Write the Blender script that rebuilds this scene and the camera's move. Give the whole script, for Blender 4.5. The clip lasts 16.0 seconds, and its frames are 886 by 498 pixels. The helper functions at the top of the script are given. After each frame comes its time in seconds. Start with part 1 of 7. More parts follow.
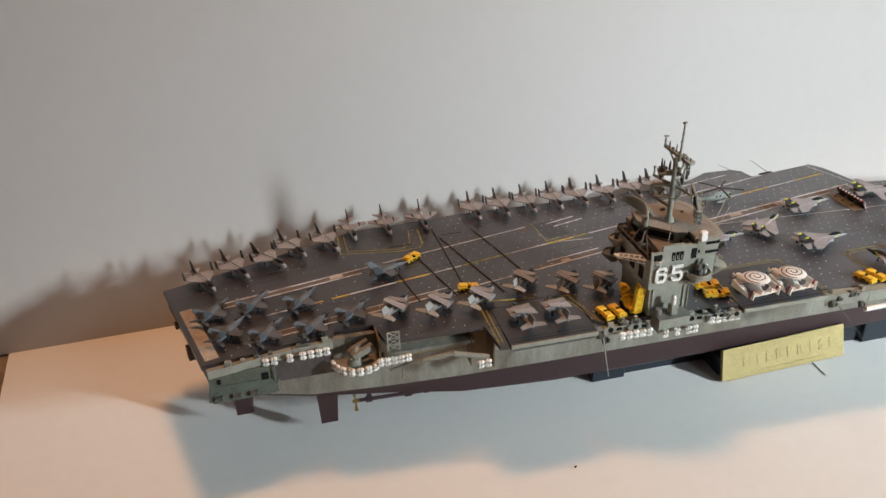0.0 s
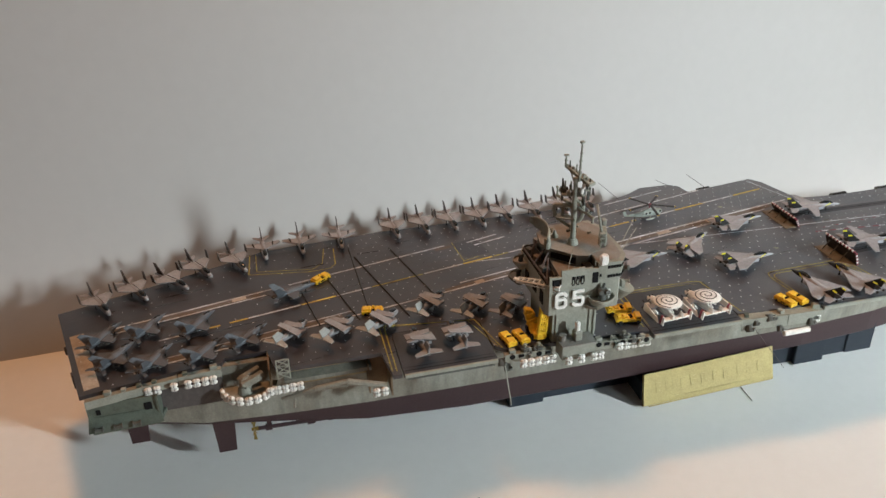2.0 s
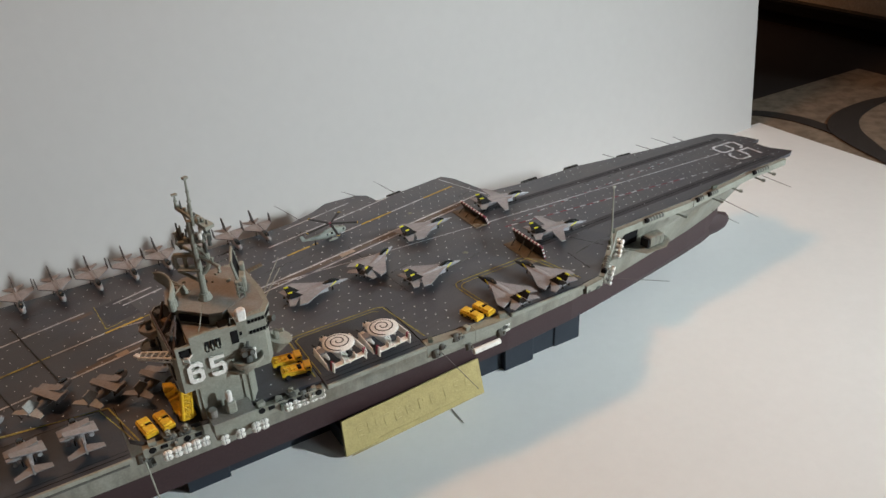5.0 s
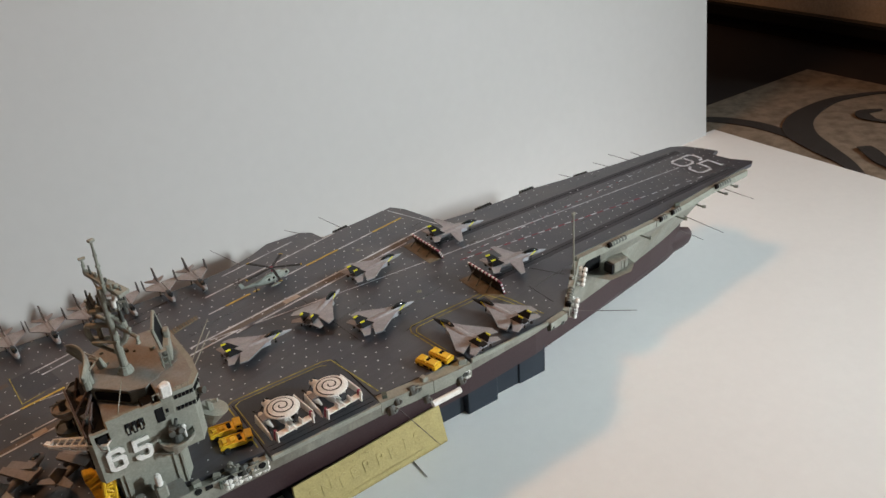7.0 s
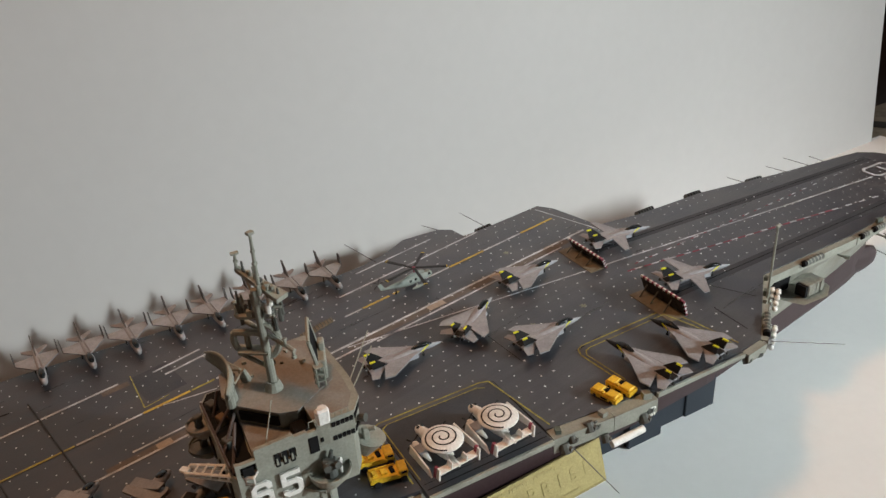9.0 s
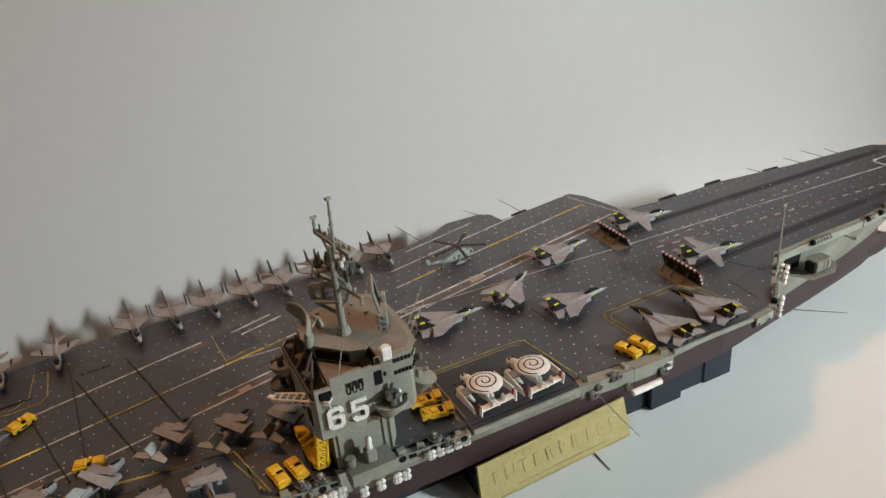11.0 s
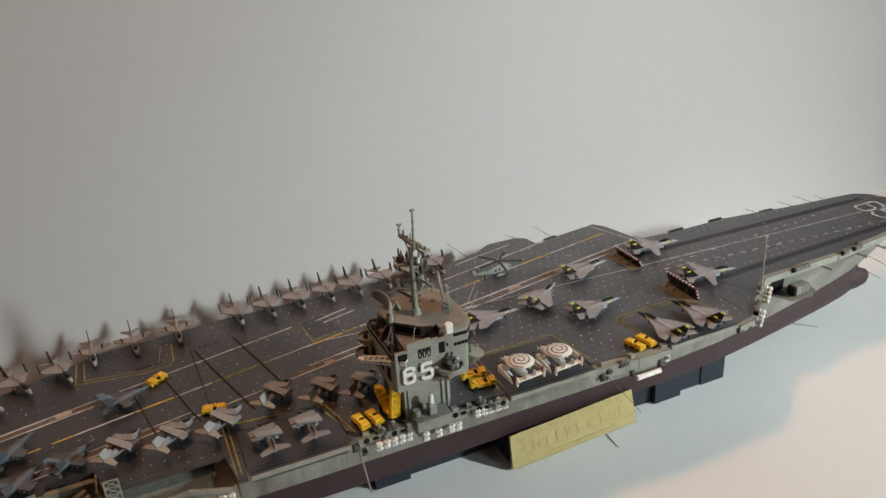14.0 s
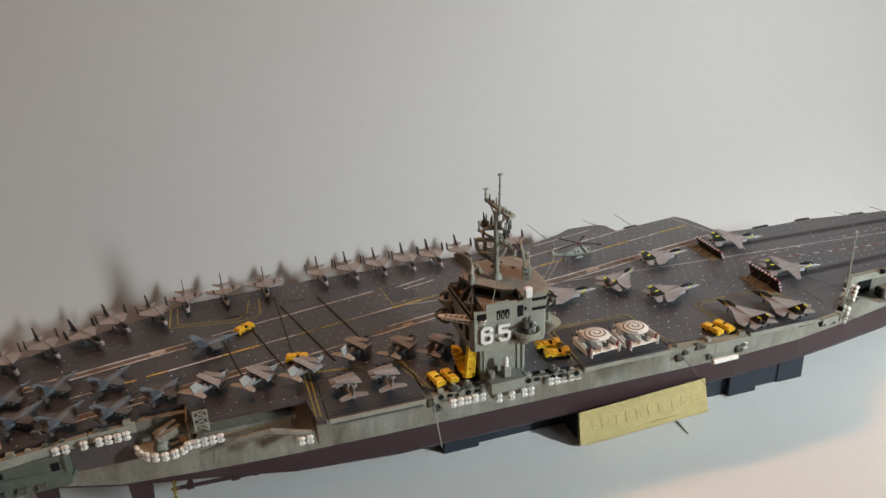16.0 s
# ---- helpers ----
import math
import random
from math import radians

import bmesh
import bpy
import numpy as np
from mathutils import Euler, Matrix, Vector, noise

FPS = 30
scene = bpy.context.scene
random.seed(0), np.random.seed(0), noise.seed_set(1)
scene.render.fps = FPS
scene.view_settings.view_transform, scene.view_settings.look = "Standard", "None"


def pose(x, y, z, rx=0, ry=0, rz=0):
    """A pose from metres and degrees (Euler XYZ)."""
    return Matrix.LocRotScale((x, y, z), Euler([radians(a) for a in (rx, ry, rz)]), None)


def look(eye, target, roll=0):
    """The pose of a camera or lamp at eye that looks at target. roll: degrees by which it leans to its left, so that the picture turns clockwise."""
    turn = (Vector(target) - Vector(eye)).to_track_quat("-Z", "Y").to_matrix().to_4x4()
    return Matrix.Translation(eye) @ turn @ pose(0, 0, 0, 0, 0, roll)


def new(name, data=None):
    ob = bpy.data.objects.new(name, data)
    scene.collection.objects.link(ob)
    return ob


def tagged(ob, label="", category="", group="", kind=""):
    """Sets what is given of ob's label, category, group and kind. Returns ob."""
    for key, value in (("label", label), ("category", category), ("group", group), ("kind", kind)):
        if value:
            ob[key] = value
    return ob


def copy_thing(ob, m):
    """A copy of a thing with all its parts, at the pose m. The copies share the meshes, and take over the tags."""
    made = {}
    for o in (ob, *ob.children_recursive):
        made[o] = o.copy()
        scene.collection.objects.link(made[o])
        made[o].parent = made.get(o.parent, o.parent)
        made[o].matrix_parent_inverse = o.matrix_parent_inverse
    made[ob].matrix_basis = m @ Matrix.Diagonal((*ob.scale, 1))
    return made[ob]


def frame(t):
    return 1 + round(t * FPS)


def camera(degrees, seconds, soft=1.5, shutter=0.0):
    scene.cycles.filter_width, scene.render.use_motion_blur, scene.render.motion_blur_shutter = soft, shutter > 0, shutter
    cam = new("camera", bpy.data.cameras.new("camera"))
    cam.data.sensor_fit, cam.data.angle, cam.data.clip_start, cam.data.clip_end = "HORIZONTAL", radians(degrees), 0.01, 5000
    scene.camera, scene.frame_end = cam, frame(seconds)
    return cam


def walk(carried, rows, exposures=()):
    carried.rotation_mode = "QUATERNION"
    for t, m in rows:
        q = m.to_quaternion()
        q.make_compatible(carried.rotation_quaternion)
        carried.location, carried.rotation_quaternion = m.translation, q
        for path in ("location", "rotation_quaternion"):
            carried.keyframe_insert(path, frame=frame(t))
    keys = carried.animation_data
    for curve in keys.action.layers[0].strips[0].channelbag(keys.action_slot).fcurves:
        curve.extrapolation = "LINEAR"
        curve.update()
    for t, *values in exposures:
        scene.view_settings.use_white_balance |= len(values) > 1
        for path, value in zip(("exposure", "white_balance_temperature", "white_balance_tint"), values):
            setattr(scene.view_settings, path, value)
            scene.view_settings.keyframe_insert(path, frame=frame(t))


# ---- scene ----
# ---- camera ----
cam = camera(58.3, 16.0)
PATH = [
    (0, (-0.409, -0.56, 0.439), (-0.009, 1.15, -0.517), -1.6),
    (0.5, (-0.414, -0.557, 0.436), (-0.085, 1.162, -0.531), -1.5),
    (1, (-0.394, -0.558, 0.435), (-0.068, 1.158, -0.539), -1.5),
    (1.5, (-0.357, -0.554, 0.439), (-0.022, 1.171, -0.517), -1.9),
    (2, (-0.327, -0.552, 0.438), (0.064, 1.166, -0.51), -1.8),
    (2.5, (-0.297, -0.547, 0.433), (0.25, 1.124, -0.521), -1.0),
    (3, (-0.278, -0.544, 0.436), (0.342, 1.097, -0.524), -1.7),
    (3.5, (-0.259, -0.545, 0.437), (0.445, 1.061, -0.524), -1.5),
    (4, (-0.239, -0.547, 0.433), (0.522, 1.034, -0.527), -1.8),
    (4.2, (-0.232, -0.541, 0.43), (0.577, 1.015, -0.532), -1.6),
    (6.3, (-0.177, -0.456, 0.403), (0.718, 1.043, -0.572), -3.1),
    (6.5, (-0.178, -0.456, 0.409), (0.725, 1.04, -0.564), -3.1),
    (7, (-0.172, -0.462, 0.412), (0.791, 1.009, -0.541), -4.4),
    (7.5, (-0.177, -0.46, 0.42), (0.794, 1.007, -0.531), -5.2),
    (8, (-0.2, -0.422, 0.425), (0.752, 1.058, -0.525), -4.9),
    (8.5, (-0.199, -0.388, 0.396), (0.717, 1.115, -0.553), -2.5),
    (9, (-0.185, -0.373, 0.386), (0.612, 1.195, -0.566), -4.2),
    (9.5, (-0.179, -0.372, 0.379), (0.581, 1.215, -0.572), -4.9),
    (10, (-0.182, -0.377, 0.377), (0.57, 1.218, -0.566), -5.1),
    (10.2, (-0.188, -0.38, 0.379), (0.555, 1.219, -0.565), -5.1),
    (12.3, (-0.27, -0.51, 0.43), (0.445, 1.145, -0.437), -5.5),
    (12.5, (-0.276, -0.51, 0.432), (0.441, 1.15, -0.422), -4.9),
    (13, (-0.287, -0.52, 0.438), (0.407, 1.153, -0.409), -4.5),
    (13.5, (-0.29, -0.53, 0.44), (0.402, 1.146, -0.403), -4.6),
    (14, (-0.29, -0.537, 0.438), (0.405, 1.143, -0.395), -3.7),
    (14.5, (-0.291, -0.552, 0.43), (0.414, 1.129, -0.393), -1.3),
    (15, (-0.293, -0.561, 0.419), (0.411, 1.122, -0.401), -0.7),
    (15.5, (-0.302, -0.559, 0.417), (0.325, 1.156, -0.397), -1.3),
    (16, (-0.309, -0.558, 0.416), (0.225, 1.195, -0.386), -2.2),
]
walk(cam, [(t, look(eye, target, roll)) for t, eye, target, roll in PATH],
     [(0.0, 0.07, 5980, 10), (0.8, 0.16, 6000, 9), (1.6, 0.05, 6000, 8), (2.2, -0.09, 5930, 8), (3.5, -0.29, 5920, 8), (7.0, -0.38, 5990, 9), (8.5, -0.38, 6040, 9), (9.5, -0.33, 6100, 9), (12.5, -0.34, 6080, 8), (15.3, -0.32, 6090, 9), (16.0, -0.22, 6090, 10)])

# ---- world and light ----
world = bpy.data.worlds.new("room_air")
scene.world = world
world.use_nodes = True
world.node_tree.nodes["Background"].inputs[0].default_value = (0.75, 0.85, 1.0, 1)
world.node_tree.nodes["Background"].inputs[1].default_value = 0.04


def area_lamp(name, at, target, sx, sy, watts, colour, shape="RECTANGLE"):
    d = bpy.data.lights.new(name, "AREA")
    d.shape, d.size, d.size_y, d.energy, d.color = shape, sx, sy, watts, colour
    ob = new(name, d)
    ob.matrix_world = look(at, target)
    return ob


# the narrow window beyond the bow, an added soft fill beside it, and the warm hanging lamp over the model
window = area_lamp("window_light", (1.84, -1.84, 1.00), (0.30, -0.16, 0.08), 0.09, 0.32, 5.3, (0.94, 0.985, 0.935))
window.data.spread = math.radians(40)
# fill lamp added to lift the shaded parts; no second window is known
area_lamp("fill_light", (1.20, -1.88, 1.70), (0.0, 0.0, 0.1), 0.48, 0.66, 5.8, (0.885, 0.973, 0.938))
area_lamp("ceiling_light", (-0.24, 0.16, 1.50), (-0.24, 0.16, 0.0), 0.22, 0.22, 10.4, (1.0, 0.47, 0.195), "DISK")

# ---- materials ----


def mat(name, base, rough=0.6, metal=0.0, dirt=None, amount=0.35, scale=60.0, fine=900.0, bump=0.15, per=0.0, spec=0.4, grain_amount=0.11):
    """A painted or raw surface with stains at one scale, grain at another and a fine relief."""
    m = bpy.data.materials.new(name)
    m.use_nodes = True
    n, l = m.node_tree.nodes, m.node_tree.links
    b = n["Principled BSDF"]
    b.inputs["Roughness"].default_value, b.inputs["Metallic"].default_value = rough, metal
    b.inputs["Specular IOR Level"].default_value = spec
    co = n.new("ShaderNodeTexCoord")
    big = n.new("ShaderNodeTexNoise")
    big.inputs["Scale"].default_value, big.inputs["Detail"].default_value = scale, 5
    big.inputs["Roughness"].default_value = 0.6
    small = n.new("ShaderNodeTexNoise")
    small.inputs["Scale"].default_value, small.inputs["Detail"].default_value = fine, 3
    for tex in (big, small):
        l.new(co.outputs["Object"], tex.inputs["Vector"])
    ramp = n.new("ShaderNodeMapRange")
    ramp.inputs[1].default_value, ramp.inputs[2].default_value = 0.4, 0.7
    ramp.inputs[3].default_value, ramp.inputs[4].default_value = 0.0, amount
    l.new(big.outputs[0], ramp.inputs[0])
    mix = n.new("ShaderNodeMix")
    mix.data_type = "RGBA"
    dirt = dirt or tuple(c * 0.6 for c in base)
    mix.inputs[6].default_value, mix.inputs[7].default_value = (*base, 1), (*dirt, 1)
    l.new(ramp.outputs[0], mix.inputs[0])
    grain = n.new("ShaderNodeMapRange")
    grain.inputs[1].default_value, grain.inputs[2].default_value = 0.3, 0.7
    grain.inputs[3].default_value, grain.inputs[4].default_value = 1 - grain_amount, 1 + grain_amount
    l.new(small.outputs[0], grain.inputs[0])
    hue = n.new("ShaderNodeHueSaturation")
    l.new(mix.outputs[2], hue.inputs["Color"])
    if per:
        info = n.new("ShaderNodeObjectInfo")
        rnd = n.new("ShaderNodeMapRange")
        rnd.inputs[3].default_value, rnd.inputs[4].default_value = 1 - per, 1 + per
        l.new(info.outputs["Random"], rnd.inputs[0])
        mul = n.new("ShaderNodeMath")
        mul.operation = "MULTIPLY"
        l.new(rnd.outputs[0], mul.inputs[0])
        l.new(grain.outputs[0], mul.inputs[1])
        l.new(mul.outputs[0], hue.inputs["Value"])
    else:
        l.new(grain.outputs[0], hue.inputs["Value"])
    l.new(hue.outputs[0], b.inputs["Base Color"])
    if bump:
        bp = n.new("ShaderNodeBump")
        bp.inputs["Strength"].default_value, bp.inputs["Distance"].default_value = bump, 0.0004
        l.new(small.outputs[0], bp.inputs["Height"])
        l.new(bp.outputs[0], b.inputs["Normal"])
    return m


M_PAPER = mat("white_card", (0.79, 0.795, 0.79), 0.65, amount=0.08, scale=3, fine=120, bump=0.0, grain_amount=0.012)
M_BOARD = mat("white_board", (0.548, 0.531, 0.519), 0.5, amount=0.06, scale=2.5, fine=90, bump=0.0, grain_amount=0.012)
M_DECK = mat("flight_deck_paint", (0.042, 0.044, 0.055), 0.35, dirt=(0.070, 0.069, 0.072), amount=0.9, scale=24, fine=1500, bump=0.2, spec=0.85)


def streaks(m, turn, amount, stretch=(9, 210, 1)):
    """Tyre rubber and scuffs drawn out along one direction, in dark and pale runs."""
    n, l = m.node_tree.nodes, m.node_tree.links
    bsdf = n["Principled BSDF"]
    before = bsdf.inputs["Base Color"].links[0].from_socket
    co = n.new("ShaderNodeTexCoord")
    spin = n.new("ShaderNodeMapping")
    spin.inputs["Rotation"].default_value = (0, 0, -math.radians(turn))
    l.new(co.outputs["Object"], spin.inputs["Vector"])
    draw = n.new("ShaderNodeMapping")
    draw.inputs["Scale"].default_value = stretch
    l.new(spin.outputs[0], draw.inputs["Vector"])
    run = n.new("ShaderNodeTexNoise")
    run.inputs["Scale"].default_value, run.inputs["Detail"].default_value, run.inputs["Roughness"].default_value = 1.0, 4, 0.65
    l.new(draw.outputs[0], run.inputs["Vector"])
    ramp = n.new("ShaderNodeMapRange")
    ramp.inputs[1].default_value, ramp.inputs[2].default_value = 0.32, 0.68
    ramp.inputs[3].default_value, ramp.inputs[4].default_value = 1 - amount, 1 + amount
    l.new(run.outputs[0], ramp.inputs[0])
    tone = n.new("ShaderNodeHueSaturation")
    l.new(before, tone.inputs["Color"])
    l.new(ramp.outputs[0], tone.inputs["Value"])
    l.new(tone.outputs[0], bsdf.inputs["Base Color"])
    gloss = n.new("ShaderNodeMapRange")
    gloss.inputs[1].default_value, gloss.inputs[2].default_value = 0.3, 0.7
    base = bsdf.inputs["Roughness"].default_value
    gloss.inputs[3].default_value, gloss.inputs[4].default_value = base - 0.09, base + 0.14
    l.new(run.outputs[0], gloss.inputs[0])
    l.new(gloss.outputs[0], bsdf.inputs["Roughness"])


def darken_aft(m, dark, x0, x1):
    """Multiplies the base colour darker and browner towards the stern, thinning out forward in ragged patches."""
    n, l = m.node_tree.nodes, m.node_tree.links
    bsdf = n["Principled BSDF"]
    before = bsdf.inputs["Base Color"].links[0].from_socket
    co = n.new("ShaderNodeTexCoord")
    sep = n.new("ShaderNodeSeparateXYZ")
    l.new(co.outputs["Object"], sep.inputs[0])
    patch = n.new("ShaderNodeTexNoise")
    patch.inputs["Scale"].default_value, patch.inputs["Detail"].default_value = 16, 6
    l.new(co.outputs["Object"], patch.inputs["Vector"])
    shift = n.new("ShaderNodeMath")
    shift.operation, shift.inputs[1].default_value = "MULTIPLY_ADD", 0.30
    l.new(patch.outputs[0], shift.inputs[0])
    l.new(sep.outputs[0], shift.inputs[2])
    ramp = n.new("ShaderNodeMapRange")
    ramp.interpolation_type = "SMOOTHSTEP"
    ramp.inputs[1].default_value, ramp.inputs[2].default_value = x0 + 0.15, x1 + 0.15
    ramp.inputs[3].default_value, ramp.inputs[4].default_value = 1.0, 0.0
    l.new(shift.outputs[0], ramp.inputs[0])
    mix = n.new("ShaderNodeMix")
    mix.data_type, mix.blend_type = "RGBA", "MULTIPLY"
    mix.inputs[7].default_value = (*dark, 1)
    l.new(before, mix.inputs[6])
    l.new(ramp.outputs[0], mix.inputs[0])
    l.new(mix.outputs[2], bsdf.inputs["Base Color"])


streaks(M_DECK, 11.2, 0.30)
darken_aft(M_DECK, (0.53, 0.445, 0.43), -0.30, 0.02)
M_LIFT = mat("elevator_paint", (0.040, 0.044, 0.054), 0.40, dirt=(0.064, 0.062, 0.062), amount=0.6, scale=60, fine=1500, bump=0.3)
M_HULL = mat("haze_grey_hull", (0.238, 0.238, 0.204), 0.6, dirt=(0.150, 0.130, 0.098), amount=0.8, scale=26, fine=700)
streaks(M_HULL, 0, 0.20, (150, 150, 16))
M_GREY = mat("haze_grey_paint", (0.285, 0.292, 0.248), 0.6, dirt=(0.17, 0.165, 0.14), amount=0.5, scale=90, fine=900)
M_RED = mat("hull_red", (0.040, 0.021, 0.023), 0.55, dirt=(0.035, 0.018, 0.020), amount=0.6, scale=20, fine=700)
M_ROOF = mat("weathered_roof", (0.238, 0.235, 0.218), 0.65, dirt=(0.200, 0.158, 0.128), amount=0.9, scale=70, fine=900)
# near black for dark parts, and for the shade inside openings and recesses
M_DARK = mat("dark_parts_and_shade", (0.010, 0.010, 0.011), 0.8, bump=0.05, spec=0.15)
M_BLACK = mat("black_paint", (0.012, 0.012, 0.013), 0.5, bump=0.05)
M_WHITE = mat("white_paint", (0.78, 0.77, 0.74), 0.5, dirt=(0.5, 0.47, 0.42), amount=0.4, scale=300)
M_LINE = mat("deck_white_line", (0.58, 0.62, 0.67), 0.65, dirt=(0.18, 0.185, 0.195), amount=0.95, scale=85)
M_TAN = mat("deck_tan_stain", (0.135, 0.118, 0.105), 0.8, dirt=(0.12, 0.10, 0.085), amount=0.9, scale=120)
M_STERN = mat("stern_strip_paint", (0.43, 0.37, 0.30), 0.75, dirt=(0.27, 0.225, 0.18), amount=0.8, scale=90)
M_YLINE = mat("deck_yellow_line", (0.40, 0.37, 0.075), 0.7, dirt=(0.14, 0.11, 0.06), amount=0.9, scale=150)
M_ORANGE = mat("deck_orange_dash", (0.56, 0.425, 0.075), 0.7, dirt=(0.30, 0.22, 0.08), amount=0.9, scale=120)
M_FOAM = mat("pale_olive_mark", (0.30, 0.31, 0.22), 0.8, dirt=(0.16, 0.16, 0.13), amount=0.8, scale=300)
M_REDLINE = mat("deck_red_line", (0.27, 0.055, 0.085), 0.7, dirt=(0.11, 0.05, 0.058), amount=0.7, scale=150)
M_DOT = mat("tie_down_white", (0.74, 0.79, 0.81), 0.7, dirt=(0.42, 0.41, 0.40), amount=0.8, scale=110)
M_FIN = mat("weathered_fin_brown", (0.085, 0.075, 0.072), 0.65, dirt=(0.05, 0.045, 0.045), amount=0.7, scale=250)
M_YELLOW = mat("vehicle_yellow", (0.80, 0.51, 0.02), 0.5, dirt=(0.45, 0.22, 0.02), amount=0.6, scale=350, per=0.06)
M_JET = mat("jet_light_grey", (0.302, 0.307, 0.328), 0.5, dirt=(0.215, 0.215, 0.230), amount=0.7, scale=130, per=0.06)
M_TAIL = mat("jet_pale_tail", (0.36, 0.355, 0.335), 0.75, dirt=(0.25, 0.25, 0.235), amount=0.6, scale=150)
M_BLUE = mat("jet_blue_grey", (0.104, 0.114, 0.130), 0.55, dirt=(0.055, 0.060, 0.068), amount=0.7, scale=130, per=0.1)
M_BROWN = mat("jet_dusty_grey", (0.268, 0.264, 0.272), 0.5, dirt=(0.170, 0.165, 0.170), amount=0.7, scale=130, per=0.08)
M_HELI = mat("helicopter_grey", (0.25, 0.275, 0.245), 0.6, dirt=(0.18, 0.19, 0.17), amount=0.6, scale=200)
M_GLASS = mat("canopy_tint", (0.01, 0.012, 0.014), 0.12, amount=0.0, bump=0.0, spec=0.6)
M_ACID = mat("squadron_yellow", (0.75, 0.72, 0.02), 0.5, amount=0.2, scale=300)
M_TYRE = mat("rubber", (0.015, 0.015, 0.015), 0.8)
M_GOLD = mat("gold_nameplate_paint", (0.405, 0.33, 0.135), 0.55, metal=0.15, dirt=(0.30, 0.245, 0.10), amount=0.5, scale=120, fine=800, bump=0.3)
M_STAND = mat("dark_blue_stand", (0.012, 0.018, 0.028), 0.5, dirt=(0.02, 0.026, 0.035), amount=0.5, scale=60)
M_BRASS = mat("propeller_brass", (0.42, 0.30, 0.08), 0.35, metal=0.9, amount=0.4, scale=400)
M_OCHRE = mat("hangar_interior", (0.165, 0.108, 0.058), 0.75, dirt=(0.085, 0.058, 0.034), amount=0.7, scale=90)
M_BAY = mat("hangar_bay_paint", (0.30, 0.24, 0.13), 0.7, dirt=(0.18, 0.14, 0.08), amount=0.8, scale=80)
M_RUST = mat("rust_run", (0.16, 0.105, 0.06), 0.85, dirt=(0.22, 0.18, 0.13), amount=0.8, scale=400)
M_GREEN = mat("sponson_green_grey", (0.11, 0.13, 0.105), 0.65, dirt=(0.06, 0.07, 0.055), amount=0.7, scale=120)
M_TRACK = mat("catapult_grease", (0.036, 0.038, 0.045), 0.6, dirt=(0.060, 0.062, 0.068), amount=0.8, scale=40, fine=900)
M_TANPIT = mat("bare_tan_metal", (0.175, 0.150, 0.105), 0.65, dirt=(0.10, 0.082, 0.055), amount=0.8, scale=150)
M_ROD = mat("aerial_brown", (0.10, 0.08, 0.075), 0.6, amount=0.2)
M_GEAR = mat("dark_gear_grey", (0.10, 0.105, 0.095), 0.6, dirt=(0.05, 0.05, 0.045), amount=0.7, scale=250)
M_WIRE = mat("steel_wire", (0.03, 0.03, 0.03), 0.5, amount=0.2)
M_PLASTER = mat("room_plaster", (0.42, 0.36, 0.30), 0.8, amount=0.2, scale=2, fine=150)
M_CEIL = mat("ceiling_paint", (0.6, 0.56, 0.5), 0.8, amount=0.1, scale=2, fine=150)
M_CARPET = mat("brown_carpet", (0.250, 0.195, 0.142), 0.95, dirt=(0.135, 0.100, 0.070), amount=1.0, scale=48, fine=1200, bump=0.8)
M_FLOOR = mat("dark_floor_carpet", (0.020, 0.013, 0.011), 0.95, amount=0.5, scale=20, fine=900, bump=0.6)
M_CARPETDK = mat("dark_carpet_scroll", (0.028, 0.022, 0.019), 0.95, amount=0.4, scale=40, fine=1200, bump=0.8)
M_CABINET = mat("dark_cabinet", (0.010, 0.010, 0.010), 0.35, amount=0.3, scale=8, fine=200)
M_SLAB = mat("beige_cabinet_board", (0.66, 0.60, 0.52), 0.55, dirt=(0.52, 0.46, 0.39), amount=0.6, scale=12, fine=250)

# ---- building helpers ----


def thing(name, at=(0, 0, 0), rz=0.0, label="", category="", group="", kind=""):
    ob = new(name)
    ob.empty_display_size = 0.01
    ob.matrix_basis = pose(*at, 0, 0, rz)
    return tagged(ob, label, category, group, kind)


def part(name, bm, material, parent=None, label="", smooth=False):
    """Links a bmesh as one mesh object under a thing or under a part."""
    bmesh.ops.recalc_face_normals(bm, faces=bm.faces)
    me = bpy.data.meshes.new(name)
    bm.to_mesh(me)
    bm.free()
    me.materials.append(material)
    if smooth:
        for p in me.polygons:
            p.use_smooth = True
    ob = new(name, me)
    ob.parent = parent
    return tagged(ob, label)


def box(bm, c, s, rz=0.0, rx=0.0, ry=0.0, bev=0.0):
    m = pose(*c, rx, ry, rz) @ Matrix.Diagonal((*s, 1))
    r = bmesh.ops.create_cube(bm, size=1.0, matrix=m)
    if bev:
        es = list({e for v in r["verts"] for e in v.link_edges})
        bmesh.ops.bevel(bm, geom=es, offset=bev, segments=1, affect="EDGES")
    return bm


def prism(bm, pts, z0, z1, foot=None):
    """An upright prism over a plan; foot: the plan at its lower end."""
    lo = [bm.verts.new((x, y, z0)) for x, y in (foot or pts)]
    hi = [bm.verts.new((x, y, z1)) for x, y in pts]
    k = len(pts)
    bm.faces.new(hi)
    bm.faces.new(lo[::-1])
    for i in range(k):
        j = (i + 1) % k
        bm.faces.new((lo[i], lo[j], hi[j], hi[i]))
    return bm


def slab(bm, pts, v):
    """A flat plate: the outline pts in space, thickened by the vector v."""
    v = Vector(v)
    a = [bm.verts.new(Vector(p) - v / 2) for p in pts]
    b = [bm.verts.new(Vector(p) + v / 2) for p in pts]
    k = len(pts)
    bm.faces.new(b)
    bm.faces.new(a[::-1])
    for i in range(k):
        j = (i + 1) % k
        bm.faces.new((a[i], a[j], b[j], b[i]))
    return bm


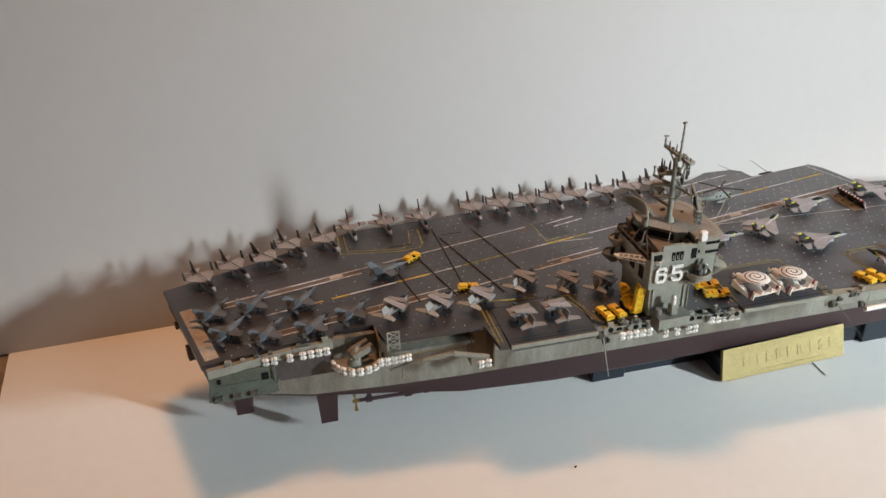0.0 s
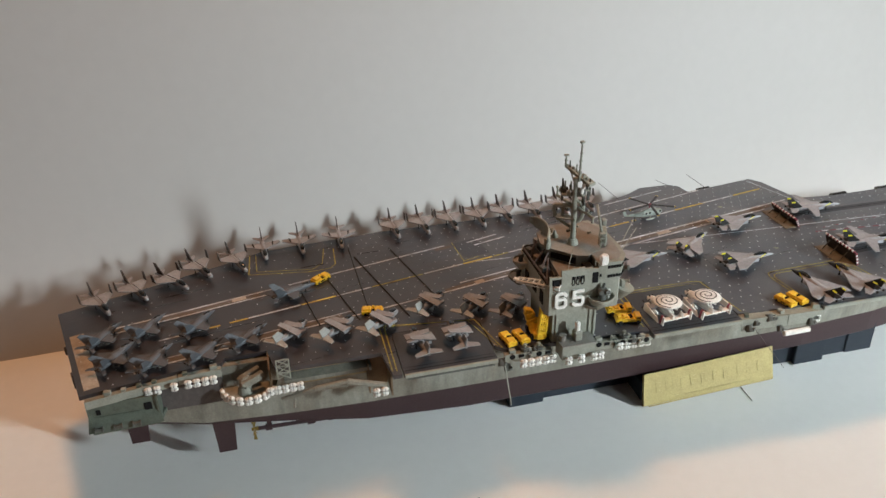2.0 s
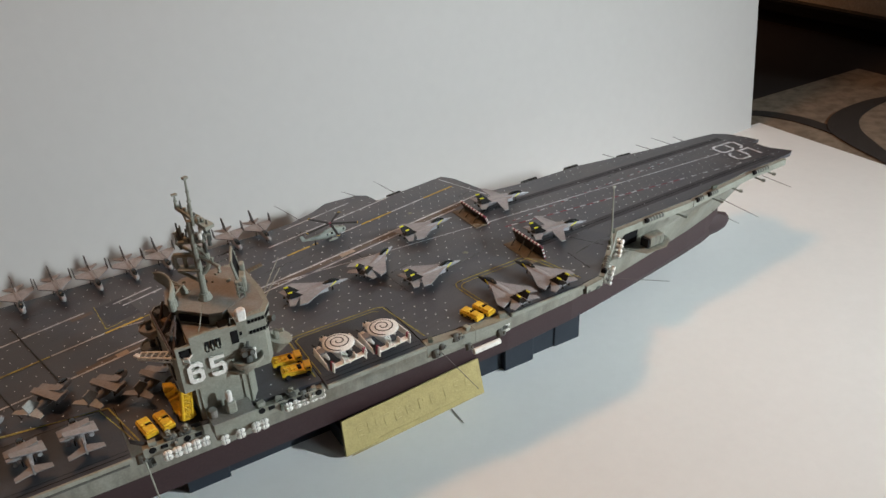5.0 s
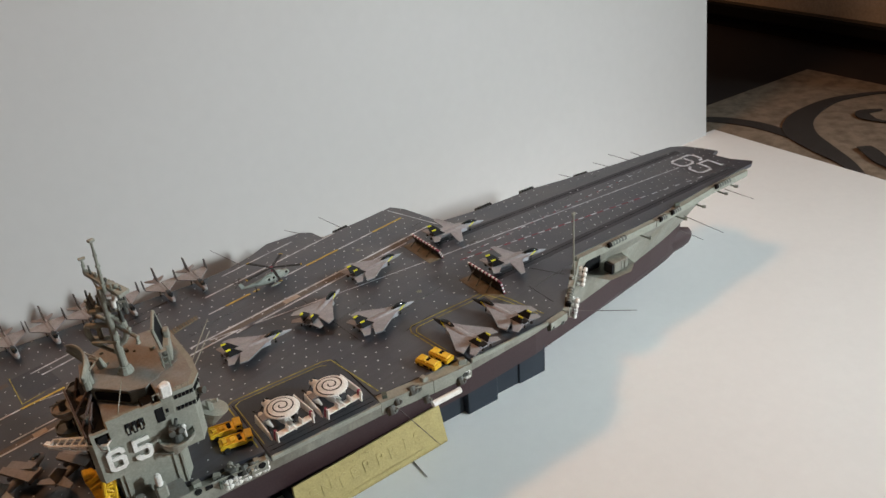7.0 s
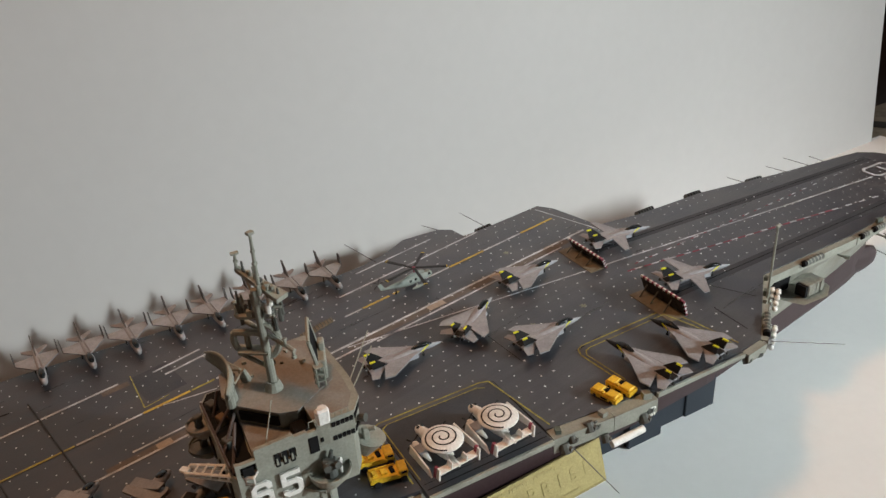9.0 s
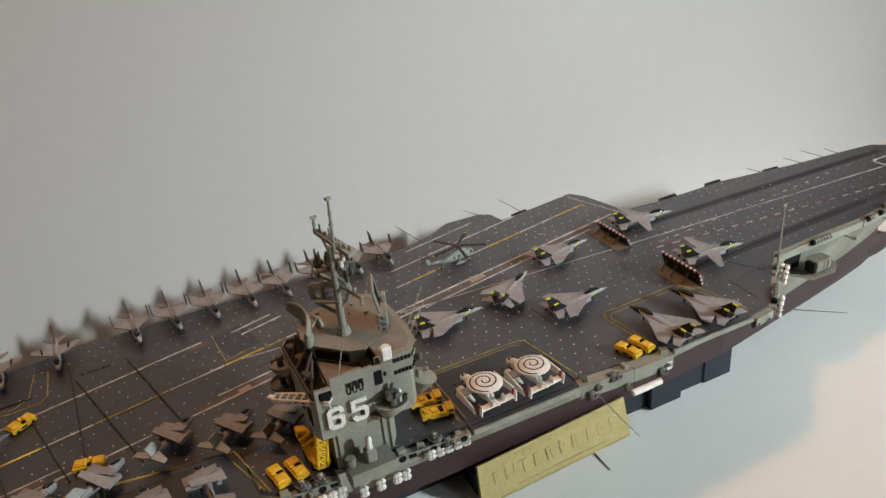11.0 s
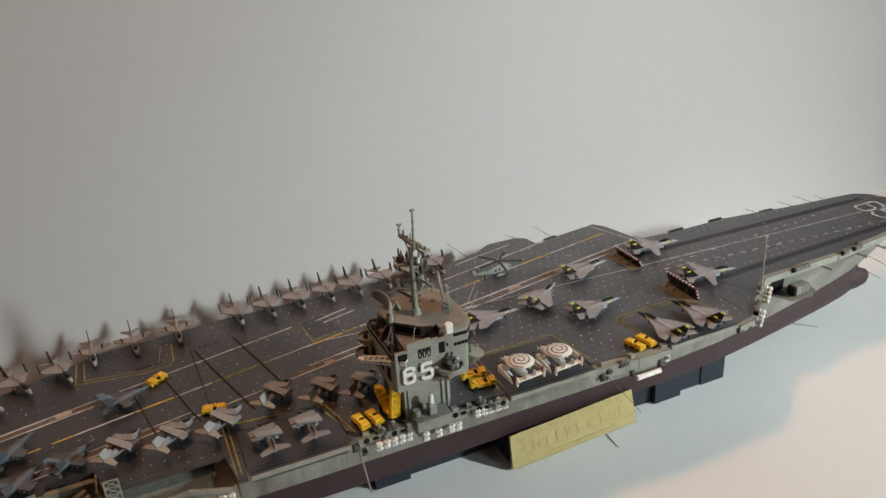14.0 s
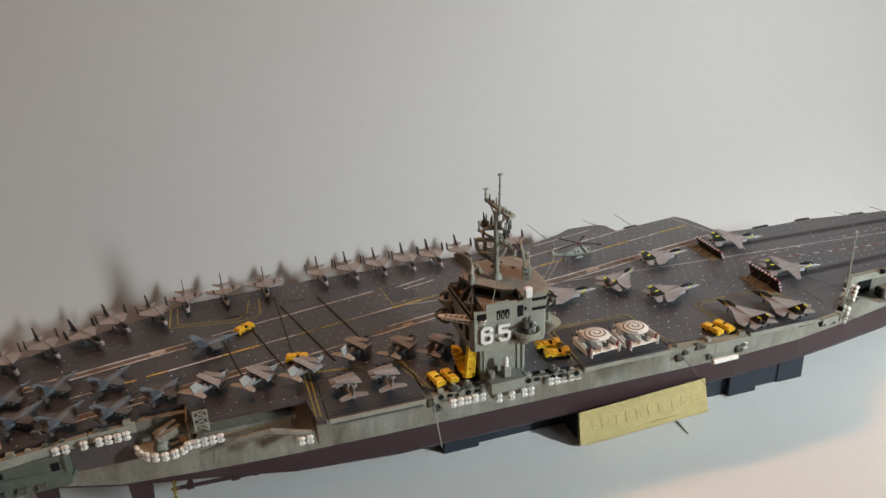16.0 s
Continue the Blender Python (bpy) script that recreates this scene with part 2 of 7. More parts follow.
def tube(bm, p, q, r0, r1=None, n=8):
    p, q = Vector(p), Vector(q)
    d = q - p
    m = Matrix.Translation((p + q) / 2) @ d.to_track_quat("Z", "Y").to_matrix().to_4x4()
    bmesh.ops.create_cone(bm, cap_ends=True, segments=n, radius1=r0, radius2=r0 if r1 is None else r1, depth=d.length, matrix=m)
    return bm


def loft(bm, rings, caps=True):
    rows = [[bm.verts.new(p) for p in ring] for ring in rings]
    k = len(rows[0])
    for a, b in zip(rows, rows[1:]):
        for i in range(k):
            j = (i + 1) % k
            bm.faces.new((a[i], a[j], b[j], b[i]))
    if caps:
        bm.faces.new(rows[0][::-1])
        bm.faces.new(rows[-1])
    return bm


def oval(x, y, z, w, h, n=10):
    return [(x, y + w * math.cos(2 * math.pi * i / n), z + h * math.sin(2 * math.pi * i / n)) for i in range(n)]


def spindle(bm, spec, n=10):
    """A body along x from rows of x, y, z, half width, half height."""
    return loft(bm, [oval(*s, n=n) for s in spec])


def bm_new():
    return bmesh.new()


def lettering(text, size, depth=0.0):
    """The outline of a text as a mesh in its own plane, centred."""
    cu = bpy.data.curves.new("lettering", "FONT")
    cu.body, cu.size, cu.align_x, cu.align_y, cu.extrude = text, size, "CENTER", "CENTER", depth
    cu.offset, cu.bevel_depth, cu.bevel_resolution = size * 0.02, size * 0.005, 1
    ob = new("lettering", cu)
    bpy.context.view_layer.update()
    me = bpy.data.meshes.new_from_object(ob.evaluated_get(bpy.context.evaluated_depsgraph_get()))
    bpy.data.objects.remove(ob)
    return me


def letters(name, text, size, depth, material, parent, m, label=""):
    me = lettering(text, size, depth)
    me.transform(m)
    me.materials.clear()
    me.materials.append(material)
    ob = new(name, me)
    ob.parent = parent
    return tagged(ob, label)


DECK = 0.107
GROUND = 0.004

# ---- the room ----
WALL_A, WALL_B = (-0.80, 0.129), (0.70, 0.189)   # foot of the backdrop board, from end to end


def room():
    b = bm_new()
    box(b, (0.2, 0.4, -0.01), (4.4, 4.6, 0.02))
    tagged(part("floor", b, M_FLOOR), "very dark brown carpeted floor", "floor", kind="structure")
    b = bm_new()
    box(b, (0.2, 0.4, 2.45), (4.4, 4.6, 0.1))
    tagged(part("ceiling", b, M_CEIL), "plain pale ceiling", "ceiling", kind="structure")
    for nm, c, s in (("wall_north", (0.2, 2.75, 1.2), (4.6, 0.1, 2.4)), ("wall_west", (-2.05, 0.4, 1.2), (0.1, 4.6, 2.4))):
        b = bm_new()
        box(b, c, s)
        tagged(part(nm, b, M_PLASTER), "plain beige plaster room wall", "wall", kind="structure")
    b = bm_new()      # the unseen east wall, with an added high opening
    for c, s in (((2.45, 1.0, 1.2), (0.1, 3.4, 2.4)), ((2.45, -1.30, 0.75), (0.1, 1.2, 1.5)), ((2.45, -1.30, 2.35), (0.1, 1.2, 0.1))):
        box(b, c, s)
    tagged(part("wall_east", b, M_PLASTER), "plain beige plaster wall with an added high opening", "wall", kind="structure")
    b = bm_new()      # unseen south wall: the narrow window opening, and one added for the fill lamp
    for c, s in (((-1.0, -1.95, 1.2), (2.0, 0.1, 2.4)), ((0.75, -1.95, 0.6), (1.5, 0.1, 1.2)), ((0.75, -1.95, 2.3), (1.5, 0.1, 0.2)), ((1.56, -1.95, 1.2), (0.12, 0.1, 2.4)),
                 ((2.3, -1.95, 1.2), (0.2, 0.1, 2.4)), ((1.91, -1.95, 0.3), (0.58, 0.1, 0.6)), ((1.91, -1.95, 1.9), (0.58, 0.1, 1.0))):
        box(b, c, s)
    tagged(part("wall_south", b, M_PLASTER), "plain beige plaster wall with a window opening", "wall", kind="structure")
    # the ceiling lamp's housing
    lamp = thing("ceiling_lamp", (-0.24, 0.16, 2.4), 0, "round warm ceiling lamp on a long stem", "lamp")
    b = bm_new()
    tube(b, (0, 0, -0.87), (0, 0, 0), 0.012, n=12)
    part("stem", b, M_CABINET, lamp)
    b = bm_new()
    tube(b, (0, 0, -0.885), (0, 0, -0.85), 0.14, 0.10, n=32)
    part("shade", b, M_SLAB, lamp)


room()


def ribbon(bm, pts, z, taper=True):
    """A flat swelling band along rows of x, y, half width, smoothed."""
    out = []
    for i in range(len(pts) - 1):
        p0, p1, p2, p3 = (Vector(pts[max(0, min(len(pts) - 1, i + k))]) for k in (-1, 0, 1, 2))
        for s in range(8):
            t = s / 8
            out.append(0.5 * ((2 * p1) + (p2 - p0) * t + (2 * p0 - 5 * p1 + 4 * p2 - p3) * t * t + (3 * p1 - p0 - 3 * p2 + p3) * t ** 3))
    out.append(Vector(pts[-1]))
    left, right = [], []
    for i, p in enumerate(out):
        d = (out[min(i + 1, len(out) - 1)] - out[max(i - 1, 0)]).xy.normalized()
        n = Vector((-d.y, d.x)) * max(p.z, 0.0008)
        left.append((bm.verts.new((p.x + n.x, p.y + n.y, z + 0.0012)), bm.verts.new((p.x + n.x, p.y + n.y, z))))
        right.append((bm.verts.new((p.x - n.x, p.y - n.y, z + 0.0012)), bm.verts.new((p.x - n.x, p.y - n.y, z))))
    for i in range(len(out) - 1):
        bm.faces.new((left[i][0], left[i + 1][0], right[i + 1][0], right[i][0]))
        bm.faces.new((left[i][0], left[i][1], left[i + 1][1], left[i + 1][0]))
        bm.faces.new((right[i][0], right[i + 1][0], right[i + 1][1], right[i][1]))
    return bm


def rug():
    b = bm_new()
    box(b, (-0.12, -0.465, 0.001), (2.36, 1.47, 0.002))
    rg = tagged(part("patterned_rug", b, M_CARPET), "light brown rug with dark scroll pattern", "rug")
    for lift, pts in enumerate(([(0.70, 0.252, 0.004), (0.753, 0.230, 0.010), (0.779, 0.181, 0.012), (0.782, 0.130, 0.011), (0.772, 0.085, 0.008)],
                [(0.700, -0.045, 0.004), (0.742, 0.010, 0.010), (0.766, 0.060, 0.017), (0.796, 0.110, 0.021), (0.850, 0.142, 0.017), (0.930, 0.153, 0.010),
                 (0.985, 0.140, 0.006), (1.030, 0.112, 0.004), (1.045, 0.050, 0.006), (1.00, -0.02, 0.009)],
                [(0.950, 0.082, 0.002), (0.922, 0.094, 0.008), (0.906, 0.080, 0.010), (0.905, 0.058, 0.004), (0.92, 0.02, 0.003)],
                [(0.803, 0.024, 0.009), (0.790, 0.004, 0.011), (0.772, -0.02, 0.009), (0.765, -0.06, 0.006)])):
        b = bm_new()
        ribbon(b, pts, 0.002 + 0.0006 * lift)
        part("scroll", b, M_CARPETDK, rg, "dark brown woven scroll")


rug()


def cabinet():
    cb = thing("media_cabinet", (1.50, 0.75, 0), 0, "low black cabinet with a beige front standing on the carpet", "cabinet")
    b = bm_new()
    box(b, (0, 0, 0.012), (0.56, 2.2, 0.024))
    box(b, (-0.006, 0, 0.037), (0.588, 2.2, 0.026), bev=0.004)
    part("plinth", b, M_CABINET, cb, "glossy black plinth")
    b = bm_new()
    box(b, (0.01, 0, 0.30), (0.57, 2.2, 0.50))
    part("body", b, M_SLAB, cb, "beige cabinet front")


cabinet()


def card():
    b = bm_new()
    prism(b, [(-0.554, -0.995), (0.725, -0.995), (0.725, 0.195), (-0.676, 0.195)], 0.002, GROUND)
    tagged(part("white_card_sheet", b, M_PAPER), "large white card sheet lying on the carpet", "card sheet")
    ax, ay = WALL_A
    bx, by = WALL_B
    dx, dy = bx - ax, by - ay
    k = math.hypot(dx, dy)
    nx, ny = -dy / k, dx / k
    top = 0.9
    lean = 0.10 * top      # the board leans back a little
    back = [(ax + nx * 0.006, ay + ny * 0.006), (bx + nx * 0.006, by + ny * 0.006)]
    base = [(ax, ay), (bx, by), back[1], back[0]]
    b = bm_new()
    prism(b, [(x + nx * lean, y + ny * lean) for x, y in base], GROUND, top, base)
    tagged(part("backdrop_board", b, M_BOARD), "tall white backdrop board standing behind the model ship", "board")

    b = bm_new()      # a thin dark bar on the card in front of the nameplate
    tube(b, (0.0375, -0.0815, GROUND + 0.0005), (0.0368, -0.1000, GROUND + 0.0004), 0.00038, 0.00028, 8)
    tagged(part("thin_dark_bar", b, M_ROD), "thin dark bar lying on the white card", "rod")
    b = bm_new()      # a crumb of dark plastic on the card
    box(b, (-0.2137, -0.1457, GROUND + 0.0006), (0.0022, 0.0012, 0.0012), rz=30, bev=0.0003)
    tagged(part("crumb", b, M_BLACK), "tiny dark crumb lying on the white card", "crumb")


card()

# ---- the model ship ----
ship = thing("model_aircraft_carrier", (0, 0, GROUND), 0, "weathered grey plastic model aircraft carrier on a dark stand", "model ship")
ship.matrix_basis = Matrix.Identity(4)

OUTLINE = [(-0.473, -0.085), (-0.410, -0.0735), (-0.380, -0.0715), (-0.378, -0.066), (-0.3485, -0.066), (-0.3435, -0.0905),
           (-0.2695, -0.0905), (-0.266, -0.119), (-0.2595, -0.1195), (-0.2585, -0.069), (-0.1915, -0.069), (-0.190, -0.104), (-0.183, -0.111), (-0.120, -0.113),
           (-0.0755, -0.117), (-0.0750, -0.066), (-0.0035, -0.066), (-0.0025, -0.1150), (0.034, -0.1180), (0.0625, -0.1190), (0.0640, -0.1215), (0.1290, -0.1215), (0.1300, -0.121),
           (0.148, -0.119), (0.206, -0.069), (0.298, -0.066), (0.380, -0.0557), (0.4490, -0.0515),
           (0.4560, -0.0480), (0.4455, -0.0300), (0.4430, -0.0120), (0.4540, -0.0100), (0.4490, 0.0040), (0.4420, 0.0190), (0.4310, 0.0285), (0.411, 0.031), (0.3395, 0.0374), (0.267, 0.0475),
           (0.200, 0.0467), (0.1636, 0.0509), (0.1536, 0.094), (0.146, 0.1055), (0.1135, 0.1005), (0.0715, 0.0945),
           (0.069, 0.110), (0.061, 0.116), (0.030, 0.117), (0.013, 0.107), (-0.011, 0.0985), (-0.043, 0.0945), (-0.240, 0.097),
           (-0.345, 0.089), (-0.367, 0.0787), (-0.460, 0.0442), (-0.505, 0.0288)]


def inside(x, y, poly=OUTLINE):
    c = False
    for (ax, ay), (bx, by) in zip(poly, poly[1:] + poly[:1]):
        if (ay > y) != (by > y) and x < (bx - ax) * (y - ay) / (by - ay) + ax:
            c = not c
    return c


def hull():
    mid = -0.012
    # x, half breadth at the waterline, keel height, half breadth of the upper side
    rows = [(-0.470, 0.040, 0.062, 0.062), (-0.455, 0.043, 0.054, 0.064), (-0.40, 0.050, 0.046, 0.060), (-0.34, 0.054, 0.036, 0.060),
            (-0.28, 0.057, 0.022, 0.062), (-0.20, 0.058, 0.016, 0.066), (0.10, 0.058, 0.016, 0.066), (0.17, 0.053, 0.016, 0.064),
            (0.23, 0.043, 0.016, 0.056), (0.29, 0.031, 0.016, 0.052), (0.34, 0.020, 0.016, 0.048), (0.375, 0.011, 0.016, 0.043), (0.400, 0.003, 0.018, 0.036)]
    wl = 0.048
    low, up = [], []
    for x, w, k, u in rows:
        z1 = max(wl, k + 0.003)
        ring = [(x, mid - w, z1), (x, mid - w * 0.98, k + (z1 - k) * 0.35), (x, mid - w * 0.8, k + (z1 - k) * 0.06), (x, mid, k),
                (x, mid + w * 0.8, k + (z1 - k) * 0.06), (x, mid + w * 0.98, k + (z1 - k) * 0.35), (x, mid + w, z1)]
        low.append(ring)
        xb = x + (0.046 if x > 0.395 else 0.026 if x > 0.37 else 0.010 if x > 0.33 else 0.0)
        up.append([(x, mid - w, z1), (x + (xb - x) * 0.4, mid - w - (u - w) * 0.35, 0.076), (xb, mid - u, 0.1035),
                   (xb, mid + u, 0.1035), (x + (xb - x) * 0.4, mid + w + (u - w) * 0.35, 0.076), (x, mid + w, z1)])
    b = bm_new()
    loft(b, low)
    lower = part("lower_hull", b, M_RED, ship, "dull dark red lower hull")
    b = bm_new()      # the rounded forefoot
    spindle(b, [(0.36, mid, 0.033, 0.012, 0.016), (0.385, mid, 0.031, 0.008, 0.0145), (0.405, mid, 0.029, 0.006, 0.012),
                (0.416, mid, 0.028, 0.004, 0.009), (0.421, mid, 0.0275, 0.0015, 0.004)], 12)
    part("bulbous_bow", b, M_RED, ship, "dark red rounded bow foot", True)
    b = bm_new()
    loft(b, up)
    part("upper_hull", b, M_HULL, ship, "weathered pale grey upper hull")
    return lower


hull()


def flight_deck():
    b = bm_new()
    prism(b, OUTLINE, DECK - 0.0032, DECK)
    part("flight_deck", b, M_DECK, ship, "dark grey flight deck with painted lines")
    for pts in ([(-0.2582, -0.1195), (-0.1918, -0.1195), (-0.1918, -0.0693), (-0.2582, -0.0693)],
                [(-0.0747, -0.1225), (-0.0038, -0.1225), (-0.0038, -0.0663), (-0.0747, -0.0663)],
                [(0.0645, -0.1230), (0.1296, -0.1230), (0.1290, -0.1216), (0.0645, -0.1216)]):
        b = bm_new()
        prism(b, pts, DECK - 0.004, DECK)
        lift = part("deck_elevator", b, M_LIFT, ship, "dark deck edge elevator platform")
        (x0, y0), (x1, _) = pts[0], pts[1]
        b = bm_new()
        box(b, ((x0 + x1) / 2, y0 - 0.0009, DECK - 0.0014), (x1 - x0, 0.0018, 0.0030), bev=0.0003)
        part("edge_beam", b, M_GREY, lift, "pale grey edge beam")
        if x0 > -0.1:
            continue
        # dark strip draws the line of shade below the platform edge
        b = bm_new()
        box(b, ((x0 + x1) / 2, y0 + 0.0040, DECK - 0.0048), (x1 - x0 - 0.004, 0.0088, 0.0014))
        part("shade_strip", b, M_GEAR, lift, "dark strip standing for the shade under the platform")


flight_deck()


def sponsons():
    """Galleries under the overhanging deck."""
    for pts, z0, k, m in (
            ([(-0.184, -0.110), (-0.0775, -0.1165), (-0.0775, -0.07), (-0.184, -0.07)], 0.090, 0.72, M_HULL),
            ([(-0.001, -0.1175), (0.034, -0.1235), (0.034, -0.07), (-0.001, -0.07)], 0.088, 0.75, M_HULL),
            ([(0.130, -0.120), (0.147, -0.1185), (0.204, -0.070), (0.204, -0.06), (0.130, -0.06)], 0.088, 0.80, M_HULL),
            ([(-0.342, -0.090), (-0.271, -0.090), (-0.271, -0.06), (-0.342, -0.06)], 0.098, 0.85, M_HULL),
            ([(0.1500, 0.0900), (0.144, 0.1030), (0.015, 0.100), (-0.34, 0.084), (-0.44, 0.048), (-0.44, 0.03), (0.150, 0.04)], 0.092, 0.8, M_HULL)):
        foot = [(x, -0.04 + (y + 0.04) * k) for x, y in pts]
        b = bm_new()
        prism(b, pts, z0, DECK - 0.0034, foot)
        part("sponson", b, m, ship)
    for x0, x1, y, z in ((0.030, 0.136, -0.098, 0.090), (-0.077, 0.0, -0.092, 0.086), (-0.262, -0.185, -0.086, 0.080)):
        b = bm_new()
        prism(b, [(x0, y), (x1, y), (x1, -0.07), (x0, -0.07)], z, 0.1025)
        part("side_gallery", b, M_HULL, ship, "grey gallery under the elevators")


sponsons()



def bars(bm, x0, x1, y, h, n, frame_m, rng):
    """A row of short raised bars in a plate's own plane, for writing that cannot be read."""
    w = (x1 - x0) / n
    for i in range(n):
        if rng.random() < 0.12:
            continue
        box_m = frame_m @ pose(x0 + (i + 0.5) * w, y, 0.00002) @ Matrix.Diagonal((w * rng.uniform(0.5, 0.8), h * rng.uniform(0.8, 1.05), 0.00022, 1))
        bmesh.ops.create_cube(bm, size=1.0, matrix=box_m)


def stand():
    st = thing("display_stand", (0, 0, GROUND), 0, "dark blue plastic display stand with a gold nameplate", "stand")
    for nm, c, s in (("base", (-0.055, -0.022, 0.0100), (0.210, 0.056, 0.020)), ("base", (0.1125, -0.0275, 0.0105), (0.125, 0.067, 0.021)), ("end_block", (0.1675, -0.028, 0.0155), (0.0275, 0.069, 0.031)),
                     ("end_block", (-0.146, -0.0235, 0.0085), (0.030, 0.062, 0.017)), ("rib", (0.114, -0.0285, 0.0125), (0.029, 0.0755, 0.025)),
                     ("plate_wedge", (0.004, -0.062, 0.009), (0.112, 0.026, 0.018))):
        b = bm_new()
        box(b, c, s, bev=0.0006)
        part(nm, b, M_STAND, st)
    corners = [Vector(p) for p in ((-0.0545, -0.0840, 0.0015), (0.0680, -0.0805, 0.0025), (0.0690, -0.0705, 0.0295), (-0.0515, -0.0740, 0.0260))]
    b = bm_new()
    slab(b, corners, (0, 0.0030, -0.0020))
    plate = part("nameplate", b, M_GOLD, st, "gold nameplate with raised lettering")
    mid = sum(corners, Vector()) / 4
    ex = ((corners[1] + corners[2]) - (corners[0] + corners[3])).normalized()
    ez = ex.cross((corners[3] + corners[2]) - (corners[0] + corners[1])).normalized()
    ey = ez.cross(ex)
    f = Matrix((ex, ey, ez)).transposed().to_4x4()
    f.translation = mid + ez * 0.0019
    rng = random.Random(5)
    for x0, x1, y, h, n in ((-0.038, 0.050, 0.0102, 0.0024, 34), (-0.036, 0.040, -0.0100, 0.0016, 44)):
        b = bm_new()
        bars(b, x0, x1, y, h, n, f, rng)
        tagged(part("small_inscription", b, M_GOLD, plate, "line of small raised letters"), kind="stuff")
    word = "ENTERPRISE"
    for i, ch in enumerate(word):
        letters("letter", ch, 0.0122, 0.00010, M_GOLD, plate, f @ pose(-0.0475 + i * 0.0106, 0.0, 0.00002), "raised gold letter")
    b = bm_new()
    for x0, x1, y0, y1 in ((-0.0585, 0.0590, 0.0132, 0.0140), (-0.0585, 0.0590, -0.0140, -0.0132)):
        bmesh.ops.create_cube(b, size=1.0, matrix=f @ pose((x0 + x1) / 2, (y0 + y1) / 2, 0.0002) @ Matrix.Diagonal((x1 - x0, y1 - y0, 0.0006, 1)))
    part("rim", b, M_GOLD, plate)


stand()


# ---- the island ----
SIX = ((0.6, 0.80), (0.6, 0.88), (0.48, 1), (0.12, 1), (0, 0.88), (0, 0.12), (0.12, 0), (0.48, 0), (0.6, 0.12), (0.6, 0.45), (0.48, 0.57), (0.11, 0.57))
FIVE = ((0.6, 1), (0, 1), (0, 0.56), (0.46, 0.56), (0.6, 0.44), (0.6, 0.12), (0.48, 0), (0.12, 0), (0, 0.12), (0, 0.2))


def numeral(bm, strokes, h, w, thick, m, wide=1.0):
    """A block numeral with mitred strokes: a unit figure, h high, w across a stroke."""
    pts = [Vector((x * h * wide, y * h)) for x, y in strokes]
    rows = []
    for i, p in enumerate(pts):
        a = (p - pts[i - 1]).normalized() if i else (pts[1] - p).normalized()
        c = (pts[i + 1] - p).normalized() if i + 1 < len(pts) else a
        n = (Vector((-a.y, a.x)) + Vector((-c.y, c.x))).normalized()
        k = w / 2 / max(0.4, n.dot(Vector((-a.y, a.x))))
        if i == 0:
            p = p - a * w * 0.3
        rows.append([m @ Vector((*(p + n * s * k), z)) for s, z in ((-1, 0), (1, 0), (1, thick), (-1, thick))])
    return loft(bm, rows)


